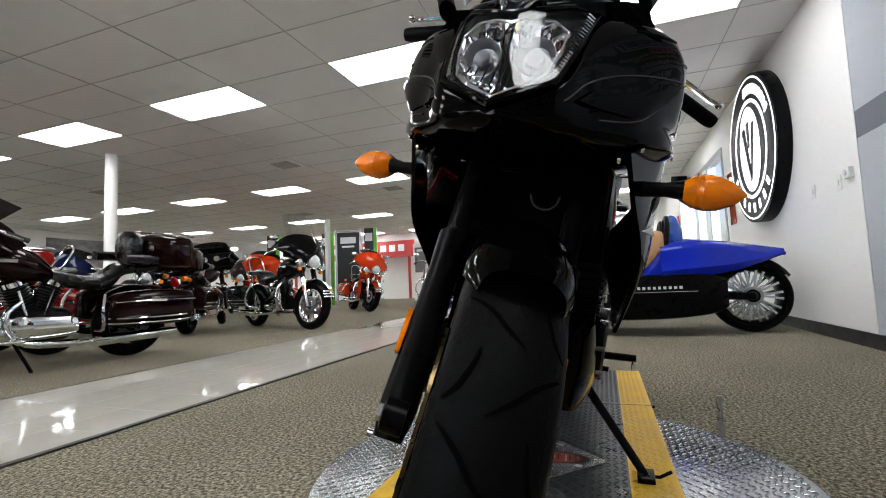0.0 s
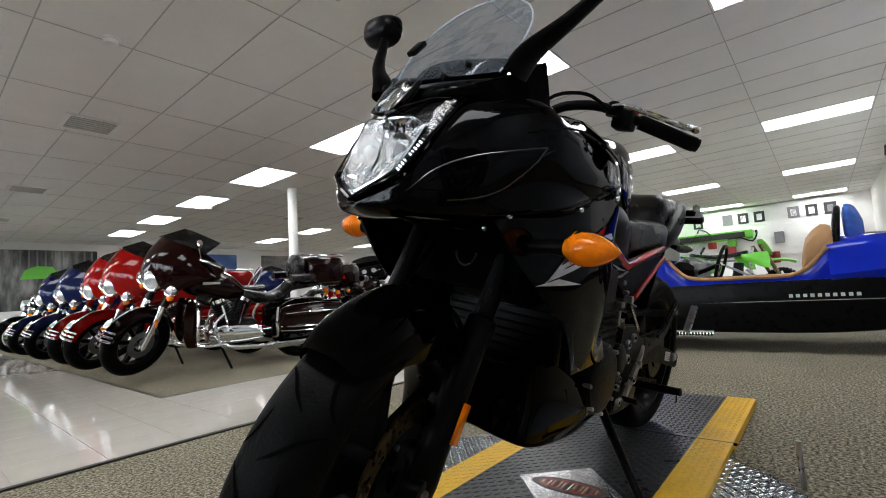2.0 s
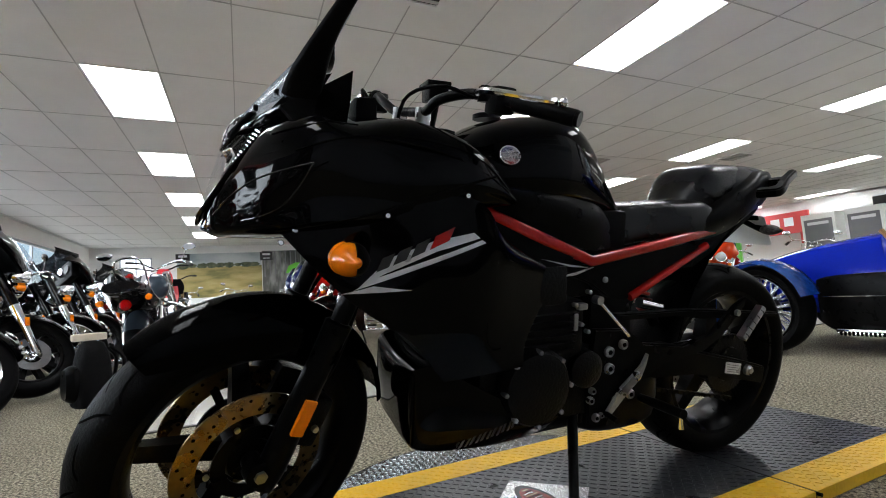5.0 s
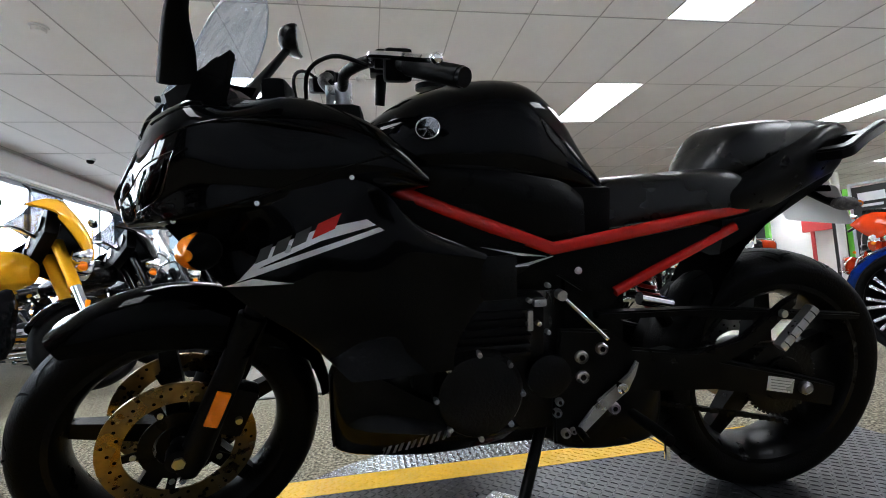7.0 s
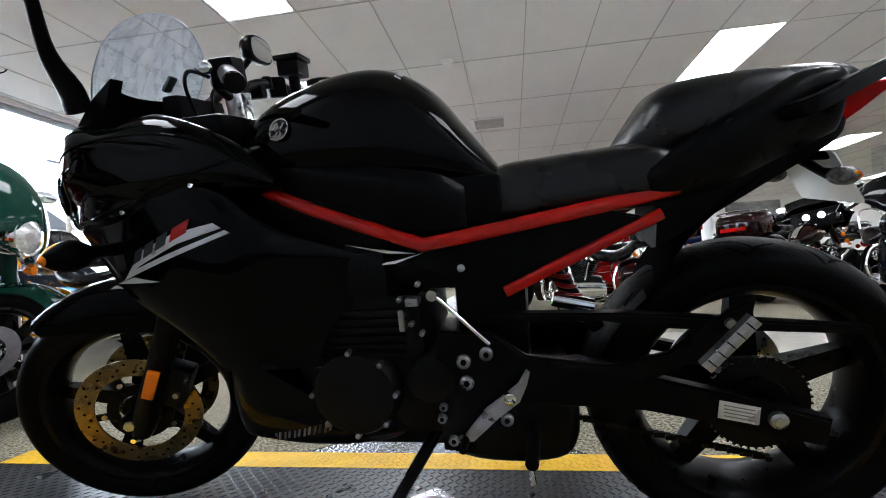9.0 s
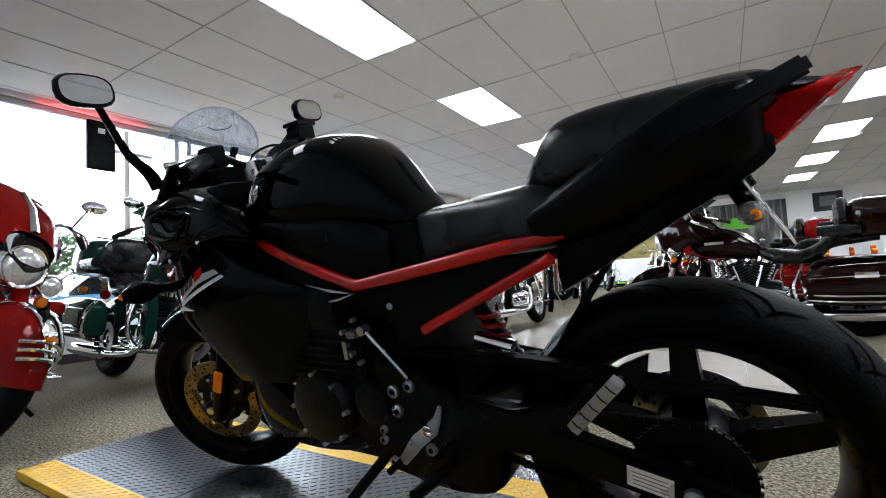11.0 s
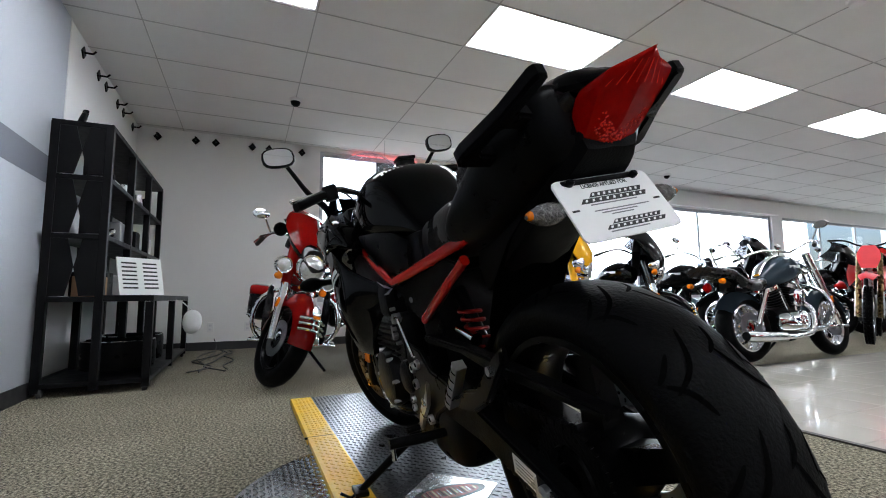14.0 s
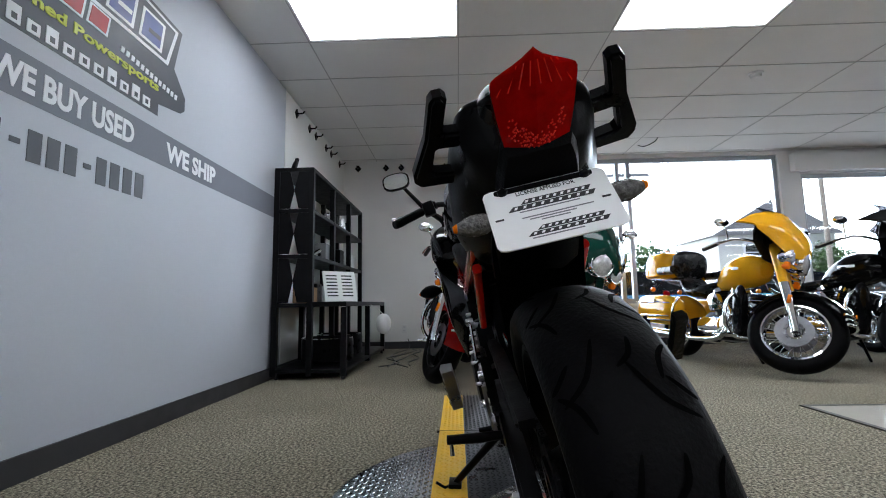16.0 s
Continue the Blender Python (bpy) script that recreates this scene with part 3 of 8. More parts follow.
for k in range(12):
    part("radiator_fin", boxes(((1.06, -.15, .455 + .02 * k), (1.063, .15, .46 + .02 * k))), M_GROOVE, bike, smooth=False)
part("belly_sump", boxes(((.62, -.12, .26), (.95, .12, .31)), bev=.02), M_GUN, bike)

# red frame
for s in (1, -1):
    for pts in ([(1.02, .12, .862), (.921, .145, .815), (.790, .150, .762), (.644, .142, .704), (.51, .136, .723), (.31, .122, .752), (.17, .11, .775)], [(.492, .124, .598), (.39, .122, .645), (.199, .115, .730)]):
        p = [Vector((x, y * s, z)) for x, y, z in pts]
        bm = bmesh.new()
        rings = []
        for i, q in enumerate(p):
            d = (p[min(i + 1, len(p) - 1)] - p[max(i - 1, 0)]).normalized()
            up = Vector((-d.z, 0, d.x))
            up = up if up.z > 0 else -up
            fat = .0145 if len(p) > 3 else .0115
            rings.append([q + up * (fat * math.copysign(abs(math.cos(a)) ** .8, math.cos(a))) + Vector((0, fat * .9 * math.copysign(abs(math.sin(a)) ** .8, math.sin(a)), 0)) for a in [2 * math.pi * k / 14 for k in range(14)]])
        part("frame_tube", loft(bm, rings), M_RED, bike, "glossy red painted steel tube")
    part("side_cover", slab([(.90, .79), (.77, .735), (.64, .69), (.29, .742), (.22, .725), (.50, .59), (.56, .60), (.62, .64), (.72, .68)], s * .095, s * .122, bev=.004), M_PLAST, bike)
    part("cover_bolt", disc([(.12, .008), (.126, .008), (.128, .005)] if s > 0 else [(-.128, .005), (-.126, .008), (-.12, .008)], 10, "y", (.577, 0, .65)), M_STEEL, bike)
part("main_frame", boxes(((.45, -.10, .42), (.60, .10, .70)), ((.60, -.10, .60), (1.10, .10, .86)), bev=.02), M_SATIN, bike)
part("shock_spring", bar([(.385 + .018 * math.cos(a) - .010 * a / 6, .045 + .026 * math.sin(a), .615 - .1 * a / 31) for a in [k * .35 for k in range(90)]], .0052, 8), mat("dark_red_spring", (.22, .008, .005), .3, var=.3, scale=30, spec=.2), bike, "red coil spring")
part("shock_body", bar([(.42, .045, .66), (.31, .045, .49)], .017), M_SATIN, bike)
part("shock_reservoir", bar([(.40, .07, .565), (.32, .07, .545)], .016), M_CHROME, bike)

# foot controls, left and right
for s in (1, -1):
    hang = [(.63, .53), (.52, .52), (.46, .475), (.31, .452), (.20, .475), (.095, .555), (.055, .575), (.06, .545), (.15, .46), (.22, .425), (.38, .405), (.47, .36), (.56, .26), (.64, .27), (.645, .42)]
    part("footrest_hanger", slab(hang, s * .135, s * .152, bev=.005), M_SATIN, bike)
    pp = [Vector((.164, s * .215, .476)), Vector((.089, s * .215, .559))]
    d, sid = (pp[1] - pp[0]), Vector((0, s, 0))
    up = d.normalized().cross(sid)
    bm = bmesh.new()
    loft(bm, [[q + sid * a + up * b for a, b in ((-.010, -.009), (.010, -.0105), (.013, 0), (.010, .0105), (-.010, .009))] for q in (pp[0], pp[0] + d * .1, pp[0] + d * .9, pp[1])])
    pg = part("passenger_footrest", bm, M_STEEL if s > 0 else M_GUN, bike, "folded grey alloy passenger footrest", smooth=False)
    for k in range(5):
        o = pp[0] + d * (.12 + .19 * k)
        part("rib", bar([o + sid * .0105 - up * .009, o + sid * .0135 + up * .0, o + sid * .0105 + up * .009], .0012, 6), M_PLAST, pg)
    part("bracket_bolt", disc([(.15, .009), (.162, .009)] if s > 0 else [(-.162, .009), (-.15, .009)], 10, "y", (.10, 0, .53)), M_STEEL, bike)
    part("rider_footrest", bar([(.455, s * .14, .32), (.455, s * .20, .325), (.46, s * .285, .335)], [.011, .013, .012], 10), M_PLAST, bike, "ribbed black rubber footrest")
    part("footrest_feeler", bar([(.462, s * .276, .335), (.46, s * .28, .295)], [.004, .006], 8), M_CHROME, bike)
for x, z, r in ((.537, .482, .0135), (.583, .467, .0145), (.58, .422, .0145), (.505, .343, .013), (.617, .296, .011), (.637, .345, .010), (.632, .37, .009), (.60, .30, .007), (.555, .335, .009)):
    h = part("hanger_bolt", disc([(.15, r), (.160, r), (.163, r * .8), (.160, r * .72)], 18, "y", (x, 0, z)), M_STEEL, bike, "bright chromed bolt")
    part("hex_recess", disc([(.1602, r * .45), (.1625, r * .45)], 6, "y", (x, 0, z)), M_GROOVE, h)
part("gear_lever", slab([(.600, .30), (.585, .322), (.545, .372), (.505, .402), (.478, .425), (.462, .452), (.455, .447), (.462, .42), (.478, .385), (.52, .352), (.575, .30)], .158, .168, bev=.003), M_STEEL, bike, "bare alloy heel and toe gear lever")
part("lever_pivot", disc([(.16, .012), (.173, .012), (.175, .008)], 16, "y", (.496, 0, .395)), M_CHROME, bike)
part("toe_peg", bar([(.59, .16, .305), (.592, .205, .305)], .008), M_PLAST, bike)

# side stand, reaching the deck
inv = bike.matrix_basis.inverted()
foot = inv @ Vector((.80, .255, DECK + .012))
part("side_stand", bar([(.628, .10, .285), tuple(foot)], [.014, .011]), M_SATIN, bike, "black tubular side stand, folded out")
part("stand_foot", box(bmesh.new(), (-.035, -.02, -.007), (.035, .022, .007), .004, Matrix.Translation(foot) @ Matrix.Rotation(radians(12), 4, "X")), M_SATIN, bike)
part("stand_tang", bar([foot, foot + Vector((-.02, .035, .0)), foot + Vector((-.02, .06, .022))], .0045), M_SATIN, bike)

# tank
TANK = [sym(x, h) for x, h in (
    (1.06, [(0, .86), (.06, .87), (.085, .90), (.07, .935), (0, .945)]),
    (1.00, [(0, .84), (.11, .86), (.142, .90), (.11, .965), (0, .99)]),
    (.92, [(0, .83), (.13, .855), (.168, .91), (.13, 1.005), (0, 1.035)]),
    (.80, [(0, .82), (.135, .85), (.172, .92), (.14, 1.03), (0, 1.064)]),
    (.70, [(0, .81), (.125, .845), (.158, .915), (.13, 1.03), (0, 1.058)]),
    (.62, [(0, .80), (.105, .835), (.13, .89), (.105, .985), (0, 1.012)]),
    (.55, [(0, .78), (.08, .82), (.10, .855), (.08, .90), (0, .922)]),
    (.495, [(0, .76), (.06, .79), (.075, .815), (.06, .84), (0, .848)]))]
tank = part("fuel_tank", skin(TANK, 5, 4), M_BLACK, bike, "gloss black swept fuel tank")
for s in (1, -1):
    rows = [[(x, y0, z0), (x, y0 + .012, (z0 + z1) / 2 + .02), (x, y1, z1)] for x, z0, z1, y0, y1 in ((.98, .885, .855, .13, .13), (.90, .885, .818, .15, .145), (.78, .872, .772, .152, .147), (.68, .855, .738, .142, .142), (.61, .84, .728, .125, .13), (.56, .81, .732, .10, .118))]
    part("tank_cover", shell(rows, s, .01), M_SATIN, bike, "satin black lower tank cover")
    bm = disc([(0, .0235), (.002, .0235), (.0025, .0228), (.002, .0218), (.0, .0218)], 28, "y")
    for k in range(3):
        a = math.pi / 3 * k
        box(bm, (-.0175, 0, -.0009), (.0175, .0020, .0009), 0, Matrix.Rotation(a, 4, "Y"))
    em = part("tank_emblem", bm, M_CHROME, tank, "round silver badge")
    em.matrix_basis = pose(.900, s * .1685, .949, 22 * s, 0, -12 * s) @ pose(0, 0, 0, 0, 0, 0 if s > 0 else 180)
tank_skin = BVHTree.FromPolygons([v.co for v in tank.data.vertices], [p.vertices for p in tank.data.polygons])
for s in (1, -1):
    for k in range(6):
        pts = [tank_skin.ray_cast(Vector((.665 + dx, s * (.035 + .0135 * k + dy), 1.5)), Vector((0, 0, -1)))[0] for dx, dy in ((0, 0), (.012, .0), (.012, .008), (0, .008))]
        if all(pts):
            bm = bmesh.new()
            bm.faces.new([bm.verts.new(p + Vector((0, 0, .0012))) for p in pts])
            bmesh.ops.solidify(bm, geom=bm.faces[:], thickness=.0008)
            part("tank_mark", bm, M_SILVER, tank, smooth=False)
part("filler_cap", disc([(1.055, .036), (1.066, .036), (1.069, .03), (1.069, 0)], 28, "z", (.87, 0, 0)), M_SATIN, tank)

# seats and tail
SEAT = [sym(x, [(0, zb), (w * .8, zb), (w, zb + .02), (w * .9, zt - .015), (w * .5, zt), (0, zt)]) for x, zb, zt, w in ((.54, .735, .80, .06), (.495, .732, .842, .09), (.40, .745, .852, .105), (.30, .757, .858, .125), (.21, .768, .862, .13), (.15, .785, .838, .115))]
part("rider_seat", skin(SEAT, 5, 4), M_VINYL, bike, "black vinyl rider seat")
part("seat_base", boxes(((.49, -.10, .70), (.62, .10, .83)), bev=.012), M_PLAST, bike)
PIL = [sym(x, [(0, zb), (w * .85, zb), (w, (zb + zt) / 2), (w * .8, zt - .012), (w * .4, zt), (0, zt)]) for x, zb, zt, w in ((.262, .83, .862, .055), (.225, .83, .912, .085), (.185, .84, .957, .10), (.12, .85, .972, .105), (.0, .875, .976, .095), (-.10, .90, .974, .075), (-.135, .92, .965, .06))]
part("pillion_seat", skin(PIL, 5, 4), M_VINYL, bike, "raised black vinyl pillion seat")
TAIL = [sym(x, [(0, zb), (w * .7, zb), (w, (zb + zt) / 2), (w * .9, zt), (0, zt)]) for x, zb, zt, w in ((.30, .735, .79, .10), (.20, .745, .83, .135), (.10, .765, .885, .135), (.02, .800, .925, .128), (-.04, .825, .952, .112), (-.095, .846, .955, .100), (-.118, .852, .948, .066))]
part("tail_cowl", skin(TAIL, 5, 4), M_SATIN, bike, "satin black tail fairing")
CAP = [sym(x, [(0, zb), (w, zb + .004), (w * .8, zt - .004), (0, zt)]) for x, zb, zt, w in ((-.06, .925, .968, .070), (-.12, .93, .968, .066), (-.160, .925, .952, .052), (-.190, .930, .944, .034))]
part("tail_cap", skin(CAP, 4, 3), M_SATIN, bike, "satin black cap over the tail light")
UND = [sym(x, [(0, zb), (w, zb), (w, zt), (0, zt)]) for x, zb, zt, w in ((.20, .66, .76, .075), (.10, .715, .79, .075), (.0, .77, .82, .065), (-.10, .825, .87, .055), (-.13, .85, .88, .045))]
part("undertray", skin(UND, 3, 2), M_PLAST, bike)
rows = []
for x, z, w in ((-.07, .855, .05), (-.01, .815, .075), (.06, .765, .085), (.13, .70, .088), (.185, .62, .088), (.222, .53, .085), (.235, .45, .08)):
    rows.append([(x + .012 * abs(v) ** 2, w * v, z - .02 * abs(v) ** 2) for v in (-1, -.6, 0, .6, 1)])
bm = bmesh.new()
loft(bm, rows, cap=False, loop=False)
bmesh.ops.solidify(bm, geom=bm.faces[:], thickness=.012)
part("inner_mudguard", bm, M_GROOVE, bike, "curved flat black inner mudguard")
LENS = []
for z, half, xr, xf in ((.822, .036, -.128, -.100), (.827, .042, -.140, -.105), (.860, .051, -.184, -.125), (.888, .056, -.217, -.145), (.905, .058, -.236, -.165), (.911, .050, -.243, -.180), (.918, .026, -.251, -.205), (.925, .004, -.258, -.235)):
    xm = xr + min(.014, (xf - xr) * .5)
    LENS.append([(xf, half * .92, z), (xm, half, z), (xr + .004, half * .45, z), (xr, 0, z), (xr + .004, -half * .45, z), (xm, -half, z), (xf, -half * .92, z)])
tl = part("tail_light", skin(LENS, 2, 1), M_REDLENS, bike, "faceted red tail light lens", smooth=False)
part("inner_reflector", skin([[(x + .012, y * .8, z + .004) for x, y, z in r] for r in LENS[1:6]], 2, 1), M_LED, tl, "bright faceted red reflector behind the lens", smooth=False)
tree_ = BVHTree.FromPolygons([v.co for v in tl.data.vertices], [p.vertices for p in tl.data.polygons])


def on_lens(y, z):
    hit = tree_.ray_cast(Vector((-.6, y, z)), Vector((1, 0, 0)))
    return hit[0]


for k in range(8):
    p, q = on_lens(-.050 + .0143 * k, .893), on_lens(-.030 + .0086 * k, .914)
    if p and q:
        part("light_rib", bar([p, q], .0011, 5), M_LED, tl)
for k in range(150):
    u, w = rnd.uniform(-1, 1), rnd.uniform(-.010, .010)
    p = on_lens(u * .040, .838 + .026 * abs(u) ** 1.3 + w)
    if p:
        part("facet", disc([(-.0012, .0006), (.0, .0016), (.001, .0016)], 6, "x", p), M_LED, tl)
for s in (1, -1):
    grip = [(.112, .170), (.118, .178), (.131, .178), (.138, .170), (.156, .10), (.189, .022), (.190, .006), (.182, -.008), (.100, -.020), (.100, .008), (.150, .020), (.156, .028), (.144, .072), (.138, .076), (.095, .070), (.095, .102), (.126, .108), (.125, .118)]
    g = part("grab_rail", slab([(s * y, v) for y, v in grip], -.013, .013, bev=.005), M_SATIN, bike, "satin black pillion grab rail")
    g.matrix_basis = Matrix(((0, -.37, -.93, -.02), (1, 0, 0, 0), (0, -.93, .37, .866), (0, 0, 0, 1)))
    stalk = part("rear_indicator", bar([(-.075, s * .03, .800), (-.085, s * .065, .780), (-.092, s * .088, .773)], [.009, .008, .012], 10), M_PLAST, bike)
    part("lens", skin([[(-.094 + dx, s * y, .772 + dz) for dx, dz in [(r * math.cos(a), r * .85 * math.sin(a)) for a in [k * math.pi / 4 for k in range(8)]]] for y, r in ((.086, .014), (.10, .019), (.118, .019), (.135, .012), (.146, .003))], 3, 2), M_FACETS, stalk, "clear indicator lens with amber bulb")
    part("bulb", disc([(-.006, .005), (0, .008), (.006, .005)], 10, "y", (-.096, s * .139, .773)), M_AMBER, stalk)

res = part("brake_reservoir", boxes(((.950, -.115, 1.105), (1.005, -.055, 1.140)), bev=.006), M_PLAST, bike, "black brake fluid reservoir on the bar")
part("reservoir_cap", boxes(((.945, -.120, 1.140), (1.010, -.050, 1.152)), bev=.004), M_SATIN, res)
part("reservoir_stem", bar([(.978, -.085, 1.11), (.985, -.10, 1.04)], [.014, .012], 10), M_PLAST, res)

# number plate card on its bracket
pl = part("dealer_plate", slab([(sx * (.089 - .012) + sx * .012 * math.cos(a), -.074 + sz * (.074 - .012) + sz * .012 * math.sin(a)) for sx, sz, seq in ((1, 1, (0, 45, 90)), (-1, 1, (90, 45, 0)), (-1, -1, (0, 45, 90)), (1, -1, (90, 45, 0))) for a in [radians(q) for q in seq]], -.0015, .0015), M_WHITE, bike, "white dealer temporary plate card")
pl.matrix_basis = Matrix.Translation((-.109, 0, .795)) @ Matrix.Rotation(radians(90), 4, "Z") @ Matrix.Rotation(radians(29), 4, "X") @ Matrix.Diagonal((1.03, 1, .75, 1))
face = Matrix.Translation((0, .0016, 0)) @ Matrix.Rotation(radians(90), 4, "X") @ Matrix.Rotation(radians(180), 4, "Y")
words("lettering", "LICENSE APPLIED FOR", .0135, M_PRINT, face @ Matrix.Translation((-.042, -.026, .0)), pl, width=.085, depth=.0003, bold=.0002)
for z0, x0, x1, h in ((-.050, -.040, .056, .011), (-.063, -.060, .060, .011), (-.117, -.030, .058, .009), (-.128, -.045, .062, .009)):
    part("print_bar", slab([(-x1, z0), (-x0, z0), (-x0 - .008, z0 + h), (-x1 - .006, z0 + h)], .0012, .0021), M_PRINT, pl, smooth=False)
    for k in range(9):
        u = -x1 + (x1 - x0) * (k + .5) / 9.5
        part("print_gap", slab([(u, z0 + h * .25), (u + .004, z0 + h * .25), (u + .002, z0 + h * .75), (u - .002, z0 + h * .75)], .0021, .0025), M_WHITE, pl, smooth=False)
for z0, x0, x1, h in ((-.069, -.045, .04, .0022), (-.084, -.045, .055, .0022), (-.090, -.035, .03, .0022), (-.096, -.02, .02, .0022), (-.134, -.04, .03, .0022)):
    part("print_line", boxes(((-x1, .0012, z0), (-x0, .0021, z0 + h))), M_GREYDEC, pl, smooth=False)
for x in (-.06, .06):
    part("plate_screw", disc([(0, .0075), (.008, .0075), (.011, .004)], 10, "y", (x, 0, -.012)), M_SATIN, pl)
    part("slot", boxes(((x * 1.25 - .006, .0015, -.078), (x * 1.25 + .006, .0022, -.074))), M_PRINT, pl, smooth=False)
part("plate_bracket", boxes(((-.085, -.035, .795), (-.03, .035, .845)), ((-.095, -.075, .800), (-.082, .075, .816)), bev=.005), M_PLAST, bike)

# upper fairing
UP = [sym(x, h) for x, h in (
    (1.520, [(0, .785), (.008, .786), (.014, .790), (.012, .794), (.007, .796), (0, .797)]),
    (1.492, [(0, .770), (.062, .776), (.086, .792), (.090, .814), (.082, .836), (0, .780)]),
    (1.450, [(0, .767), (.110, .780), (.126, .808), (.122, .850), (.099, .900), (0, .785)]),
    (1.405, [(0, .765), (.150, .782), (.176, .820), (.178, .872), (.122, .966), (0, .80)]),
    (1.365, [(0, .765), (.185, .788), (.200, .836), (.216, .892), (.160, .985), (0, .86)]),
    (1.31, [(0, .765), (.215, .796), (.226, .855), (.246, .908), (.205, .995), (0, 1.025)]),
    (1.24, [(0, .768), (.228, .802), (.243, .850), (.252, .900), (.224, .975), (0, 1.03)]),
    (1.14, [(0, .775), (.215, .810), (.247, .850), (.256, .895), (.215, .995), (.10, 1.0)]),
    (1.04, [(0, .79), (.205, .825), (.238, .855), (.250, .895), (.222, .968), (.10, .95)]),
    (.97, [(0, .82), (.19, .835), (.222, .858), (.232, .88), (.212, .928), (.11, .91)]),
    (.905, [(0, .83), (.172, .838), (.195, .843), (.208, .850), (.19, .862), (.12, .858)]))]
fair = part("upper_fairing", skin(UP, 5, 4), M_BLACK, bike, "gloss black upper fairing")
fair_skin = BVHTree.FromPolygons([v.co for v in fair.data.vertices], [p.vertices for p in fair.data.polygons])


def on_flank(x, z, s, lift=0.0):
    """The place on the fairing's flank at this x and z."""
    hit = fair_skin.ray_cast(Vector((x, s * .6, z)), Vector((0, -s, 0)))[0]
    hit = hit or fair_skin.find_nearest(Vector((x, s * .22, z)))[0]
    return hit + Vector((0, s * lift, 0))


def flank_panel(name, pts, s, m, lift, label=""):
    bm = bmesh.new()
    bm.faces.new([bm.verts.new((x, 0, z)) for x, z in pts])
    bmesh.ops.triangulate(bm, faces=bm.faces[:])
    bmesh.ops.subdivide_edges(bm, edges=bm.edges[:], cuts=5, use_grid_fill=True)
    for v in bm.verts:
        v.co = on_flank(v.co.x, v.co.z, s, lift)
    bmesh.ops.solidify(bm, geom=bm.faces[:], thickness=.004)
    return part(name, bm, m, fair, label)


for s in (1, -1):
    # swept crease lines and the flank's scoop, its edge highlights put into paler black
    for run, rad, m in (([(1.490, .816), (1.46, .850), (1.41, .884), (1.323, .909)], .0016, M_EDGE), ([(1.323, .909), (1.345, .872), (1.37, .838), (1.405, .818), (1.44, .808)], .0016, M_EDGE), ([(1.35, .93), (1.27, .953), (1.18, .962), (1.09, .955), (1.0, .925), (.93, .872)], .0022, M_BLACK), ([(1.385, .79), (1.30, .806), (1.198, .832), (1.10, .862), (1.02, .884), (.96, .90)], .0022, M_BLACK)):
        part("fairing_crease", bar([on_flank(p.x, p.y, s, .0004) for p in curve([(x, z, 0) for x, z in run], 6)], rad, 8), m, fair)
    flank_panel("flank_scoop", [(1.478, .822), (1.45, .848), (1.41, .874), (1.338, .898), (1.355, .865), (1.378, .838), (1.41, .822)], s, M_BLACK, .004, "raised gloss black scoop panel")
    # raised edge over the air scoop and its dark hollow
    part("fairing_edge", bar([on_flank(1.30 + .019 * k, .912 - .012 * k + .004 * math.sin(k * .4), s) for k in range(9)], .0022, 8), M_BLACK, fair)
    part("shoulder_edge", bar([on_flank(1.385 - .018 * k, .962 + .004 * min(k, 5), s) for k in range(9)], .0022, 8), M_BLACK, fair)
    part("fairing_crease", bar(curve([(1.30, s * .232, .955), (1.20, s * .245, .955), (1.10, s * .248, .94), (1.0, s * .236, .905), (.93, s * .215, .868)], 5), .004, 8), M_BLACK, fair)
    for x, y, z in ((1.041, .250, .858), (1.198, .247, .820), (1.352, .196, .793), (1.375, .165, .769)):
        b = part("fairing_bolt", bolt_mesh(.0056, .005), M_CHROME, fair, "small bright fairing bolt")
        b.matrix_basis = pose(x, s * (y + .002), z, 0 if s > 0 else 180)

# headlight: dark bezel, faceted bowl, two bulbs, clear lens, position light
def face_at(y, z, lift=0.0):
    return Vector((1.525 - .34 * (z - .799) - (.8 + 28 * max(0, z - .8)) * y * y + lift, y, z + lift * .35))


HALF = [(0, .797), (.040, .815), (.080, .838), (.096, .908), (.109, .984), (.075, .976), (.035, .956), (0, .947)]
RIM = [p for p in HALF] + [(-y, z) for y, z in reversed(HALF[1:-1])]
BOWL = [(0, .810), (.035, .828), (.064, .848), (.076, .890), (.080, .930), (.056, .946), (.022, .942), (0, .936)]
BOWL = BOWL + [(-y, z) for y, z in reversed(BOWL[1:-1])]


def patch(outline, centre, steps, lift):
    """Rings shrinking from an outline to a centre on the headlight's face; lift(u) moves them in or out."""
    cy, cz = centre
    rings = []
    for u in steps:
        rings.append([face_at(cy + (y - cy) * u, cz + (z - cz) * u, lift(u)) for y, z in outline])
    return loft(bmesh.new(), rings)


bm = bmesh.new()
loft(bm, [[face_at(y, z, -.004) for y, z in RIM], [face_at(y, z, -.006) for y, z in BOWL]], cap=False)
hl = part("headlight", bm, M_SATIN, bike, "large clear headlight unit with dark bezel", smooth=False)
dense = []
for i, p in enumerate(BOWL):
    q = BOWL[(i + 1) % len(BOWL)]
    dense += [(p[0] + (q[0] - p[0]) * k / 4, p[1] + (q[1] - p[1]) * k / 4) for k in range(4)]
rings = []
for j, u in enumerate((1, .86, .7, .54, .38, .22, .01)):
    rings.append([face_at((y) * u, .885 + (z - .885) * u, -.006 - .055 * (1 - u ** 2) + (((i * 7 + j * 5) % 9) - 4) * .0022 * (0 if j == 0 else 1)) for i, (y, z) in enumerate(dense)])
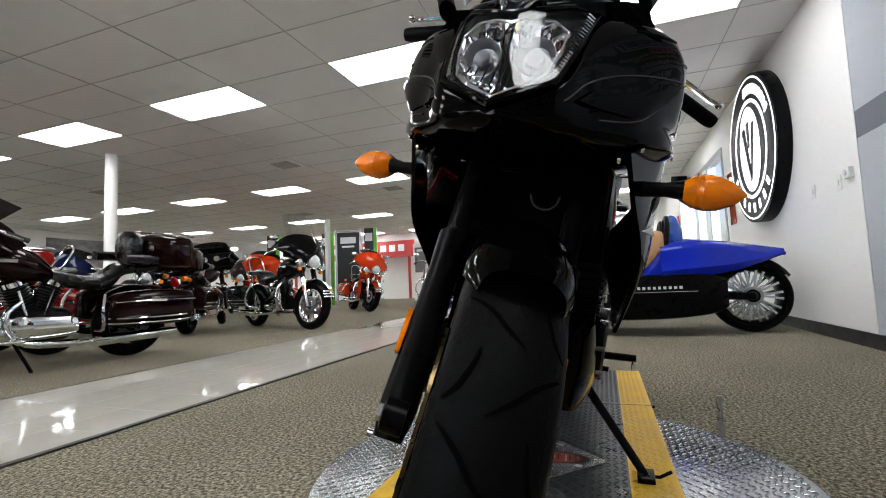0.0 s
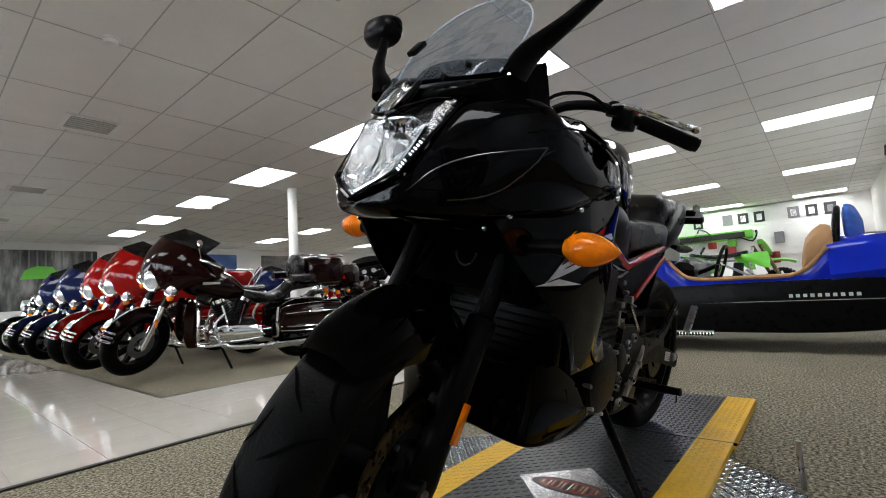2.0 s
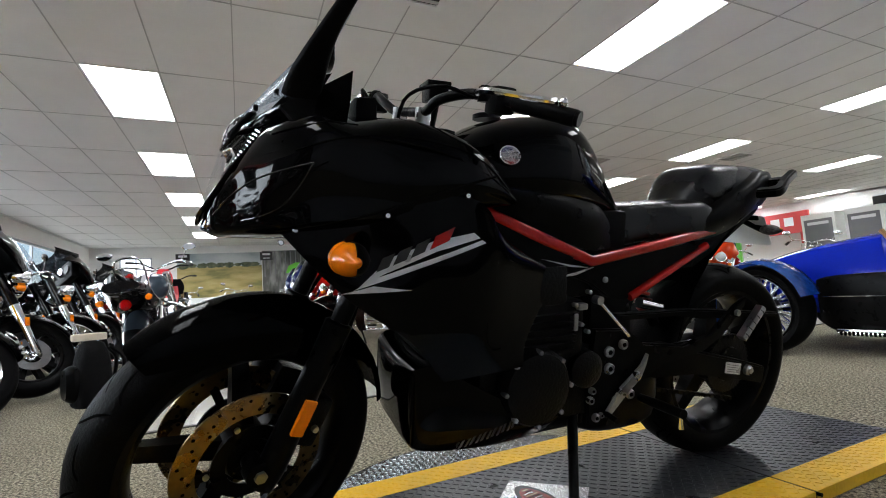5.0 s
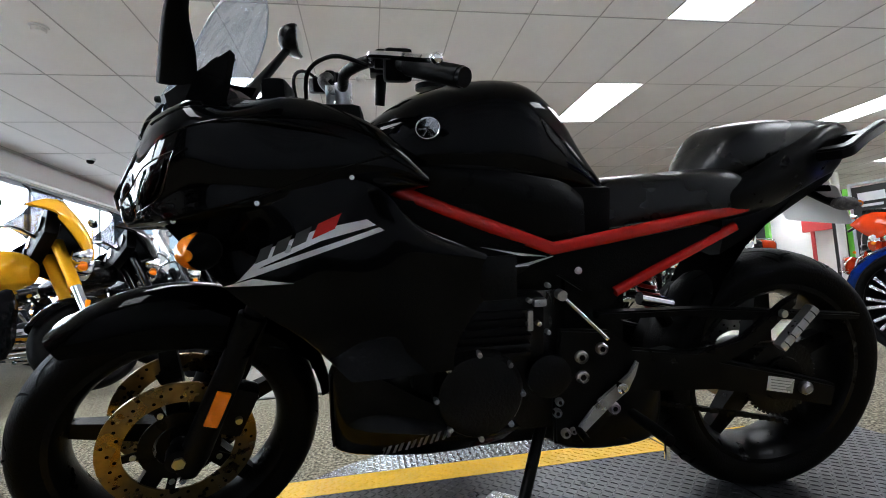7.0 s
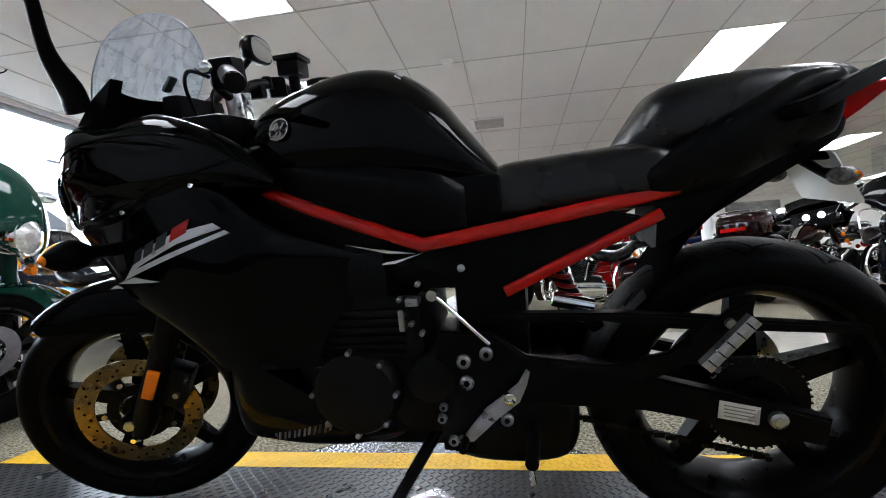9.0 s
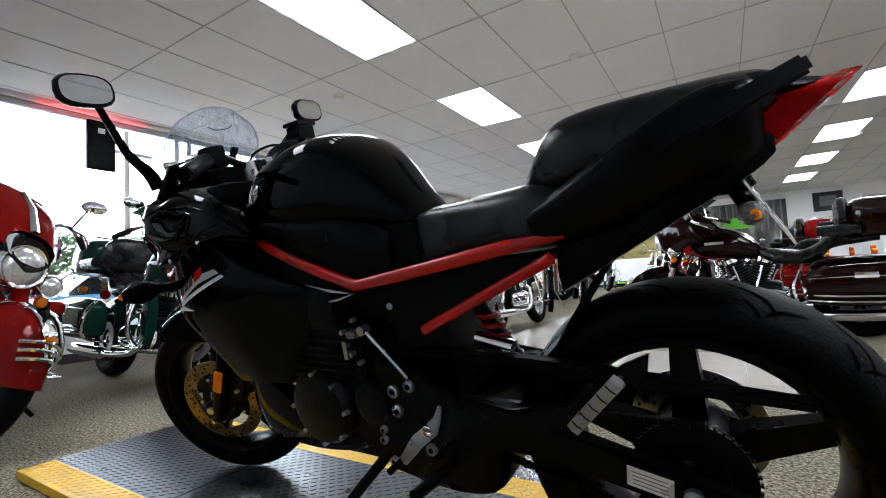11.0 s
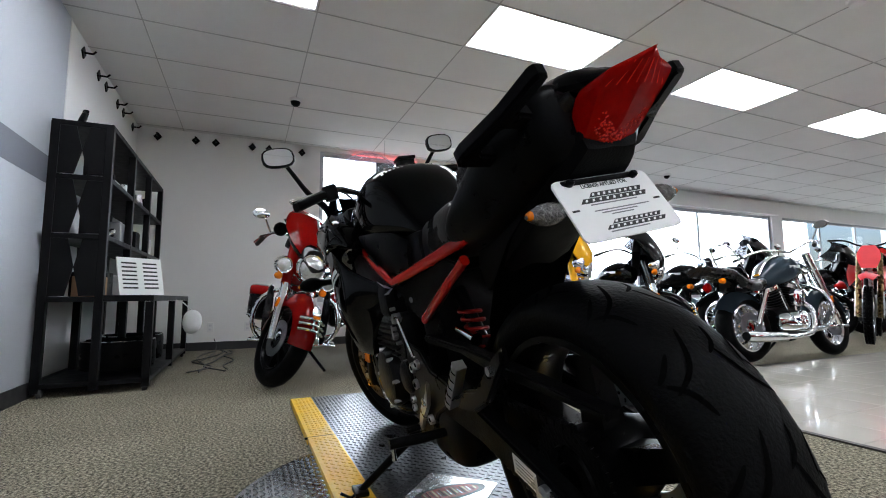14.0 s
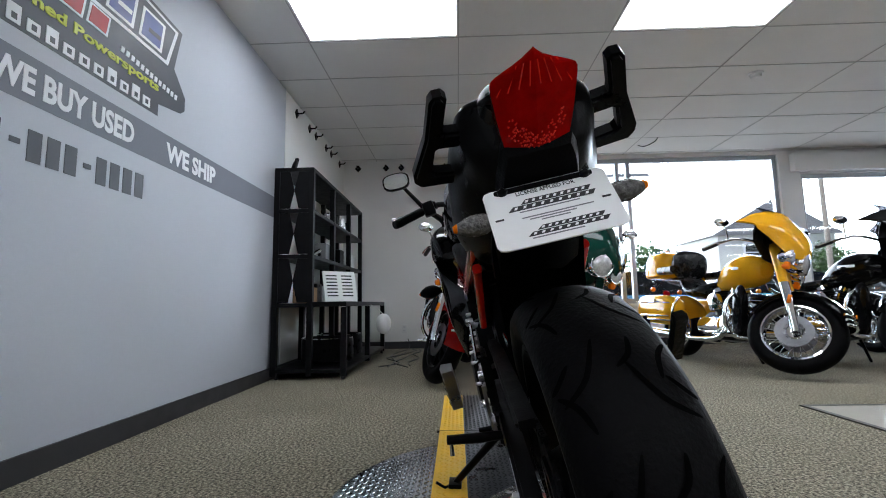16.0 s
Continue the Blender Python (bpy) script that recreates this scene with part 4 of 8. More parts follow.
part("reflector", loft(bmesh.new(), rings, cap=False), M_CHROME, hl, "faceted mirror reflector bowl", smooth=False)
part("headlight_rim", bar([face_at(y * 1.03, z, .001) for y, z in RIM + RIM[:1]], .005, 8), M_BLACK, hl)
part("centre_blade", bar([face_at(0, .815, -.012), face_at(0, .88, -.022), face_at(0, .945, -.012)], [.0022, .003, .0022], 6), M_SATIN, hl)
part("bowl_rim", bar([face_at(y, z, -.003) for y, z in BOWL + BOWL[:1]], .0028, 6), M_CHROME, hl)
part("lens", patch(RIM, (0, .885), (1, .97, .6, .1), lambda u: .004 - .006 * (u > .99)), thin_glass("headlight_lens", (.96, .97, .98), .05), hl, "clear headlight lens")
for s in (1, -1):
    part("bulb", disc([(-.03, .012), (-.005, .012), (.006, .009), (.012, .003)], 14, "x", face_at(s * .034, .885, -.03)), M_HLB, hl, "clear bulb")
    part("bulb_shroud", disc([(-.012, .016), (.0, .018), (.004, .014)], 14, "x", face_at(s * .034, .885, -.045)), M_CHROME, hl)
    part("lamp_cup", disc([(-.012, .026), (.0, .030), (.004, .029), (.0, .026), (-.012, .020)], 26, "x", face_at(s * .040, .895, -.022)), M_STEEL, hl, "round reflector cup")
    part("cup_shade", disc([(-.006, .013), (.004, .013), (.006, .009)], 18, "x", face_at(s * .040, .895, -.024)), M_GREYDEC, hl)
    for k in range(5):
        y = .012 + .0145 * k
        part("reflector_step", bar([face_at(s * y, .832 + .55 * y, -.014), face_at(s * y, .862 + .30 * y, -.020)], .0013, 5), M_SATIN, hl)
        part("reflector_step", bar([face_at(s * y, .918, -.020), face_at(s * y, .944 - .1 * y, -.012)], .0013, 5), M_SATIN, hl)
    # ribbed light band along the lower edge
    lo, hi = (.083, .846), (.106, .972)
    for k in range(22):
        u = k / 21
        y, z = lo[0] + (hi[0] - lo[0]) * u + .004 * math.sin(u * math.pi), lo[1] + (hi[1] - lo[1]) * u - .006 * math.sin(u * math.pi)
        part("lens_rib", bar([face_at(s * y, z, .001), face_at(s * (y - .009), z + .005, .001)], .0016, 5), M_CHROME, hl)
bm = skin([[(x, w * math.cos(a), z + h * math.sin(a)) for a in [k * math.pi / 4 for k in range(8)]] for x, z, w, h in ((1.476, .948, .010, .004), (1.472, .964, .024, .012), (1.456, .986, .028, .018), (1.432, 1.010, .022, .014))], 3, 2)
part("position_light", bm, M_HLB, bike, "small clear position light")
part("position_bezel", bar([(1.456, .030, .970), (1.440, .036, .994), (1.42, .026, 1.018), (1.414, 0, 1.024), (1.42, -.026, 1.018), (1.440, -.036, .994), (1.456, -.030, .970)], .006, 8), M_PLAST, bike)
COWL = [sym(x, [(0, z0), (w * .7, z0 - .004), (w, z1 - .018), (w * .6, z1 - .004), (0, z1)]) for x, z0, z1, w in ((1.430, .985, 1.0, .03), (1.40, .98, 1.020, .085), (1.365, .975, 1.036, .12), (1.32, .97, 1.045, .15), (1.26, .965, 1.04, .165))]
part("nose_cowl", skin(COWL, 4, 3), M_BLACK, bike, "gloss black cowl below the screen")

# windscreen
SCR = []
for u in range(9):
    t = u / 8
    cx, cz = 1.440 - .190 * t - .035 * t * t, 1.012 + .230 * t + .008 * t * t
    ex, ey, ez = 1.335 - .092 * t, .138 + .018 * math.sin(t * math.pi), 1.045 + .156 * t
    if t > .7:
        ey -= .012 * ((t - .7) / .3) ** 2
    SCR.append([(cx + (ex - cx) * abs(v) ** 2, ey * v, cz + (ez - cz) * abs(v) ** 2.2) for v in [-1 + k / 7 for k in range(15)]])
bm = bmesh.new()
loft(bm, SCR, cap=False, loop=False)
bmesh.ops.solidify(bm, geom=bm.faces[:], thickness=.003)
ws = part("windscreen", bm, M_SCREEN, bike, "scratched smoky clear plastic windscreen")
inner = bmesh.new()
loft(inner, [[(x - .026, y * .86, z - .016) for x, y, z in r] for r in SCR[:4]], cap=False, loop=False)
bmesh.ops.solidify(inner, geom=inner.faces[:], thickness=.004)
part("screen_backing", inner, M_GROOVE, bike, "matt black panel behind the lower screen")
part("screen_edge", bar([Vector(p) for p in SCR[-1]], .0022, 6), M_FROST, ws)
for e in (0, -1):
    part("screen_edge", bar([Vector(r[e]) for r in SCR], .0018, 6), M_FROST, ws)
for y, x, z in ((.076, 1.406, 1.022), (.096, 1.368, 1.051)):
    for s in (1, -1):
        part("screen_screw", disc([(-.004, .0065), (.003, .006), (.005, .003)], 10, "x", (x + .004, s * y, z)), M_PLAST, ws)
part("screen_sensor", box(bmesh.new(), (-.022, -.012, -.004), (.022, .012, .007), .003, Matrix.Translation(Vector(SCR[4][3]) + Vector((.003, 0, .003))) @ Matrix.Rotation(radians(48), 4, "Y")), M_PLAST, ws, "small black toll tag on the screen")
for s in (1, -1):
    # pointed gusset that carries screen and mirror
    bm = bmesh.new()
    loft(bm, [[(x, s * (y + d), z) for x, y, z in ((1.37, .135, 1.018), (1.30, .163, 1.052), (1.242, .168, 1.086), (1.25, .184, 1.03), (1.262, .200, .975), (1.33, .208, .955))] for d in (-.024, .006)])
    part("screen_mount", bm, M_GROOVE, bike, smooth=False)
    stalk = [(1.335, .170, 1.035, .034, .016), (1.322, .192, 1.075, .030, .014), (1.297, .245, 1.125, .019, .011), (1.255, .290, 1.19, .014, .009), (1.218, .328, 1.248, .012, .008)]
    mr = part("mirror", skin([[(x + w * math.cos(a), s * (y + h * math.sin(a) * .75), z - h * math.sin(a) * .65) for a in [k * math.pi / 4 for k in range(8)]] for x, y, z, w, h in stalk], 4, 2), M_PLAST, bike, "black stalk mirror")
    HOUS = [[(1.208 + dx, s * .345 + w * ca, 1.262 + h * sa) for ca, sa in [(math.copysign(abs(math.cos(a)) ** .7, math.cos(a)), math.copysign(abs(math.sin(a)) ** .7, math.sin(a))) for a in [k * math.pi / 8 for k in range(16)]]] for dx, w, h in ((.045, .02, .012), (.036, .045, .028), (.015, .060, .038), (-.002, .062, .040), (-.008, .060, .038))]
    part("housing", skin(HOUS, 3, 1), M_SATIN, mr)
    part("glass", slab([(s * .345 + .054 * math.copysign(abs(math.cos(a)) ** .7, math.cos(a)), 1.262 + .033 * math.copysign(abs(math.sin(a)) ** .7, math.sin(a))) for a in [k * math.pi / 10 for k in range(20)]], 1.1975, 1.1995, "x"), M_MIRROR, mr, "silvered mirror glass", smooth=False)
    # front indicators
    stalk = part("front_indicator", bar([(1.285, s * .20, .745), (1.28, s * .245, .748), (1.278, s * .275, .75)], [.014, .012, .017], 12), M_PLAST, bike)
    part("lens", skin([[(1.277 + r * math.cos(a), s * y, .75 + r * .92 * math.sin(a)) for a in [k * math.pi / 6 for k in range(12)]] for y, r in ((.270, .017), (.285, .027), (.303, .031), (.323, .028), (.343, .018), (.356, .007), (.361, .002))], 4, 2), M_AMBER, stalk, "amber teardrop indicator lens")
    rows = [[(1.277 + (r + .0022) * math.cos(a), s * y, .75 + (r + .0022) * .92 * math.sin(a)) for a in [radians(100 + 20 * k) for k in range(9)]] for y, r in ((.268, .017), (.285, .027), (.303, .031), (.323, .028), (.343, .018), (.354, .008))]
    cols = [[Vector(p) for p in r] for r in rows]
    bm = bmesh.new()
    loft(bm, cols, cap=False, loop=False)
    bmesh.ops.solidify(bm, geom=bm.faces[:], thickness=.0015)
    part("shell", bm, M_PLAST, stalk, "black rear shell of the indicator")
    for k in range(6):
        r = .0315 - .0006 * k * k
        part("lens_rib", bar([(1.277 + r * math.cos(a), s * (.288 + .009 * k), .75 + .92 * r * math.sin(a)) for a in [radians(-80 + 16 * q) for q in range(11)]], .0008, 5), M_AMBER, stalk)

# side panels reaching down into the belly pan
FRONT = [(1.375, .785), (1.305, .705), (1.238, .643), (1.145, .574), (1.065, .475), (1.078, .38), (1.088, .29)]
REAR = [(.65, .712), (.70, .655), (.786, .615), (.854, .534), (.868, .479), (.876, .40), (.80, .305)]


def side_y(x, z):
    y = .243 - .30 * max(0, x - 1.18) - .42 * max(0, 1.0 - x) * min(1, max(0, (z - .45) / .15))
    if z < .62:
        y -= (.62 - z) * .26 - (.02 if .33 < z < .45 else 0)
    if z < .45:
        y -= .25 * max(0, x - 1.03)
    return y


PAN = [sym(x, [(0, zb), (w * .78, zb), (w * .93, zb + .018), (w, zb + (zt - zb) * .5), (w * .97, zt - .008), (w * .85, zt), (0, zt - .01)]) for x, zb, zt, w in ((1.098, .285, .435, .125), (1.088, .277, .462, .150), (1.05, .270, .468, .165), (.98, .263, .432, .172), (.90, .257, .385, .174), (.81, .256, .338, .168), (.73, .263, .315, .155), (.67, .280, .305, .125))]
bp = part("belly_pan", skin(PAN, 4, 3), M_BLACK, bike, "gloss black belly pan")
pan_skin = BVHTree.FromPolygons([v.co for v in bp.data.vertices], [p.vertices for p in bp.data.polygons])
for s in (1, -1):
    part("pan_edge", bar([(1.092, s * .146, .452), (1.094, s * .148, .37), (1.094, s * .138, .29)], .0028, 6), M_BLACK, bp)
for s in (1, -1):
    rows = []
    for i, (f0, r0) in enumerate(zip(FRONT, REAR)):
        row = []
        if i == 0:
            rows.append([(x, side_y(x, z), z) for x, z in ((1.375, .785), (1.28, .805), (1.18, .832), (1.08, .856), (1.0, .842), (.93, .772), (.81, .715), (.68, .668))])
            continue
        for k in range(8):
            u = k / 7
            x = f0[0] + (r0[0] - f0[0]) * u
            z = f0[1] + (r0[1] - f0[1]) * u + (.105, .05, .015, 0, 0, 0, -.018)[i] * math.sin(math.pi * u) ** .8
            row.append((x, side_y(x, z), z))
        rows.append(row)
    bm = shell(rows[:5], s, .008)
    for _ in range(8):
        bmesh.ops.smooth_vert(bm, verts=[v for v in bm.verts if .50 < v.co.z < .80 and v.co.x < 1.3], factor=.5, use_axis_y=True)
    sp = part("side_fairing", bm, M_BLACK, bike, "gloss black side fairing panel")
    # silver flash with the model badge drawn as slanted shapes
    panel_skin = BVHTree.FromPolygons([v.co for v in sp.data.vertices], [p.vertices for p in sp.data.polygons])

    def yb(x, z, tree=None):
        hit = (tree or panel_skin).ray_cast(Vector((x, s * .6, z)), Vector((0, -s, 0)))[0]
        return (hit.y if hit else s * side_y(x, z)) + s * .0015

    def strip(name, pts, m, lift=.0):
        bm = bmesh.new()
        bm.faces.new([bm.verts.new((x, 0, z)) for x, z in pts])
        bmesh.ops.triangulate(bm, faces=bm.faces[:])
        bmesh.ops.subdivide_edges(bm, edges=bm.edges[:], cuts=4, use_grid_fill=True)
        for v in bm.verts:
            v.co.y = yb(v.co.x, v.co.z) + s * (lift + .0005)
        bmesh.ops.solidify(bm, geom=bm.faces[:], thickness=.0008)
        return part(name, bm, m, sp, smooth=False)
    strip("silver_flash", [(1.245, .688), (1.20, .712), (1.10, .752), (1.005, .775), (1.02, .786), (1.105, .772), (1.19, .742)], M_SILVER)
    strip("silver_flash", [(1.255, .682), (1.13, .722), (.99, .765), (1.0, .771), (1.13, .732), (1.215, .705)], M_SILVER)
    strip("silver_flash", [(1.275, .676), (1.22, .690), (1.15, .680)], M_SILVER)
    for k, (x0, x1, m) in enumerate(((1.215, 1.192, M_PRINT), (1.185, 1.160, M_PRINT), (1.152, 1.125, M_PRINT), (1.115, 1.075, M_RED))):
        z0, dz = .7155 + (1.215 - x0) * .40, .026
        strip("badge_bar", [(x0, z0), (x1, z0 + (x0 - x1) * .42), (x1 - .012, z0 + (x0 - x1) * .42 + dz), (x0 - .012, z0 + dz)], m, .0012)
    for_flash = (((.80, .716), (.715, .694), (.660, .690), (.715, .699)), ((.775, .668), (.70, .678), (.645, .690), (.70, .673)))
    for pts in for_flash:
        part("frame_flash", slab(list(pts), s * .150, s * .157), M_SILVER, bike, "thin silver frame flash decal", smooth=False)
    for k in range(6):
        x0, z0 = 1.0 - k * .0255, .268 + k * .0062
        bm = bmesh.new()
        for pts in ([(0, 0), (-.006, .0017), (-.014, .024), (-.008, .022)], [(-.011, .004), (-.018, .0065), (-.026, .028), (-.019, .0255)]):
            bm.faces.new([bm.verts.new((x0 + u, yb(x0 + u, z0 + w, pan_skin), z0 + w)) for u, w in pts])
        bmesh.ops.solidify(bm, geom=bm.faces[:], thickness=.0012)
        part("brand_bar", bm, M_GREYDEC, bp, smooth=False)
    part("inner_panel", slab([(1.10, .83), (.80, .80), (.70, .72), (.95, .55), (1.08, .60)], s * .15, s * .155), M_PLAST, bike, smooth=False)
part("fairing_inner", boxes(((1.08, -.15, .64), (1.22, .15, .79)), bev=.02), M_GROOVE, bike)
part("horn_ring", bar([(1.27, .05 + .026 * math.cos(a), .72 - .026 * math.sin(a)) for a in [k * math.pi / 10 for k in range(11)]], .0022, 6), M_SATIN, bike)

# cockpit
part("dash", boxes(((1.17, -.08, 1.0), (1.22, .08, 1.065)), bev=.015), M_PLAST, bike)
part("cockpit_cover", boxes(((1.02, -.16, .93), (1.22, .16, 1.0)), bev=.02), M_PLAST, bike)
part("ignition_lock", disc([(.99, .02), (1.02, .02), (1.03, .014)], 16, "z", (1.07, .0, 0)), M_CHROME, bike)

# steered assembly
STEER = radians(20)
ax0, axd = Vector((1.41, 0, .30)), Vector((-math.sin(radians(26)), 0, math.cos(radians(26))))
steer = Matrix.Translation(ax0) @ Matrix.Rotation(STEER, 4, axd) @ Matrix.Translation(-ax0)


def turned(ob):
    ob.matrix_basis = steer
    return ob


FC = (1.455, 0, .299)
fw = turned(part("front_wheel", disc([(-.06, .02), (-.06, .045), (-.03, .055), (.03, .055), (.06, .045), (.06, .02)], 32, "y", FC, True), M_SATIN, bike))
part("tyre", tyre(bmesh.new(), .062, .218, .299, 80, FC), M_RUBBER, fw, "worn black sport tyre")
RUNS = [[(0, -.012), (.06, .010), (.13, .030), (.19, .052)], [(.24, .012), (.30, -.010), (.37, -.030), (.43, -.052)], [(.02, -.054), (.07, -.042), (.14, -.034), (.21, -.030)], [(.26, .054), (.31, .042), (.38, .034), (.45, .030)]]
tagged(part("tread_groove", grooves(.062, .218, .299, FC, 13, RUNS, .0026), M_GROOVE, fw), kind="stuff")
part("rim", rim(.222, .052, .05, 48, FC), M_SATIN, fw)
part("spokes", spokes(5, .045, .21, .022, .016, .014, FC), M_SATIN, fw)
for s in (1, -1):
    part("brake_disc", brake_disc(.105, .149, s * .066, .0025, FC), M_GOLD, fw, "gold drilled brake disc")
    tagged(part("disc_drilling", disc_holes(.105, .149, s * .066, .0025, FC, 44), M_GROOVE, fw), kind="stuff")
    part("disc_carrier", disc([(s * .062, .05), (s * .062, .078), (s * .066, .078), (s * .066, .05)], 32, "y", FC, True), M_SATIN, fw)
    for k in range(5):
        part("carrier_arm", box(bmesh.new(), (.07, s * .063 - .002, -.009), (.115, s * .063 + .002, .009), 0, Matrix.Translation(FC) @ Matrix.Rotation(2 * math.pi * k / 5, 4, "Y")), M_SATIN, fw, smooth=False)
    for k in range(5):
        a = 2 * math.pi * k / 5
        part("disc_bolt", disc([(s * .066 - .004, .006), (s * .066 + .004, .006)], 8, "y", (FC[0] + .085 * math.cos(a), 0, FC[2] + .085 * math.sin(a))), M_STEEL, fw)
    leg = [Vector((1.455 - .022, s * .102, .285)) + axd * d for d in (-.03, 0, .02, .25, .33, .335)]
    fk = turned(part("fork_leg", bar(leg, [.022, .028, .030, .027, .030, .024], 16), M_SATIN, bike, "black fork slider"))
    part("stanchion", bar([Vector((1.433, s * .102, .285)) + axd * d for d in (.30, .78)], .0205, 16), M_GUN, fk)
    part("axle_clamp", disc([(s * .085, .026), (s * .118, .026), (s * .121, .018)] if s > 0 else [(s * .121, .018), (s * .118, .026), (s * .085, .026)], 18, "y", FC), M_SATIN, fk)
    part("axle_nut", disc([(s * .118, .013), (s * .128, .013)] if s > 0 else [(s * .128, .013), (s * .118, .013)], 6, "y", FC), M_STEEL, fk)
    part("pinch_bolt", disc([(s * .13 - .004, .0065), (s * .13 + .004, .0065)], 10, "y", (1.452, 0, .262)), M_CHROME, fk)
    part("caliper", box(bmesh.new(), (-.035, s * .05 - .0 if s > 0 else -.105, -.055), (.03, .105 if s > 0 else -.05, .055), .012, Matrix.Translation((1.345, 0, .37)) @ Matrix.Rotation(radians(-28), 4, "Y")), M_GUN, fk, "black twin-piston brake caliper")
    for dz in (-.035, .035):
        part("caliper_bolt", disc([(s * .1, .007), (s * .116, .007)] if s > 0 else [(s * .116, .007), (s * .1, .007)], 10, "y", (1.352 + dz * .4, 0, .39 + dz)), M_STEEL, fk)
    rf = part("reflector", box(bmesh.new(), (-.014, -.004, -.038), (.014, .005, .038), .003, Matrix.Translation(Vector((1.433, s * .133, .285)) + axd * .135) @ Matrix.Rotation(radians(-26), 4, "Y")), M_AMBER, fk, "amber side reflector")
    part("brake_hose", bar(curve([(1.34, s * .09, .42), (1.30, s * .115, .50), (1.25, s * .10, .60), (1.17, s * .06, .74), (1.10, s * .03, .86)], 5), .0055, 8), M_PLAST, fk)
# front mudguard
GU = []
for k in range(19):
    u = k / 18
    a = radians(54 + 119 * u)
    w = .066 * min(1, .74 + .26 * math.sqrt(min(1, u / .10))) + .010 * math.sin(math.pi * u)
    r = .331 + .008 * math.sin(math.pi * u)
    deep = .028 + .085 * math.sin(math.pi * min(1, .08 + u * 1.1)) ** 1.2 if u < .84 else .03
    GU.append([(FC[0] + (r - deep * (1 - math.cos(v * math.pi / 2)) ** 1.3) * math.cos(a), w * math.sin(v * math.pi / 2), FC[2] + (r - deep * (1 - math.cos(v * math.pi / 2)) ** 1.3) * math.sin(a)) for v in [-1 + q / 8 for q in range(17)]])
bm = bmesh.new()
loft(bm, GU, cap=False, loop=False)
bmesh.ops.solidify(bm, geom=bm.faces[:], thickness=.004)
turned(part("front_mudguard", bm, M_BLACK, bike, "gloss black front mudguard"))

# bars and controls
for s in (1, -1):
    hb = turned(part("handlebar", bar(curve([(1.075, 0, 1.0550), (1.08, s * .06, 1.0570), (1.085, s * .11, 1.0800), (1.055, s * .18, 1.0950), (1.02, s * .27, 1.0800), (.985, s * .37, 1.0600)], 5), .011, 12), M_GUN, bike, "bent dark metal handlebar"))
    g = part("grip", bar([(1.019, s * .262, 1.0810), (1.0185, s * .265, 1.0810), (.99, s * .355, 1.0630), (.986, s * .366, 1.0605), (.981, s * .385, 1.0570)], [.014, .0165, .0165, .017, .0165], 16), M_PLAST, hb, "ribbed black rubber grip")
    part("bar_end", bar([(.985, s * .372, 1.0590), (.979, s * .392, 1.0560)], [.015, .015], 16), M_SATIN, g)
    part("switch_housing", box(bmesh.new(), (-.024, -.022, -.028), (.024, .022, .026), .008, Matrix.Translation((1.026, s * .232, 1.0850)) @ Matrix.Rotation(radians(-14 * s), 4, "Z")), M_PLAST, hb)
    part("clamp_boss", disc([(1.08, .014), (1.108, .014), (1.112, .009)], 14, "z", (1.045, s * .205, 0)), M_PLAST, hb)
    lv = part("lever", bar(curve([(1.065, s * .205, 1.0950), (1.073, s * .235, 1.0980), (1.052, s * .29, 1.0920), (1.025, s * .35, 1.0840), (1.02, s * .375, 1.0820)], 4), [.007] * 4 + [.0065] * 12 + [.009], 8), M_CHROME, hb, "polished alloy lever with ball end")
    part("lever_ball", disc([(-.009, .004), (-.006, .008), (0, .0095), (.006, .008), (.009, .004)], 12, "y", (1.019, s * .378, 1.0820)), M_CHROME, lv)
    part("cable", bar(curve([(1.07, s * .20, 1.085), (1.12, s * .15, 1.102), (1.155, s * .08, 1.070), (1.145, s * .04, .96)], 5), .004, 8), M_PLAST, hb)
    part("bar_riser", bar([(1.075, s * .045, .96), (1.075, s * .045, 1.0650)], .018, 12), M_STEEL, hb)
turned(part("top_yoke", boxes(((1.03, -.12, .945), (1.13, .12, .968)), bev=.01), M_SATIN, bike))
turned(part("bottom_yoke", boxes(((1.12, -.125, .76), (1.22, .125, .79)), bev=.01), M_SATIN, bike))
turned(part("fluid_reservoir", boxes(((1.05, -.21, 1.055), (1.10, -.15, 1.09)), bev=.008), M_PLAST, bike, "small black brake fluid reservoir"))


# the whole body sits a little lower and further back on its wheels
for o in bike.children:
    if o.name.startswith(("front_wheel", "fork_leg", "front_mudguard")):
        o.matrix_basis = Matrix.Translation((-.015, 0, .004)) @ o.matrix_basis
    elif not o.name.startswith(("rear_wheel", "side_stand", "stand_", "tail_light", "grab_rail", "dealer_plate", "belly_pan")):
        o.matrix_basis = Matrix.Translation((-.021, 0, -.021)) @ o.matrix_basis


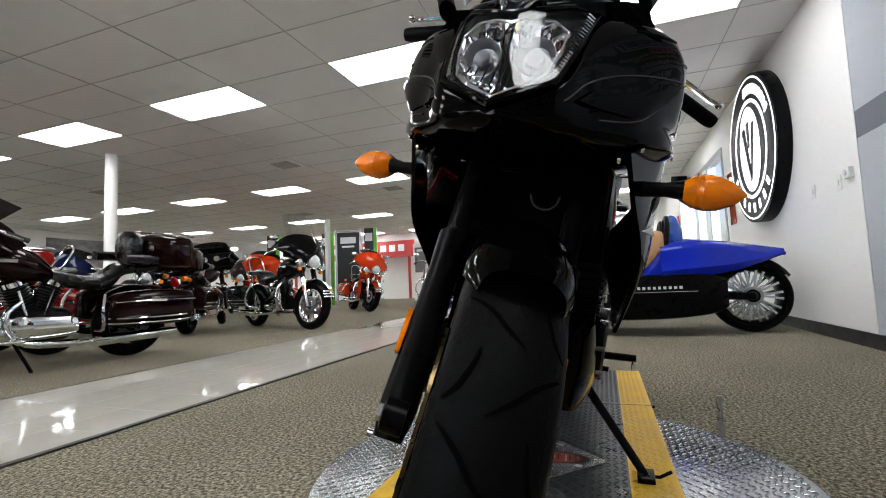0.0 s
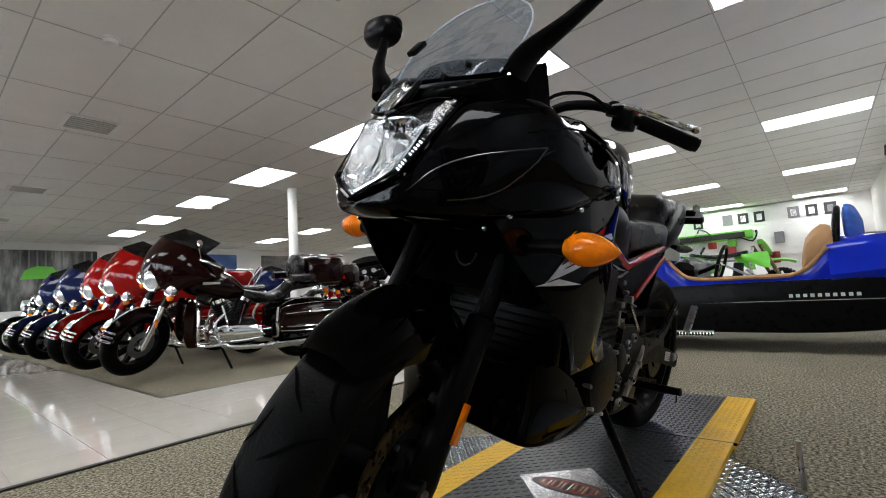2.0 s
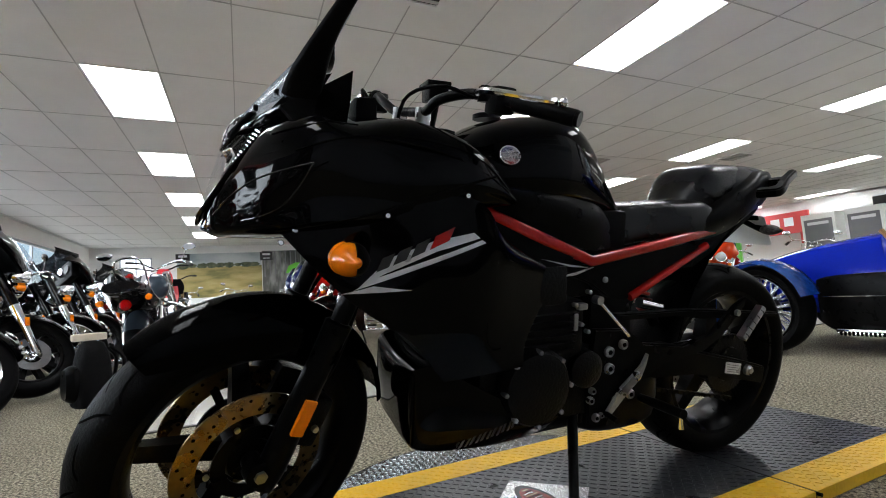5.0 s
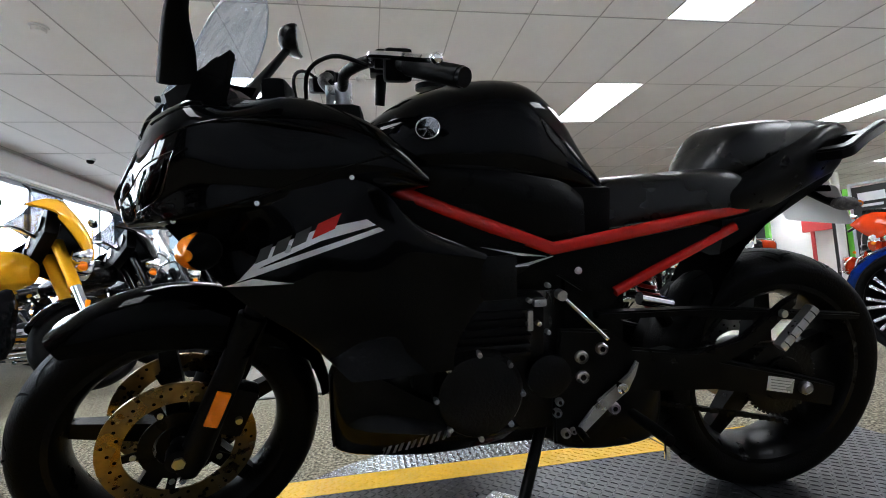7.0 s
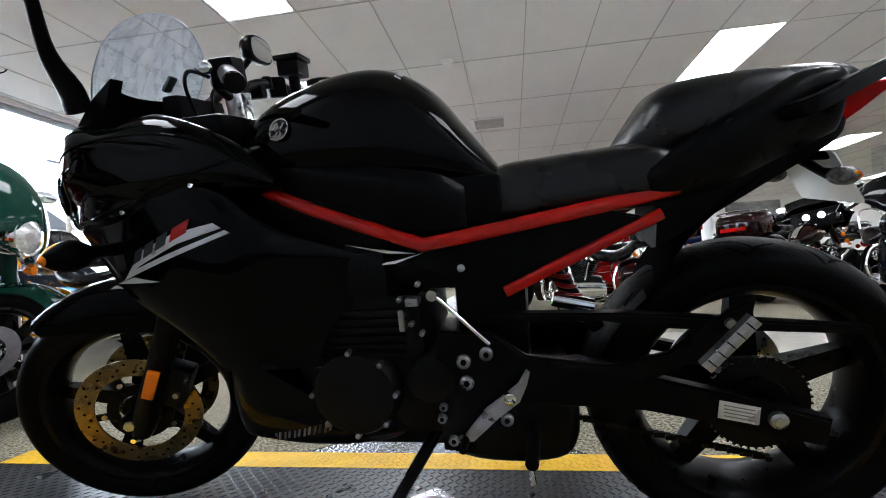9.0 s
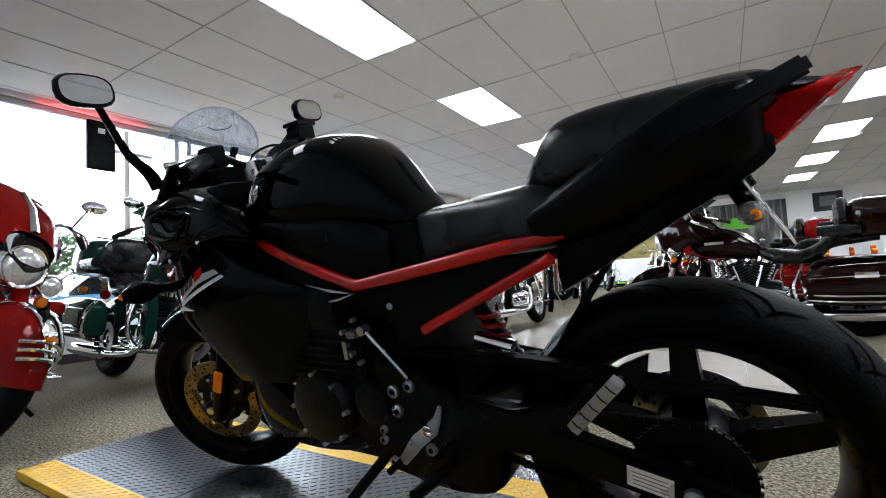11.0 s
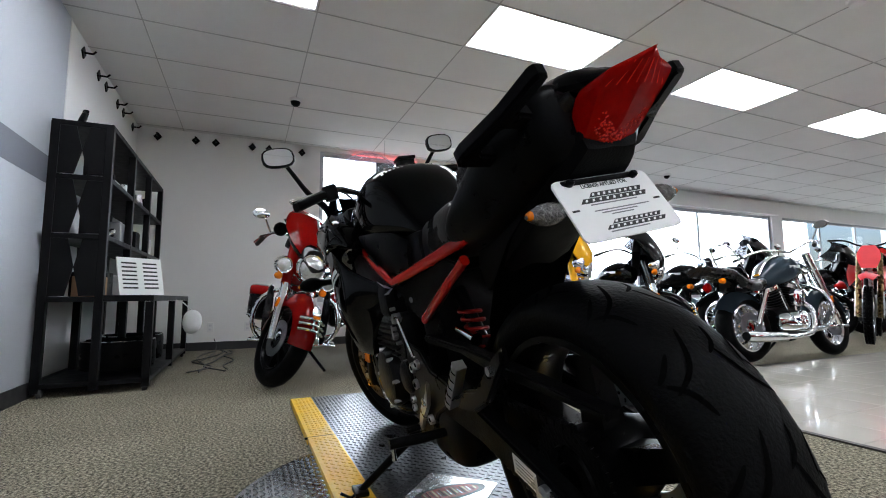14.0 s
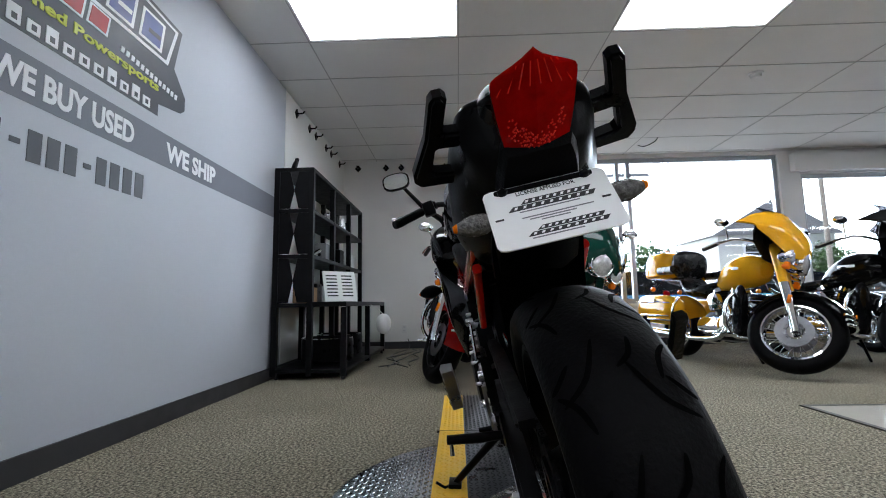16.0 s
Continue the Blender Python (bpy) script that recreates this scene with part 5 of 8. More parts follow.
# ---- the display turntable and its ramp ----
def tread_bumps(x0, x1, y0, y1, z, step, ln, wd, h, inside=None):
    """Raised slanted lozenges of a tread plate, alternating in direction."""
    verts, faces = [], []
    ny, nx = int((y1 - y0) / step), int((x1 - x0) / step)
    for i in range(nx):
        for j in range(ny):
            cx, cy = x0 + (i + .5) * step, y0 + (j + .5) * step
            if inside and not inside(cx, cy):
                continue
            a = radians(45 if (i + j) % 2 else -45)
            ca, sa = math.cos(a), math.sin(a)
            b = len(verts)
            for u, v, w in ((-ln, 0, 0), (0, -wd, 0), (ln, 0, 0), (0, wd, 0), (-ln * .55, 0, h), (ln * .55, 0, h)):
                verts.append((cx + u * ca - v * sa, cy + u * sa + v * ca, z + w))
            faces += [(b, b + 1, b + 5, b + 4), (b + 1, b + 2, b + 5), (b + 2, b + 3, b + 4, b + 5), (b + 3, b, b + 4)]
    return verts, faces


def bumps(name, parent, material, *args, **kw):
    v, f = tread_bumps(*args, **kw)
    me = bpy.data.meshes.new(name)
    me.from_pydata(v, [], f)
    me.materials.append(material)
    ob = new(name, me)
    ob.parent = parent
    return tagged(ob, kind="stuff")


table = thing("turntable", "round bright diamond-plate aluminium turntable on the carpet", "turntable")
CX, CY, CR = .74, .0, .66
part("disc_plate", disc([(0, CR - .005), (.0, CR), (.014, CR), (.016, CR - .003)], 96, "z", (CX, CY, 0)), M_DIAMOND, table)
bumps("diamond_tread", table, M_DIAMOND, CX - CR, CX + CR, CY - CR, CY + CR, .016, .021, .0125, .0032, .0018, inside=lambda x, y: math.hypot(x - CX, y - CY) < CR - .012 and not (-.40 < y < .335))
part("lock_pin", bar([(.287, .532, .0), (.287, .532, .135)], .008), M_STEEL, table, "upright steel locking pin")

ramp = thing("ramp", "black tread-plate display ramp with yellow safety edges", "ramp")
for x0, x1 in ((-.64, .067), (.073, 1.457), (1.463, 2.28)):
    lo = .018 if 0 < x0 < 1 else .004
    d = part("deck_section", boxes(((x0, -.395, lo), (x1, .33, DECK)), bev=.002), M_DECK, ramp, smooth=False)
    bumps("tread", d, M_DECK, x0 + .005, x1 - .005, -.285, .215, DECK, .020, .0115, .003, .0019)
    for a, b in ((.217, .333), (-.398, -.283)):
        e = part("yellow_edge", boxes(((x0 + .001, a, lo), (x1 - .001, b, DECK + .0012)), bev=.0015), M_YELLOW, ramp, "worn yellow painted edge", smooth=False)
        bumps("tread", e, M_YELLOW, x0 + .005, x1 - .005, a + .003, b - .003, DECK + .0012, .020, .0115, .003, .0017)
for x in (.07, 1.46):
    part("hinge_rod", bar([(x, -.41, DECK - .004), (x, .345, DECK - .004)], .005), M_SATIN, ramp)
M_FOIL = mat("sticker_silver", (.55, .55, .56), .25, .7, var=.35, scale=40)
dec = part("deck_decal", slab([(.70 + dx, dy) for dx, dy in ((.165, 0), (0, .165), (-.165, 0), (0, -.165))], DECK + .0019, DECK + .0027, "z"), M_FOIL, ramp, "worn silver foil floor sticker with a red oval print", smooth=False)
M_DARKP = mat("dark_print", (.03, .02, .018), .4, var=.6, scale=50)
M_REDP = mat("red_print", (.25, .025, .015), .4, var=.8, scale=60)
M_CREAMP = mat("sticker_cream", (.50, .42, .25), .5, var=.4, scale=60)
part("dark_field", slab([(.70 + .066 * math.cos(a) * .707 - .118 * math.sin(a) * .0 + .0, .118 * math.sin(a)) for a in [k * math.pi / 14 for k in range(28)]], DECK + .0027, DECK + .0032, "z"), M_DARKP, dec, smooth=False)
part("red_oval", slab([(.70 + .038 * math.cos(a), .095 * math.sin(a)) for a in [k * math.pi / 14 for k in range(28)]], DECK + .0032, DECK + .0037, "z"), M_REDP, dec, smooth=False)
rb = random.Random(3)
for k in range(16):
    y = -.085 + .011 * k
    h = .034 * math.sqrt(max(.05, 1 - (y / .1) ** 2))
    part("print_bar", slab([(.70 - h * rb.uniform(.2, 1), y), (.70 + h * rb.uniform(.2, 1), y + .003), (.70 + h * rb.uniform(.2, 1), y + .007), (.70 - h * rb.uniform(.2, .9), y + .005)], DECK + .0037, DECK + .0042, "z"), (M_CREAMP, M_PRINT, M_FOIL)[k % 3], dec, smooth=False)


# ---- the other motorcycles of the showroom ----
def paint(name, c, rough=.07):
    return mat(name, c, rough, var=.12, scale=6, spec=.15, coat=.06)


M_WINE = paint("maroon_paint", (.0075, .0012, .0008))
M_CRED = paint("candy_red_paint", (.25, .005, .004))
M_ORANGE = paint("red_orange_paint", (.46, .035, .006))
M_NAVY = paint("navy_paint", (.008, .012, .05))
M_BLK2 = paint("black_cruiser_paint", (.003, .003, .0035))
M_GREEN = paint("dark_green_paint", (.006, .035, .025))
M_YEL = paint("amber_yellow_paint", (.75, .36, .01))
M_SILV = paint("silver_blue_paint", (.20, .26, .31))
M_SLATE = paint("slate_blue_paint", (.035, .05, .065))
M_WHT = paint("white_paint", (.7, .7, .68))
M_DIRT = mat("red_plastic", (.62, .02, .03), .35, var=.1, scale=10)
M_LIME = mat("lime_plastic", (.14, .55, .04), .35, var=.1, scale=10)
M_BLUEP = paint("deep_blue_paint", (.006, .02, .36))
M_TAN = mat("tan_leather", (.36, .19, .075), .5, var=.15, scale=14, bump=.2, bscale=200)
M_HL = mat("lamp_glass", (.72, .74, .76), .08, .6, var=.35, scale=60, coat=.8)
M_DKRUB = mat("dark_rubber", (.02, .02, .02), .7, var=.2)
M_SMOKE = thin_glass("smoked_screen", (.05, .05, .055), .12)
M_CLEAR = thin_glass("clear_screen", (.85, .88, .9), .10)


def simple_wheel(parent, name, c, r, w, style, disc_r=.14, side=1):
    """A road wheel: tyre, rim, spokes, hub and brake disc."""
    wh = part(name, disc([(-w * .9, .02), (-w * .9, .05), (-w * .3, .06), (w * .3, .06), (w * .9, .05), (w * .9, .02)], 20, "y", c, True), M_CHROME, parent)
    part("tyre", tyre(bmesh.new(), w, r * .66, r, 40, c), M_RUBBER, wh)
    rm = M_CHROME if style != "cast" else M_SATIN
    part("rim", disc([(-w * .8, r * .70), (-w * .85, r * .66), (-w * .6, r * .62), (w * .6, r * .62), (w * .85, r * .66), (w * .8, r * .70)], 40, "y", c, True), rm, wh)
    if style == "wire":
        bm = bmesh.new()
        for k in range(26):
            a = 2 * math.pi * k / 26
            b = a + (.35 if k % 2 else -.35)
            y = w * .5 * (1 if (k // 2) % 2 else -1)
            tube(bm, [(c[0] + .05 * math.cos(b), c[1] + y, c[2] + .05 * math.sin(b)), (c[0] + r * .64 * math.cos(a), c[1], c[2] + r * .64 * math.sin(a))], .0028, 5)
        part("wire_spokes", bm, M_CHROME, wh)
    else:
        part("spokes", spokes(9, .05, r * .64, .012, .02, w * .35, c), M_CHROME if style == "alloy" else M_SATIN, wh)
    for s in (1, -1):
        part("brake_disc", disc([(s * w * 1.02 - .003, disc_r * .55), (s * w * 1.02 - .003, disc_r), (s * w * 1.02 + .003, disc_r), (s * w * 1.02 + .003, disc_r * .55)], 28, "y", c, True), M_ALLOY, wh)
    return wh


def fender(c, r, w, a0, a1, skirt=.05, n=14):
    rows = []
    for k in range(n):
        a = radians(a0 + (a1 - a0) * k / (n - 1))
        rows.append([(c[0] + (r - skirt * abs(v) ** 3) * math.cos(a), c[1] + w * v, c[2] + (r - skirt * abs(v) ** 3) * math.sin(a)) for v in (-1, -.9, -.6, -.25, 0, .25, .6, .9, 1)])
    bm = bmesh.new()
    loft(bm, rows, cap=False, loop=False)
    bmesh.ops.solidify(bm, geom=bm.faces[:], thickness=.005)
    return bm


def oval(x, y, z, w, h, p=1.0, n=12):
    return [(x, y + w * math.copysign(abs(math.cos(a)) ** p, math.cos(a)), z + h * math.copysign(abs(math.sin(a)) ** p, math.sin(a))) for a in [2 * math.pi * k / n for k in range(n)]]


def cruiser(label, body, front, rear, lean=-7, face="batwing", bags=True, trunk=False, wheel="cast", trim=None, seat_h=.70, screen="short", steer=12, tag=False, valance=False, fender_m=None, low_m=None, lid=None, bag_y=.27, bag_z=.0, group="motorcycles on display"):
    """A touring or cruiser motorcycle from its rear contact point to its front one."""
    f, r = Vector((*front, 0)), Vector((*rear, 0))
    d = f - r
    wb = d.length
    trim = trim or body
    t = thing("motorcycle", label, "motorcycle", group, m=Matrix.Translation(r) @ Matrix.Rotation(math.atan2(d.y, d.x), 4, "Z") @ Matrix.Rotation(radians(lean), 4, "X"))
    R = .325
    fc, rc = (wb, 0, R), (0, 0, .315)
    pivot = Vector((wb - .22, 0, .9))
    st = Matrix.Translation(pivot) @ Matrix.Rotation(radians(steer), 4, Vector((-.5, 0, .87))) @ Matrix.Translation(-pivot)
    simple_wheel(t, "rear_wheel", rc, .315, .075, wheel, .14)
    fw = simple_wheel(t, "front_wheel", fc, R, .06, wheel, .13)
    fw.matrix_basis = st
    for s in (1, -1):
        fk = part("fork_leg", bar([(wb + .02, s * .10, R - .02), (wb - .06, s * .105, R + .2), (wb - .13, s * .108, R + .38)], [.03, .032, .034], 12), M_CHROME, t, "chrome fork slider")
        fk.matrix_basis = st
        part("fork_cover", bar([(wb - .13, s * .108, R + .38), (wb - .27, s * .11, R + .72)], [.037, .04], 12), body if face != "none" else M_CHROME, fk)
        part("reflector", boxes(((wb - .075, s * .14 - .004, R + .20), (wb - .045, s * .14 + .004, R + .27)), bev=.003), M_AMBER, fk)
    fe = part("front_fender", fender(fc, R + .035, .085, 0 if valance else 18, 178 if valance else 165, .13 if valance else .07), fender_m or body, t)
    fe.matrix_basis = st
    part("fender_trim", bar([(fc[0] + (R + .042) * math.cos(a), s * .0, R + (R + .042) * math.sin(a)) for s in (1,) for a in [radians(20 + 12 * k) for k in range(10)]], .007, 6), M_CHROME, fe)
    for a0, rr, rad in ((20, .050, .011), (26, .052, .011), (32, .053, .010)):
        part("fender_tip", bar([(fc[0] + (R + rr - .30 * abs(y) * .25) * math.cos(radians(a0)) - 2.2 * y * y * 2, y, R + (R + rr - .02 * abs(y)) * math.sin(radians(a0)) - 1.6 * y * y) for y in (-.092, -.07, -.035, 0, .035, .07, .092)], rad, 8), M_CHROME, fe)
    lp = part("fender_lamp", skin([oval(fc[0] + (R + .062) * math.cos(radians(a0)), 0, R + (R + .062) * math.sin(radians(a0)), w, .016, .8, 10) for a0, w in ((48, .008), (44, .026), (38, .034), (35, .028))], 2, 1), M_CHROME, fe, "small chrome mudguard lamp")
    part("lens", boxes(((fc[0] + (R + .075) * math.cos(radians(34)) - .004, -.022, R + (R + .06) * math.sin(radians(34)) - .006), (fc[0] + (R + .075) * math.cos(radians(34)) + .004, .022, R + (R + .06) * math.sin(radians(34)) + .010)), bev=.002), M_AMBER, lp)
    # headlight and spot lamps
    up = .08 if face == "batwing" else 0
    hx, hz = wb - .10, .87 + up
    if face != "none":
        hd = part("headlight", disc([(-.10, .06), (-.05, .10), (.0, .113), (.04, .116), (.06, .106), (.055, .096)], 26, "x", (hx, 0, hz)), M_CHROME, t, "round chrome headlight")
        part("lens", disc([(.050, .098), (.070, .080), (.080, .04), (.082, 0)], 24, "x", (hx, 0, hz)), M_HL, hd, "clear faceted lens")
        hd.matrix_basis = st
        for s in (1, -1):
            sp = part("spot_lamp", disc([(-.06, .03), (-.03, .058), (.03, .066), (.044, .060), (.040, .054)], 20, "x", (hx - .03, s * .19, hz - .045)), M_CHROME, t, "chrome spot lamp")
            part("lens", disc([(.036, .056), (.052, .03), (.055, 0)], 20, "x", (hx - .03, s * .19, hz - .045)), M_HL, sp)
            part("indicator", disc([(-.03, .012), (-.01, .026), (.02, .026), (.028, .012)], 12, "x", (hx - .02, s * .19, hz - .13)), M_AMBER, sp)
            part("lamp_bar", bar([(hx - .05, s * .05, hz - .075), (hx - .05, s * .19, hz - .085)], .012, 8), M_CHROME, sp)
            sp.matrix_basis = st
    else:
        hd = part("headlight", disc([(-.07, .04), (-.03, .08), (.02, .085), (.035, .075)], 20, "x", (wb - .16, 0, .93)), M_CHROME, t, "chrome headlight shell")
        part("lens", disc([(.025, .074), (.04, .05), (.045, 0)], 20, "x", (wb - .16, 0, .93)), M_HL, hd)
        hd.matrix_basis = st
    if face in ("batwing", "shield"):
        fx = wb - .04
        rings = []
        slim = .98 if face == "batwing" else 1
        shape = ((fx + .04, .05, .87, .03), (fx - .02, .12, .93, .10), (fx - .12, .19, 1.01, .15), (fx - .25, .22, 1.11, .155), (fx - .38, .20, 1.20, .12), (fx - .46, .13, 1.26, .06)) if face == "shield" else ((fx - .0, .05, hz + .02, .03), (fx - .03, .16, .95, .13), (fx - .09, .29, 1.02, .21), (fx - .16, .37, 1.06, .25), (fx - .24, .42, 1.075, .255), (fx - .30, .43, 1.08, .245))
        for x, w, zc, h in shape:
            ring = []
            for k in range(16):
                a = 2 * math.pi * k / 16
                cy, cz = math.cos(a), math.sin(a)
                ww = w * slim * (1 if cz > -.2 else 1 - .5 * (-cz - .2))
                ring.append((x - .05 * max(0, cz), ww * math.copysign(abs(cy) ** .7, cy), zc + up + 1.1 * h * cz * (1 if cz > 0 else .8 - .25 * abs(cy))))
            rings.append(ring)
        if face == "batwing":
            bm = bmesh.new()
            wing = []
            for a in range(15):
                v = -1 + a / 7
                q = abs(v)
                lo, hi = 1.05 - .15 * math.sin(math.pi * min(1, q * 1.02)), 1.33 - .02 * q ** 2 - .20 * q ** 5
                row = []
                for b in range(9):
                    u = b / 8
                    bulge = .03 * math.sin(math.pi * u)
                    row.append((fx + .01 - .17 * u ** 1.4 - .30 * q ** 2.4 + bulge, (.40 + .035 * math.sin(math.pi * u)) * v, lo + (hi - lo) * u))
                wing.append(row)
            loft(bm, wing, cap=False, loop=False)
            bmesh.ops.recalc_face_normals(bm, faces=bm.faces[:])
            bmesh.ops.solidify(bm, geom=bm.faces[:], thickness=.014)
            shell_mesh = bm
            liner = bmesh.new()
            loft(liner, [[(x - .022, y * .965, z + (.008 if b < 4 else -.008)) for b, (x, y, z) in enumerate(r)] for r in wing], cap=False, loop=False)
            bmesh.ops.solidify(liner, geom=liner.faces[:], thickness=.006)
        else:
            shell_mesh = skin(rings, 3, 2)
        fg = part("fairing", shell_mesh, body if face == "batwing" else M_BLK2, t, "glossy painted batwing fairing" if face == "batwing" else "black inner front fairing")
        if face == "batwing":
            part("fairing_liner", liner, M_PLAST, fg, "black inner fairing panel")
        if face == "shield":
            bm = bmesh.new()
            loft(bm, [[(p[0] + .012, p[1] * 1.05, p[2] + .008) for p in r[0:9]] for r in rings[1:]], cap=False, loop=False)
            bmesh.ops.solidify(bm, geom=bm.faces[:], thickness=.012)
            part("painted_cowl", bm, body, fg, "glossy painted fairing cowl")
            part("cowl_trim", bar([Vector(rings[k][4]) + Vector((.014, 0, .012)) for k in (1, 2, 3)], [.02, .016, .008], 8), M_CHROME, fg)
        fg.matrix_basis = st
        dw = .30 if face == "batwing" else .15
        part("inner_dash", boxes(((fx - .34, -dw, .98), (fx - .25, dw, 1.22)), bev=.03), M_PLAST, fg)
        for s in (-1, 1):
            part("gauge", disc([(-.01, .045), (.0, .045)], 18, "x", (fx - .345, s * .09, 1.13)), M_CHROME, fg)
            part("speaker", disc([(-.01, .055), (.0, .055)], 18, "x", (fx - .345, s * .22 * slim, 1.10)), M_SATIN, fg)
        sh = .09 if screen == "short" else .34
        sw_ = 1 if face == "batwing" or screen == "tall" else .38
        bx = fx - (.17 if sw_ == 1 else .40)
        rows = [[(bx - .22 * u - .10 * abs(v) ** 2, (.33 - .06 * u) * slim * sw_ * v, 1.22 + up * 1.3 + sh * u - .05 * abs(v) ** 2) for v in [-1 + q / 4 for q in range(9)]] for u in (0, .33, .66, 1)]
        bm = bmesh.new()
        loft(bm, rows, cap=False, loop=False)
        bmesh.ops.solidify(bm, geom=bm.faces[:], thickness=.004)
        part("windscreen", bm, M_SMOKE if screen == "short" else M_CLEAR, t, "short smoked windscreen" if screen == "short" else "tall clear windscreen").matrix_basis = st
    elif face == "screen":
        rows = [[(wb - .18 - .25 * u - .07 * abs(v) ** 2, (.26 - .03 * u) * v, .98 + .46 * u - .03 * abs(v) ** 2) for v in [-1 + q / 4 for q in range(9)]] for u in (0, .33, .66, 1)]
        bm = bmesh.new()
        loft(bm, rows, cap=False, loop=False)
        bmesh.ops.solidify(bm, geom=bm.faces[:], thickness=.004)
        part("windscreen", bm, M_CLEAR, t, "tall clear touring windscreen")
        part("screen_brace", bar([(wb - .2, -.25, 1.02), (wb - .16, 0, 1.04), (wb - .2, .25, 1.02)], .01, 8), M_CHROME, t)
    # bars and mirrors
    for s in (1, -1):
        hb = part("handlebar", bar(curve([(wb - .33, 0, 1.08), (wb - .34, s * .12, 1.12), (wb - .42, s * .28, 1.14), (wb - .62, s * .40, 1.06)], 4), .013, 10), M_CHROME, t)
        part("grip", bar([(wb - .52, s * .355, 1.10), (wb - .64, s * .41, 1.052)], .019, 10), M_DKRUB, hb)
        part("lever", bar([(wb - .44, s * .31, 1.125), (wb - .48, s * .37, 1.11), (wb - .60, s * .43, 1.06)], .007, 6), M_CHROME, hb)
        mi = part("mirror", bar([(wb - .45, s * .30, 1.14), (wb - .42, s * .36, 1.26)], .007, 8), M_CHROME, t)
        part("housing", skin([oval(wb - .42 + dx, s * .39, 1.28, w, h) for dx, w, h in ((.03, .02, .012), (.02, .06, .035), (-.005, .07, .042), (-.01, .066, .038))], 2, 1), M_CHROME, mi)
        part("glass", skin([oval(wb - .431 + dx, s * .39, 1.28, .06, .034) for dx in (0, -.002)], 1, 1), M_MIRROR, mi)
    # tank and seat
    tank_rings = []
    for x, z, h, w in ((wb - .36, .88, .07, .06), (wb - .43, .89, .12, .13), (wb - .58, .88, .15, .17), (wb - .74, .84, .13, .155), (wb - .88, .79, .07, .09), (wb - .94, .77, .03, .05)):
        tank_rings.append(oval(x, 0, z, w, h, .85, 14))
    tk = part("fuel_tank", skin(tank_rings, 4, 2), body, t, "glossy teardrop tank")
    part("filler_cap", disc([(0, .035), (.02, .033), (.024, .0)], 16, "z", (wb - .58, .06, 1.015)), M_CHROME, tk)
    part("console", skin([oval(x, 0, z, .035, .012) for x, z in ((wb - .42, 1.0), (wb - .6, 1.03), (wb - .8, .95), (wb - .92, .83))], 3, 1), M_CHROME, tk)
    for s in (1, -1):
        part("tank_badge", boxes(((wb - .66, s * .165 - .004, .88), (wb - .50, s * .165 + .006, .905)), bev=.003), M_SILVER, tk)
    sx = wb - .92
    srings = [oval(x, 0, z, w, h, .8, 12) for x, z, w, h in ((sx, .76, .08, .05), (sx - .12, .72, .15, .065), (sx - .30, .70, .18, .06), (sx - .42, .745, .17, .075), (sx - .50, .82, .15, .06), (sx - .66, .84, .15, .05), (sx - .80, .85, .13, .045))]
    part("seat", skin(srings, 4, 2), M_VINYL, t, "black stitched vinyl two-up seat")
    part("rear_fender", fender(rc, .36, .10, 20, 150, .10), body, t)
    # engine
    ex = wb * .48
    en = part("engine", skin([oval(x, 0, .36, w, h, .6, 12) for x, w, h in ((ex - .24, .09, .10), (ex - .2, .12, .14), (ex + .14, .12, .14), (ex + .2, .08, .10))], 2, 1), M_GUN, t, "black and chrome V-twin engine")
    for sgn in (1, -1):
        o, dd = Vector((ex + sgn * .03, 0, .45)), Vector((sgn * .38, 0, .92)).normalized()
        prof = [(0, .02), (0, .074)]
        for k in range(9):
            prof += [(.018 + k * .026, .074), (.019 + k * .026, .096), (.027 + k * .026, .096), (.028 + k * .026, .074)]
        bm = lathe(bmesh.new(), prof + [(.25, .074), (.25, .02)], 16, "z")
        bmesh.ops.transform(bm, matrix=Matrix.Translation(o) @ dd.to_track_quat("Z", "Y").to_matrix().to_4x4(), verts=bm.verts[:])
        cy = part("cylinder", bm, M_GUN, en, "finned engine cylinder")
        part("rocker_cover", bar([o + dd * .25, o + dd * .29, o + dd * .31], [.085, .085, .05], 14), M_CHROME, cy)
        for s in (1, -1):
            part("pushrod", bar([o + Vector((sgn * .02, s * .10, -.02)), o + dd * .22 + Vector((0, s * .085, 0))], .012, 8), M_CHROME, cy)
    part("air_cleaner", disc([(-.20, .05), (-.19, .085), (-.15, .09), (-.13, .06)], 22, "y", (ex, 0, .58)), M_CHROME, en, "round chrome air cleaner")
    for s in (1, -1):
        part("case_cover", disc([(s * .11, .10), (s * .145, .095), (s * .155, .075), (s * .158, .0)] if s > 0 else [(s * .158, .0), (s * .155, .075), (s * .145, .095), (s * .11, .10)], 24, "y", (ex + .10, 0, .36)), M_CHROME, en)
        part("primary_cover", skin([oval(x, s * .12, .35, .03, h, .8, 10) for x, h in ((ex - .28, .05), (ex - .22, .085), (ex + .16, .095), (ex + .24, .06))], 2, 1), M_CHROME, en)
        ep = part("exhaust", bar(curve([(ex + .10, s * .10, .56), (ex + .20, s * .16, .46), (ex + .12, s * .18, .26), (ex - .15, s * .20, .215), (ex - .35, s * .21, .215)], 4), .024, 10), M_CHROME, t, "chrome exhaust pipe")
        part("muffler", bar([(ex - .33, s * .21, .215), (ex - .38, s * .215, .215), (-.22, s * .225, .235), (-.30, s * .225, .238)], [.026, .046, .048, .04], 14), M_CHROME, ep)
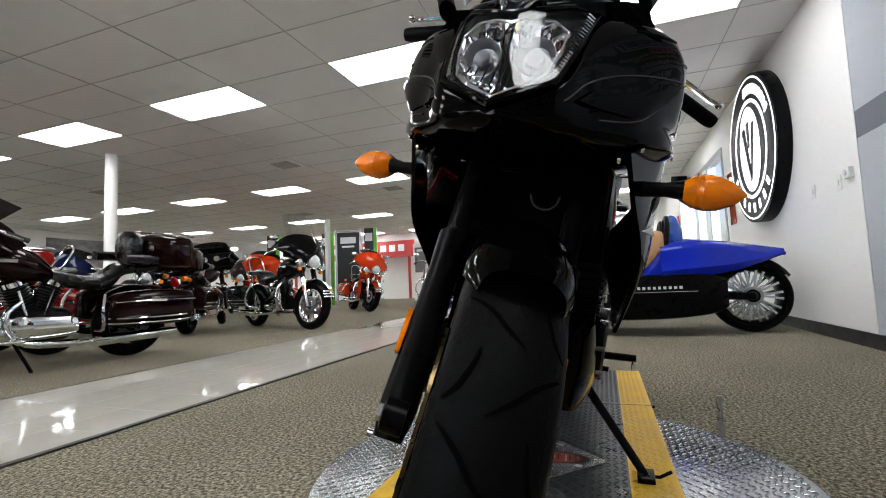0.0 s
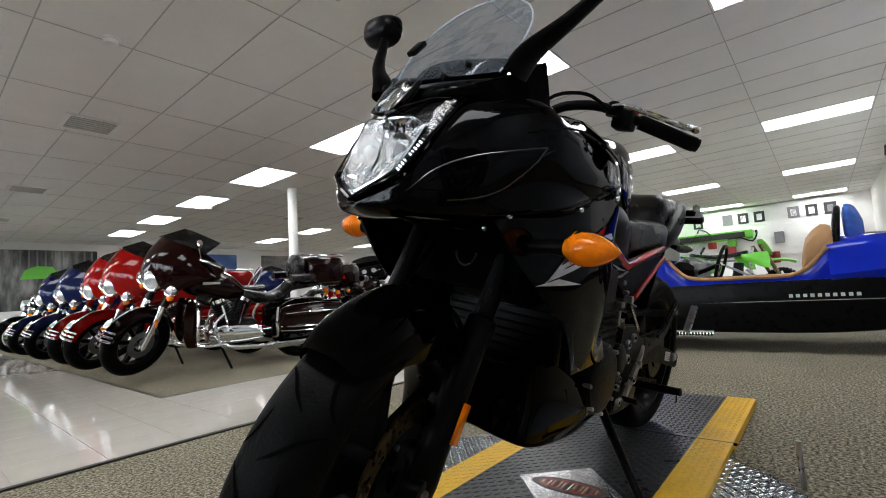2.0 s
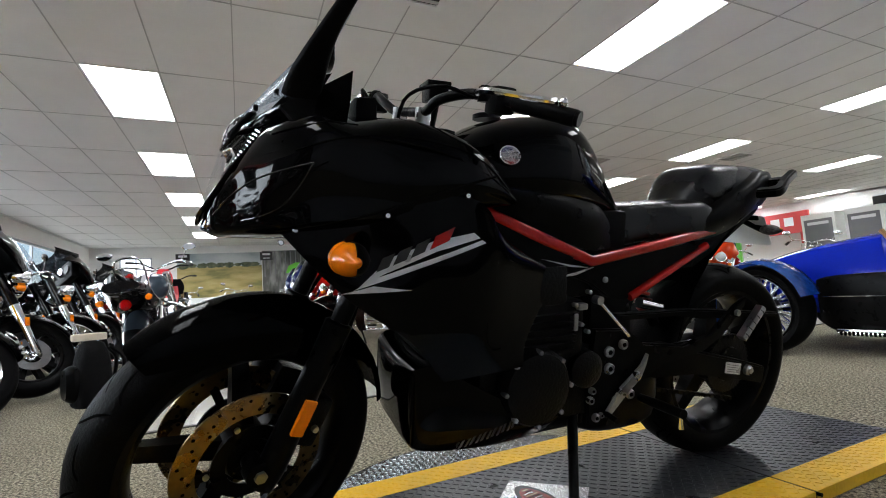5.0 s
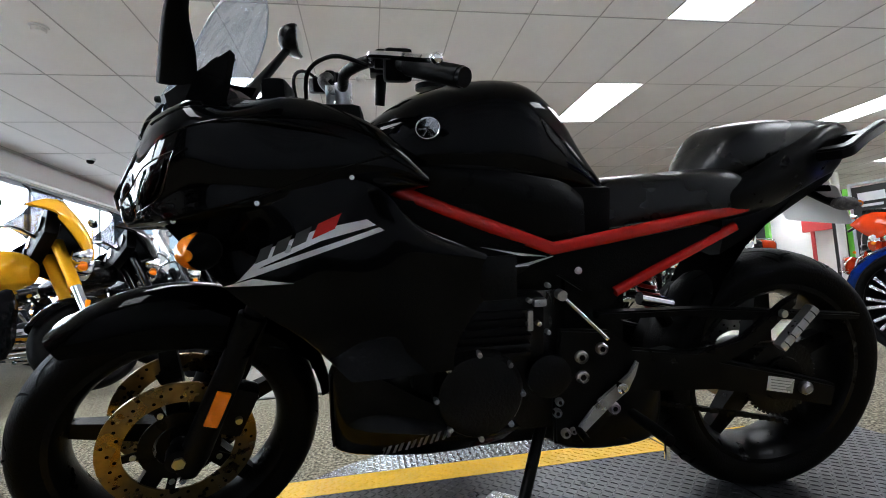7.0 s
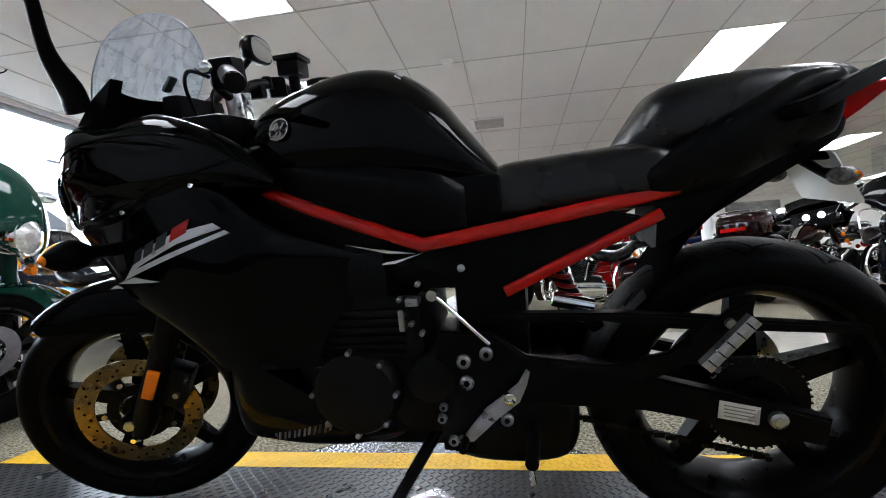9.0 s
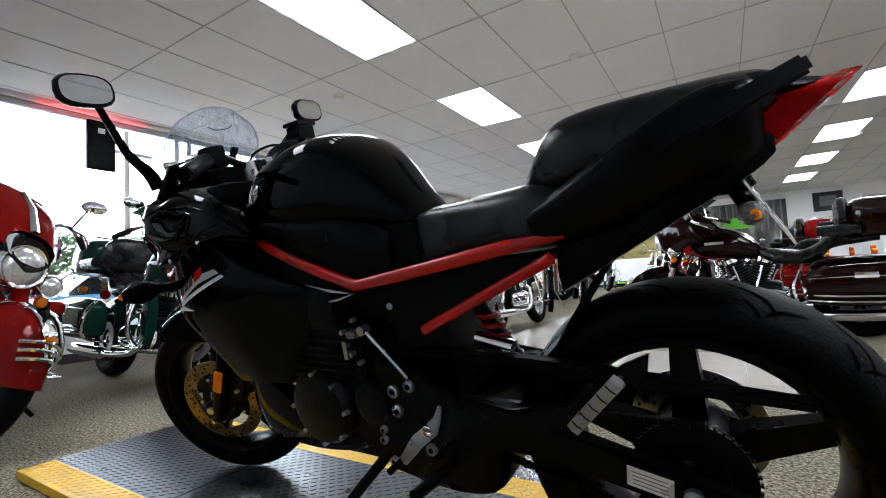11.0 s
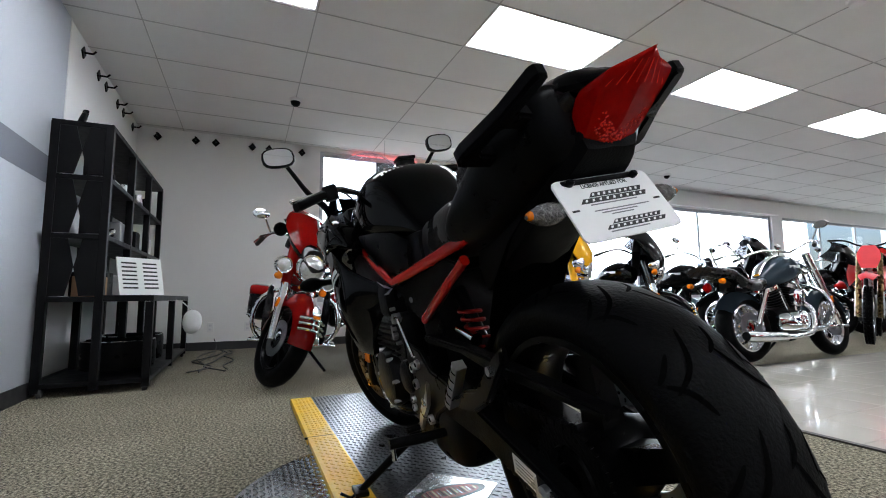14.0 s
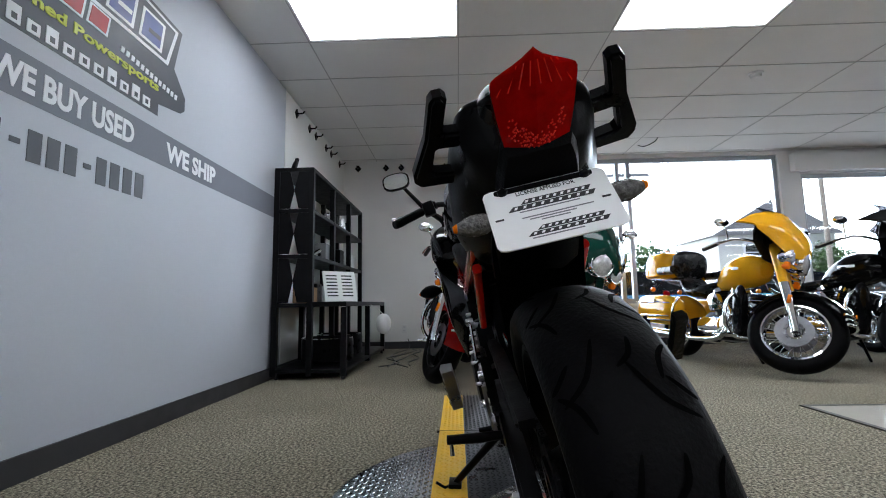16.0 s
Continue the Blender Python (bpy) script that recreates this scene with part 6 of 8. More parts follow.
        part("floorboard", boxes(((ex + .12, min(s * .20, s * .33), .28), (ex + .42, max(s * .20, s * .33), .30)), bev=.008), M_CHROME, t)
        part("crash_bar", bar(curve([(wb - .42, s * .08, .72), (wb - .44, s * .28, .62), (wb - .43, s * .33, .42), (wb - .45, s * .24, .28), (wb - .46, s * .06, .26)], 4), .016, 10), M_CHROME, t, "chrome engine guard")
        if bags:
            part("lower_fairing", skin([oval(x, s * .22, .50, .03, h, .7, 12) for x, h in ((wb - .45, .15), (wb - .42, .22), (wb - .36, .22), (wb - .33, .14))], 2, 1), low_m or trim, t)
            rings = [oval(x, s * bag_y, z + bag_z, w, h, .55, 14) for x, z, w, h in ((-.40, .50, .05, .10), (-.37, .49, .085, .15), (-.1, .49, .10, .165), (.18, .48, .10, .16), (.30, .47, .08, .13), (.33, .46, .05, .09))]
            sb = part("saddlebag", skin(rings, 3, 1), trim, t, "glossy painted hard saddlebag")
            part("lid_seam", bar([(-.40, s * (bag_y + .103), .565 + bag_z), (.0, s * (bag_y + .108), .57 + bag_z), (.30, s * (bag_y + .09), .555 + bag_z)], .004, 6), M_CHROME, sb)
            if lid:
                part("bag_lid", skin([oval(x, s * bag_y, .60 + bag_z, w, h, .55, 14) for x, w, h in ((-.405, .055, .03), (-.37, .09, .055), (-.1, .106, .062), (.18, .106, .06), (.305, .085, .045), (.335, .05, .025))], 3, 1), lid, sb, "glossy painted bag lid")
            part("latch", boxes(((-.12, min(s * (bag_y + .098), s * (bag_y + .112)), .555 + bag_z), (.02, max(s * (bag_y + .098), s * (bag_y + .112)), .60 + bag_z)), bev=.004), M_CHROME, sb)
            for z in (.37, .415):
                part("bag_rail", bar(curve([(-.38, s * (bag_y + .06), z + bag_z), (-.2, s * (bag_y + .115), z + bag_z), (.15, s * (bag_y + .115), z + bag_z), (.33, s * (bag_y + .05), z + bag_z)], 4), .009, 8), M_CHROME, sb)
            part("saddlebag_guard", bar(curve([(.36, s * .18, .30), (.38, s * .36, .34), (.40, s * .38, .50), (.36, s * .30, .62)], 4), .013, 8), M_CHROME, t)
        else:
            part("shock", bar([(.02, s * .13, .34), (.22, s * .14, .66)], [.03, .026], 10), M_CHROME, t)
            part("fender_strut", slab([(.30, .66), (-.12, .72), (-.14, .69), (.28, .60)], s * .105, s * .118, bev=.004), M_CHROME, t)
        part("rear_indicator", disc([(-.02, .02), (.015, .028), (.025, .02)], 12, "x", (-.40, s * .17, .74)), M_AMBER, t)
    if trunk:
        rings = [[(-.22 + .24 * math.copysign(abs(math.cos(a)) ** .5, math.cos(a)) * k, .29 * math.copysign(abs(math.sin(a)) ** .5, math.sin(a)) * k, z) for a in [2 * math.pi * j / 16 for j in range(16)]] for z, k in ((.86, .85), (.88, 1), (1.02, 1.02), (1.10, .98), (1.15, .85), (1.165, .5))]
        tp = part("tour_pack", skin(rings, 2, 1), trim, t, "painted top box")
        part("trunk_rail", bar(curve([(-.42, -.22, 1.17), (-.44, 0, 1.19), (-.42, .22, 1.17), (-.10, .22, 1.18), (-.10, -.22, 1.18)], 4), .009, 8), M_CHROME, tp)
        part("trunk_lamp", boxes(((-.475, -.16, .93), (-.455, .16, .98)), bev=.006), M_REDLENS, tp)
        part("backrest", skin([oval(.06 + dx, 0, 1.02, w, h, .7, 14) for dx, w, h in ((-.05, .16, .12), (-.03, .20, .16), (.02, .20, .16), (.05, .15, .11))], 2, 1), M_VINYL, t, "padded black vinyl backrest")
        for s in (1, -1):
            part("arm_rest", skin([oval(x, s * .27, .93, .06, .045, .8, 10) for x in (-.05, -.02, .18, .22)], 2, 1), M_VINYL, t)
    else:
        part("sissy_bar", bar(curve([(.08, -.11, .70), (-.10, -.11, 1.05), (-.12, 0, 1.12), (-.10, .11, 1.05), (.08, .11, .70)], 4), .009, 8), M_CHROME, t)
    part("tail_light", disc([(-.03, .03), (.0, .045), (.01, .04)], 14, "x", (-.385, 0, .70)), M_REDLENS, t)
    low = t.matrix_basis.inverted()
    ft = low @ Vector(((t.matrix_basis @ Vector((wb * .52, .30, 0))).x, (t.matrix_basis @ Vector((wb * .52, .30, 0))).y, .006))
    part("side_stand", bar([(wb * .56, .10, .25), tuple(ft)], .013, 8), M_SATIN, t)
    if tag:
        part("price_tag", boxes(((wb - .43, .29, .90), (wb - .425, .41, 1.06))), M_WHITE, t, "white hanging price tag", smooth=False)
    return t


def dirt_bike(label, body, front, rear, lift=0.0, frame_m=None):
    f, r = Vector((*front, lift)), Vector((*rear, lift))
    d = f - r
    wb = d.length
    t = thing("dirt_bike", label, "motorcycle", "motorcycles on display", m=Matrix.Translation(r) @ Matrix.Rotation(math.atan2(d.y, d.x), 4, "Z") @ Matrix.Rotation(radians(-3), 4, "X"))
    for name, c, rr, w in (("front_wheel", (wb, 0, .35), .35, .045), ("rear_wheel", (0, 0, .335), .335, .06)):
        wh = simple_wheel(t, name, c, rr - .012, w, "wire", .12)
        bm = bmesh.new()
        for k in range(36):
            for y in (-.6, 0, .6):
                box(bm, (rr - .022, w * y - .011, -.011), (rr, w * y + .011, .011), 0, Matrix.Translation(c) @ Matrix.Rotation(2 * math.pi * (k + (.5 if y else 0)) / 36, 4, "Y"))
        tagged(part("knobs", bm, M_RUBBER, wh, smooth=False), kind="stuff")
    for s in (1, -1):
        part("fork_leg", bar([(wb + .01, s * .10, .33), (wb - .12, s * .10, .60), (wb - .36, s * .10, 1.12)], [.03, .032, .027], 12), M_GOLD, t, "gold anodised fork")
        part("fork_guard", slab([(wb + .035, .32), (wb - .10, .62), (wb - .07, .64), (wb + .06, .36)], s * .125, s * .135, bev=.004), M_WHT, t)
        part("shroud", shell([[(x, y, z0), (x, y + .02, (z0 + z1) / 2), (x, y, z1)] for x, y, z0, z1 in ((wb - .30, .20, .98, .70), (wb - .42, .19, .98, .72), (wb - .56, .15, .97, .80), (wb - .70, .10, .96, .88))], s, .006), body, t, "moulded radiator shroud")
        part("side_plate", slab([(.55, .82), (.10, .90), (.15, .72), (.42, .66)], s * .10, s * .115, bev=.005), body, t)
        hb = part("handlebar", bar(curve([(wb - .40, 0, 1.20), (wb - .42, s * .12, 1.24), (wb - .46, s * .24, 1.30), (wb - .56, s * .40, 1.32)], 4), .012, 10), M_SATIN, t)
        part("grip", bar([(wb - .53, s * .33, 1.315), (wb - .58, s * .42, 1.32)], .017, 10), M_DKRUB, hb)
        part("swingarm", slab([(.45, .42), (.45, .36), (-.04, .31), (-.04, .36)], s * .085, s * .11, bev=.005), M_STEEL, t)
    part("front_fender", skin([[(x, w * v, z - .03 * abs(v) ** 2) for v in (-1, -.5, 0, .5, 1)] + [(x, w * v, z - .008 - .03 * abs(v) ** 2) for v in (1, .5, 0, -.5, -1)] for x, z, w in ((wb + .30, .80, .05), (wb + .2, .84, .08), (wb, .87, .09), (wb - .2, .86, .10), (wb - .35, .84, .07))], 3, 1), body, t, "high front mudguard")
    part("number_plate", skin([[(x, w * v, z) for v in (-1, -.6, 0, .6, 1)] + [(x - .012, w * v, z) for v in (1, .6, 0, -.6, -1)] for x, z, w in ((wb - .14, .93, .07), (wb - .20, 1.05, .11), (wb - .25, 1.15, .10), (wb - .28, 1.22, .06))], 3, 1), body, t, "front number board")
    part("rear_fender", skin([[(x, w * v, z - .02 * abs(v) ** 2) for v in (-1, -.5, 0, .5, 1)] + [(x, w * v, z - .008 - .02 * abs(v) ** 2) for v in (1, .5, 0, -.5, -1)] for x, z, w in ((.45, .90, .09), (.2, .95, .09), (-.1, 1.0, .08), (-.32, 1.03, .05))], 3, 1), body, t)
    part("seat", skin([oval(x, 0, z, w, .04, .7, 12) for x, z, w in ((wb - .55, 1.0, .06), (wb - .75, .97, .085), (.35, .95, .09), (.05, .99, .08), (0, 1.0, .05))], 3, 1), M_VINYL, t)
    part("engine", skin([oval(x, 0, z, w, h, .7, 12) for x, z, w, h in ((.42, .40, .08, .08), (.5, .43, .12, .14), (.8, .46, .12, .15), (.9, .46, .07, .1))], 3, 1), M_STEEL, t)
    part("cylinder", bar([(.74, 0, .55), (.80, 0, .82)], [.085, .08], 14), M_GUN, t)
    part("frame", bar(curve([(wb - .42, 0, 1.08), (wb - .5, 0, .8), (wb - .52, 0, .42), (.75, 0, .29), (.45, 0, .33)], 4), .024, 10), frame_m or M_STEEL, t)
    part("exhaust", bar(curve([(.88, -.06, .7), (1.0, -.10, .55), (.8, -.14, .62), (.5, -.13, .78)], 4), .022, 10), M_STEEL, t)
    part("muffler", bar([(.42, -.14, .80), (-.02, -.15, .90)], [.045, .05], 12), M_STEEL, t)
    part("stand", bar([(.5, .10, .35), (.42, .30, .006 - lift)], .012, 8), M_STEEL, t)
    return t


# row along the aisle, noses to the aisle, bars turned to the stand side
cruiser("dark maroon touring motorcycle with batwing fairing and top box", M_WINE, (.52, -4.42), (-1.02, -4.15), trunk=True, steer=33)
cruiser("candy red touring motorcycle with batwing fairing", M_CRED, (.58, -5.50), (-.96, -5.22), steer=33)
cruiser("red touring motorcycle with a chrome-tipped mudguard", M_CRED, (.55, -6.50), (-.98, -6.24), trunk=True, steer=32)
cruiser("navy blue touring motorcycle with batwing fairing", M_NAVY, (.58, -7.85), (-.96, -7.58), trunk=True, steer=32)
cruiser("navy and silver touring motorcycle", M_NAVY, (.57, -9.45), (-.97, -9.20), trim=M_SILV, steer=30)
cruiser("black cruiser with clear windscreen", M_BLK2, (.58, -10.9), (-.97, -10.7), face="screen", wheel="wire")
cruiser("black cruiser with wire wheels", M_BLK2, (.5, -11.8), (-1.1, -11.7), face="none", bags=False, wheel="wire")
# behind them
cruiser("maroon touring trike with top box", M_WINE, (-4.15, -6.25), (-2.72, -5.35), trunk=True, lean=-2)
cruiser("black touring trike with chrome forks and windscreen", M_BLK2, (-3.22, -3.62), (-3.85, -5.15), face="batwing", screen="tall", wheel="alloy", lean=-2, tag=True)
cruiser("bright red cruiser with windscreen", M_ORANGE, (-6.75, -4.65), (-7.9, -5.8), face="batwing", bags=True)
cruiser("red-orange touring motorcycle with tail trunk", M_ORANGE, (-5.3, -6.6), (-6.8, -7.2), trunk=True)
cruiser("black naked street motorcycle with cast wheels", M_BLK2, (-8.2, -3.9), (-9.6, -4.5), face="none", bags=False, wheel="cast")
cruiser("red cruiser near the dealer banner", M_CRED, (-8.9, -6.0), (-10.3, -6.5), face="none", bags=False)
cruiser("black cruiser far back in the showroom", M_BLK2, (-4.4, -8.6), (-5.9, -9.0), trunk=True)
cruiser("maroon tourer far back in the showroom", M_WINE, (-7.2, -8.9), (-8.7, -9.3), face="batwing")
cruiser("dark motorcycle by the back aisle", M_NAVY, (-2.6, -8.4), (-4.1, -8.4), face="batwing")
cruiser("black tourer by the back aisle", M_BLK2, (-2.6, -10.2), (-4.1, -10.2), trunk=True)
cruiser("silver cruiser by the far wall", M_SILV, (-3.0, -12.6), (-4.5, -12.6), face="none", bags=False)
# along the windows
cruiser("red and black touring motorcycle with valanced mudguard", M_CRED, (2.82, .33), (4.20, .16), face="shield", bag_y=.37, bag_z=.07, valance=True, wheel="cast", steer=30, tag=False, screen="short", trim=M_BLK2, low_m=M_BLK2, lid=M_CRED)
cruiser("dark green touring motorcycle by the window", M_GREEN, (2.95, -.78), (4.45, -.86), trunk=True, steer=24, tag=False)
cruiser("bright yellow and black touring motorcycle with top box", M_YEL, (2.98, -2.46), (4.52, -2.30), trunk=True, steer=42, wheel="wire", fender_m=M_BLK2, low_m=M_BLK2)
cruiser("black touring motorcycle with hard bags by the window", M_BLK2, (2.98, -3.52), (4.55, -3.30), trim=M_BLK2, steer=40)
cruiser("black cruiser with clear windscreen by the window", M_BLK2, (3.0, -4.62), (4.55, -4.45), face="screen", wheel="wire", steer=40)
cruiser("silver and black cruiser by the window", M_BLK2, (3.05, -5.65), (4.6, -5.5), trim=M_SILV, steer=40)
cruiser("maroon cruiser by the window", M_WINE, (3.05, -6.75), (4.6, -6.65), face="none", bags=False, wheel="wire", steer=40)
cruiser("black tourer by the far window", M_BLK2, (3.1, -7.85), (4.6, -7.8), face="batwing", steer=40)
cruiser("red tourer by the far window", M_CRED, (3.1, -9.0), (4.6, -8.95), steer=40)
cruiser("black cruiser by the far window", M_BLK2, (3.1, -10.2), (4.6, -10.2), face="none", bags=False, steer=40)
cruiser("orange cruiser by the far window", M_ORANGE, (3.1, -11.4), (4.6, -11.4), face="screen", bags=False, steer=40)
cruiser("dark slate blue classic motorcycle with wire wheels", M_SLATE, (2.16, -5.02), (2.20, -3.76), face="none", bags=False, wheel="wire", steer=4, tag=False)
dirt_bike("bright red motocross bike with gold fork", M_DIRT, (2.42, -6.35), (2.95, -7.75), .02)
dirt_bike("lime green motocross bike", M_LIME, (-7.9, .10), (-7.0, -1.1))
dirt_bike("black enduro bike with knobbly tyres", M_BLK2, (2.5, -8.6), (3.0, -9.9))
cruiser("small black roadster by the mural", M_BLK2, (1.6, -13.6), (1.9, -15.0), face="none", bags=False, wheel="wire", tag=False)
cruiser("black roadster beside the mural", M_BLK2, (2.9, -13.2), (3.3, -14.6), face="none", bags=False, wheel="cast")
cruiser("dark roadster below the forest mural", M_BLK2, (-.4, -13.4), (-.6, -14.9), face="none", bags=False)
cruiser("grey roadster below the forest mural", M_SILV, (-1.8, -13.6), (-2.0, -15.0), face="screen", bags=False)

# lettering on the sign wall (reads from the room, so x runs to the reader's right along +x)
def on_wall(x, z, y=YL - .0135):
    return Matrix.Translation((x, y, z)) @ Matrix.Rotation(radians(90), 4, "X")


M_LETW = mat("white_lettering", (.75, .76, .78), .5, var=.05)
M_LETD = mat("charcoal_lettering", (.05, .055, .065), .5, var=.1)
words("lettering", "WE BUY USED", .15, M_LETW, on_wall(.70, 1.476), panel, width=.73, bold=.005)
words("lettering", "WE SHIP", .15, M_LETW, on_wall(1.69, 1.476), panel, width=.53, bold=.005)
words("lettering", "WE SELL", .15, M_LETW, on_wall(-.40, 1.476), panel, width=.47, bold=.005)
for k in range(12):
    x = .535 + k * .084
    if k in (3, 7):
        part("number_dash", boxes(((x + .012, YL - .0145, 1.262), (x + .055, YL - .011, 1.284))), M_LETD, panel, smooth=False)
    else:
        part("number_bar", boxes(((x, YL - .0145, 1.208), (x + .06, YL - .011, 1.335))), M_LETD, panel, smooth=False)
# layered dealer logo above the band, drawn as plain shapes
logo = thing("wall_logo", "layered black, red, yellow and white dealer logo on wall", "wall sign")
M_LRED = mat("logo_red", (.50, .05, .05), .5, var=.1)
M_LYEL = mat("logo_yellow", (.55, .58, .06), .5, var=.1)
M_LBLU = mat("logo_blue", (.08, .10, .28), .5, var=.1)


def wall_plate(name, pts, d0, d1, m):
    return part(name, slab(pts, YL - .012 - d1, YL - .012 - d0), m, logo, smooth=False)


wall_plate("backing", [(-1.0, 1.70), (1.60, 1.70), (1.60, 1.77), (1.80, 1.80), (1.84, 1.83), (1.84, 1.91), (1.76, 2.0), (1.72, 2.04), (1.78, 2.30), (-1.0, 2.55)], 0, .002, M_LETD)
wall_plate("white_outline", [(-.95, 2.08), (1.66, 2.03), (1.74, 2.28), (-.9, 2.52)], .002, .004, M_LETW)
wall_plate("blue_field", [(-.93, 2.10), (1.64, 2.05), (1.71, 2.265), (-.88, 2.50)], .004, .005, M_LETD)
for k in range(11):
    x, h = -.84 + k * .225, .215 - k * .004
    z = 2.115 - k * .0045
    wall_plate("block_letter", [(x, z), (x + .185, z - .003), (x + .185 + h * .14, z + h), (x + h * .14, z + h + .004)], .005, .007, M_LETW)
    wall_plate("letter_core", [(x + .018, z + .016), (x + .167, z + .013), (x + .165 + h * .12, z + h - .016), (x + .02 + h * .12, z + h - .012)], .007, .008, M_LBLU)
    wall_plate("letter_gap", [(x + .07, z + .06), (x + .165, z + .06), (x + .17, z + .085), (x + .075, z + .085)], .008, .009, M_LETW if k % 2 else M_LETD)
for k in range(6):
    x = .36 + k * .145
    wall_plate("red_letter", [(x, 1.93), (x + .125, 1.925), (x + .14, 2.03), (x + .015, 2.035)], .003, .006, M_LETW)
    wall_plate("red_core", [(x + .012, 1.94), (x + .113, 1.936), (x + .126, 2.02), (x + .027, 2.024)], .006, .008, M_LRED)
words("yellow_words", "and Pre-Owned Powersports", .068, M_LYEL, on_wall(.29, 1.838, YL - .0165), logo, width=1.30, bold=.002)
for k in range(24):
    x = -.40 + k * .0815
    h = (.052, .052, .075, .052, .075, .052)[k % 6]
    wall_plate("white_bar", [(x, 1.715), (x + .056, 1.715), (x + .056, 1.715 + h), (x, 1.715 + h)], .002, .005, M_LETW)
    wall_plate("bar_gap", [(x + .018, 1.728), (x + .040, 1.728), (x + .040, 1.753), (x + .018, 1.753)], .005, .006, M_LETD)
for k in range(13):
    x = 1.30 + k * .036
    wall_plate("small_bar", [(x, 1.91 - k * .004), (x + .022, 1.91 - k * .004), (x + .027, 1.94 - k * .004), (x + .005, 1.94 - k * .004)], .002, .005, M_LETW)

# round illuminated emblem on the white wall
emb = thing("round_wall_sign", "large round black and white illuminated shop sign", "wall sign")
EX, EZ, ER = -3.62, 1.88, .80
part("drum", disc([(-.12, ER), (0, ER)], 72, "y", (EX, YL, EZ)), M_SATIN, emb)
part("face", disc([(-.124, ER - .02), (-.12, ER - .02)], 72, "y", (EX, YL, EZ)), M_PRINT, emb)
M_GLOW = lamp_mat("sign_glow", (.97, .98, 1), 1.6)
for r0, r1 in ((ER - .05, ER - .035), (.50, .535)):
    part("white_ring", disc([(-.128, r0), (-.128, r1), (-.124, r1), (-.124, r0)], 72, "y", (EX, YL, EZ), True), M_GLOW, emb)
part("oval_field", slab([(EX + .33 * math.cos(a), EZ + .46 * math.sin(a)) for a in [k * math.pi / 24 for k in range(48)]], YL - .130, YL - .124), M_GLOW, emb, smooth=False)
for pts in ([(-.22, .26), (-.10, .26), (.02, -.22), (-.02, -.36)], [(.22, .26), (.14, .26), (.0, -.26), (.02, -.36)], [(-.05, .30), (.05, .30), (.03, .02), (-.03, .02)]):
    part("emblem_stroke", slab([(EX + x, EZ + z) for x, z in pts], YL - .134, YL - .130), M_PRINT, emb, smooth=False)
for k in range(18):
    a = radians(25 + k * 7.6) if k < 10 else radians(-155 + (k - 10) * 16)
    p = Matrix.Translation((EX + .64 * math.cos(a), YL - .126, EZ + .64 * math.sin(a))) @ Matrix.Rotation(-a + radians(90), 4, "Y")
    part("ring_letter", box(bmesh.new(), (-.028, -.003, -.05), (.028, .003, .05), .006, p), M_GLOW, emb, smooth=False)

for x, z, w, h in ((-2.52, 1.20, .035, .055), (-2.08, 1.19, .035, .055)):
    sw_ = tagged(obj("wall_switch", boxes(((x - w, YL - .008, z - h), (x + w, YL, z + h)), bev=.003), M_WHITE), "cream light switch plate on the wall", "switch")
    part("rocker", boxes(((x - .01, YL - .014, z - .02), (x + .01, YL - .008, z + .02)), bev=.002), M_WHITE, sw_)
th = tagged(obj("thermostat", boxes(((-1.94, YL - .035, 1.19), (-1.86, YL - .0, 1.27)), bev=.008), M_WHITE), "white thermostat box on the wall", "thermostat")
part("dial", disc([(0, .02), (.01, .018)], 16, "y", (-1.90, YL - .045, 1.23)), M_SILVER, th)

# glass shop front in the sign wall
sf = thing("window_shopfront", "aluminium glazed shop front with doors", "window", kind="structure")
for x in (-9.2, -8.25, -7.3, -6.3, -5.36):
    part("mullion", boxes(((x, YL - .02, .02), (x + .06, YL + .10, 2.35)), bev=.004), M_ALU, sf, smooth=False)
part("head_rail", boxes(((-9.14, YL - .02, 2.27), (-5.36, YL + .10, 2.35))), M_ALU, sf, smooth=False)
part("sill_rail", boxes(((-9.14, YL - .02, .02), (-5.36, YL + .10, .14))), M_ALU, sf, smooth=False)
for a, b in ((-9.14, -8.25), (-8.19, -7.3), (-7.24, -6.3), (-6.24, -5.36)):
    part("pane", boxes(((a, YL + .04, .14), (b, YL + .046, 2.27))), M_PANE, sf, smooth=False)
for x, c in ((-5.0, M_ORANGE), (-5.15, M_LETW), (-9.6, M_LRED)):
    pn = tagged(obj("wall_poster", boxes(((x - .12, YL - .012, 1.2), (x + .12, YL, 1.9))), c), "small coloured poster on the wall", "poster")

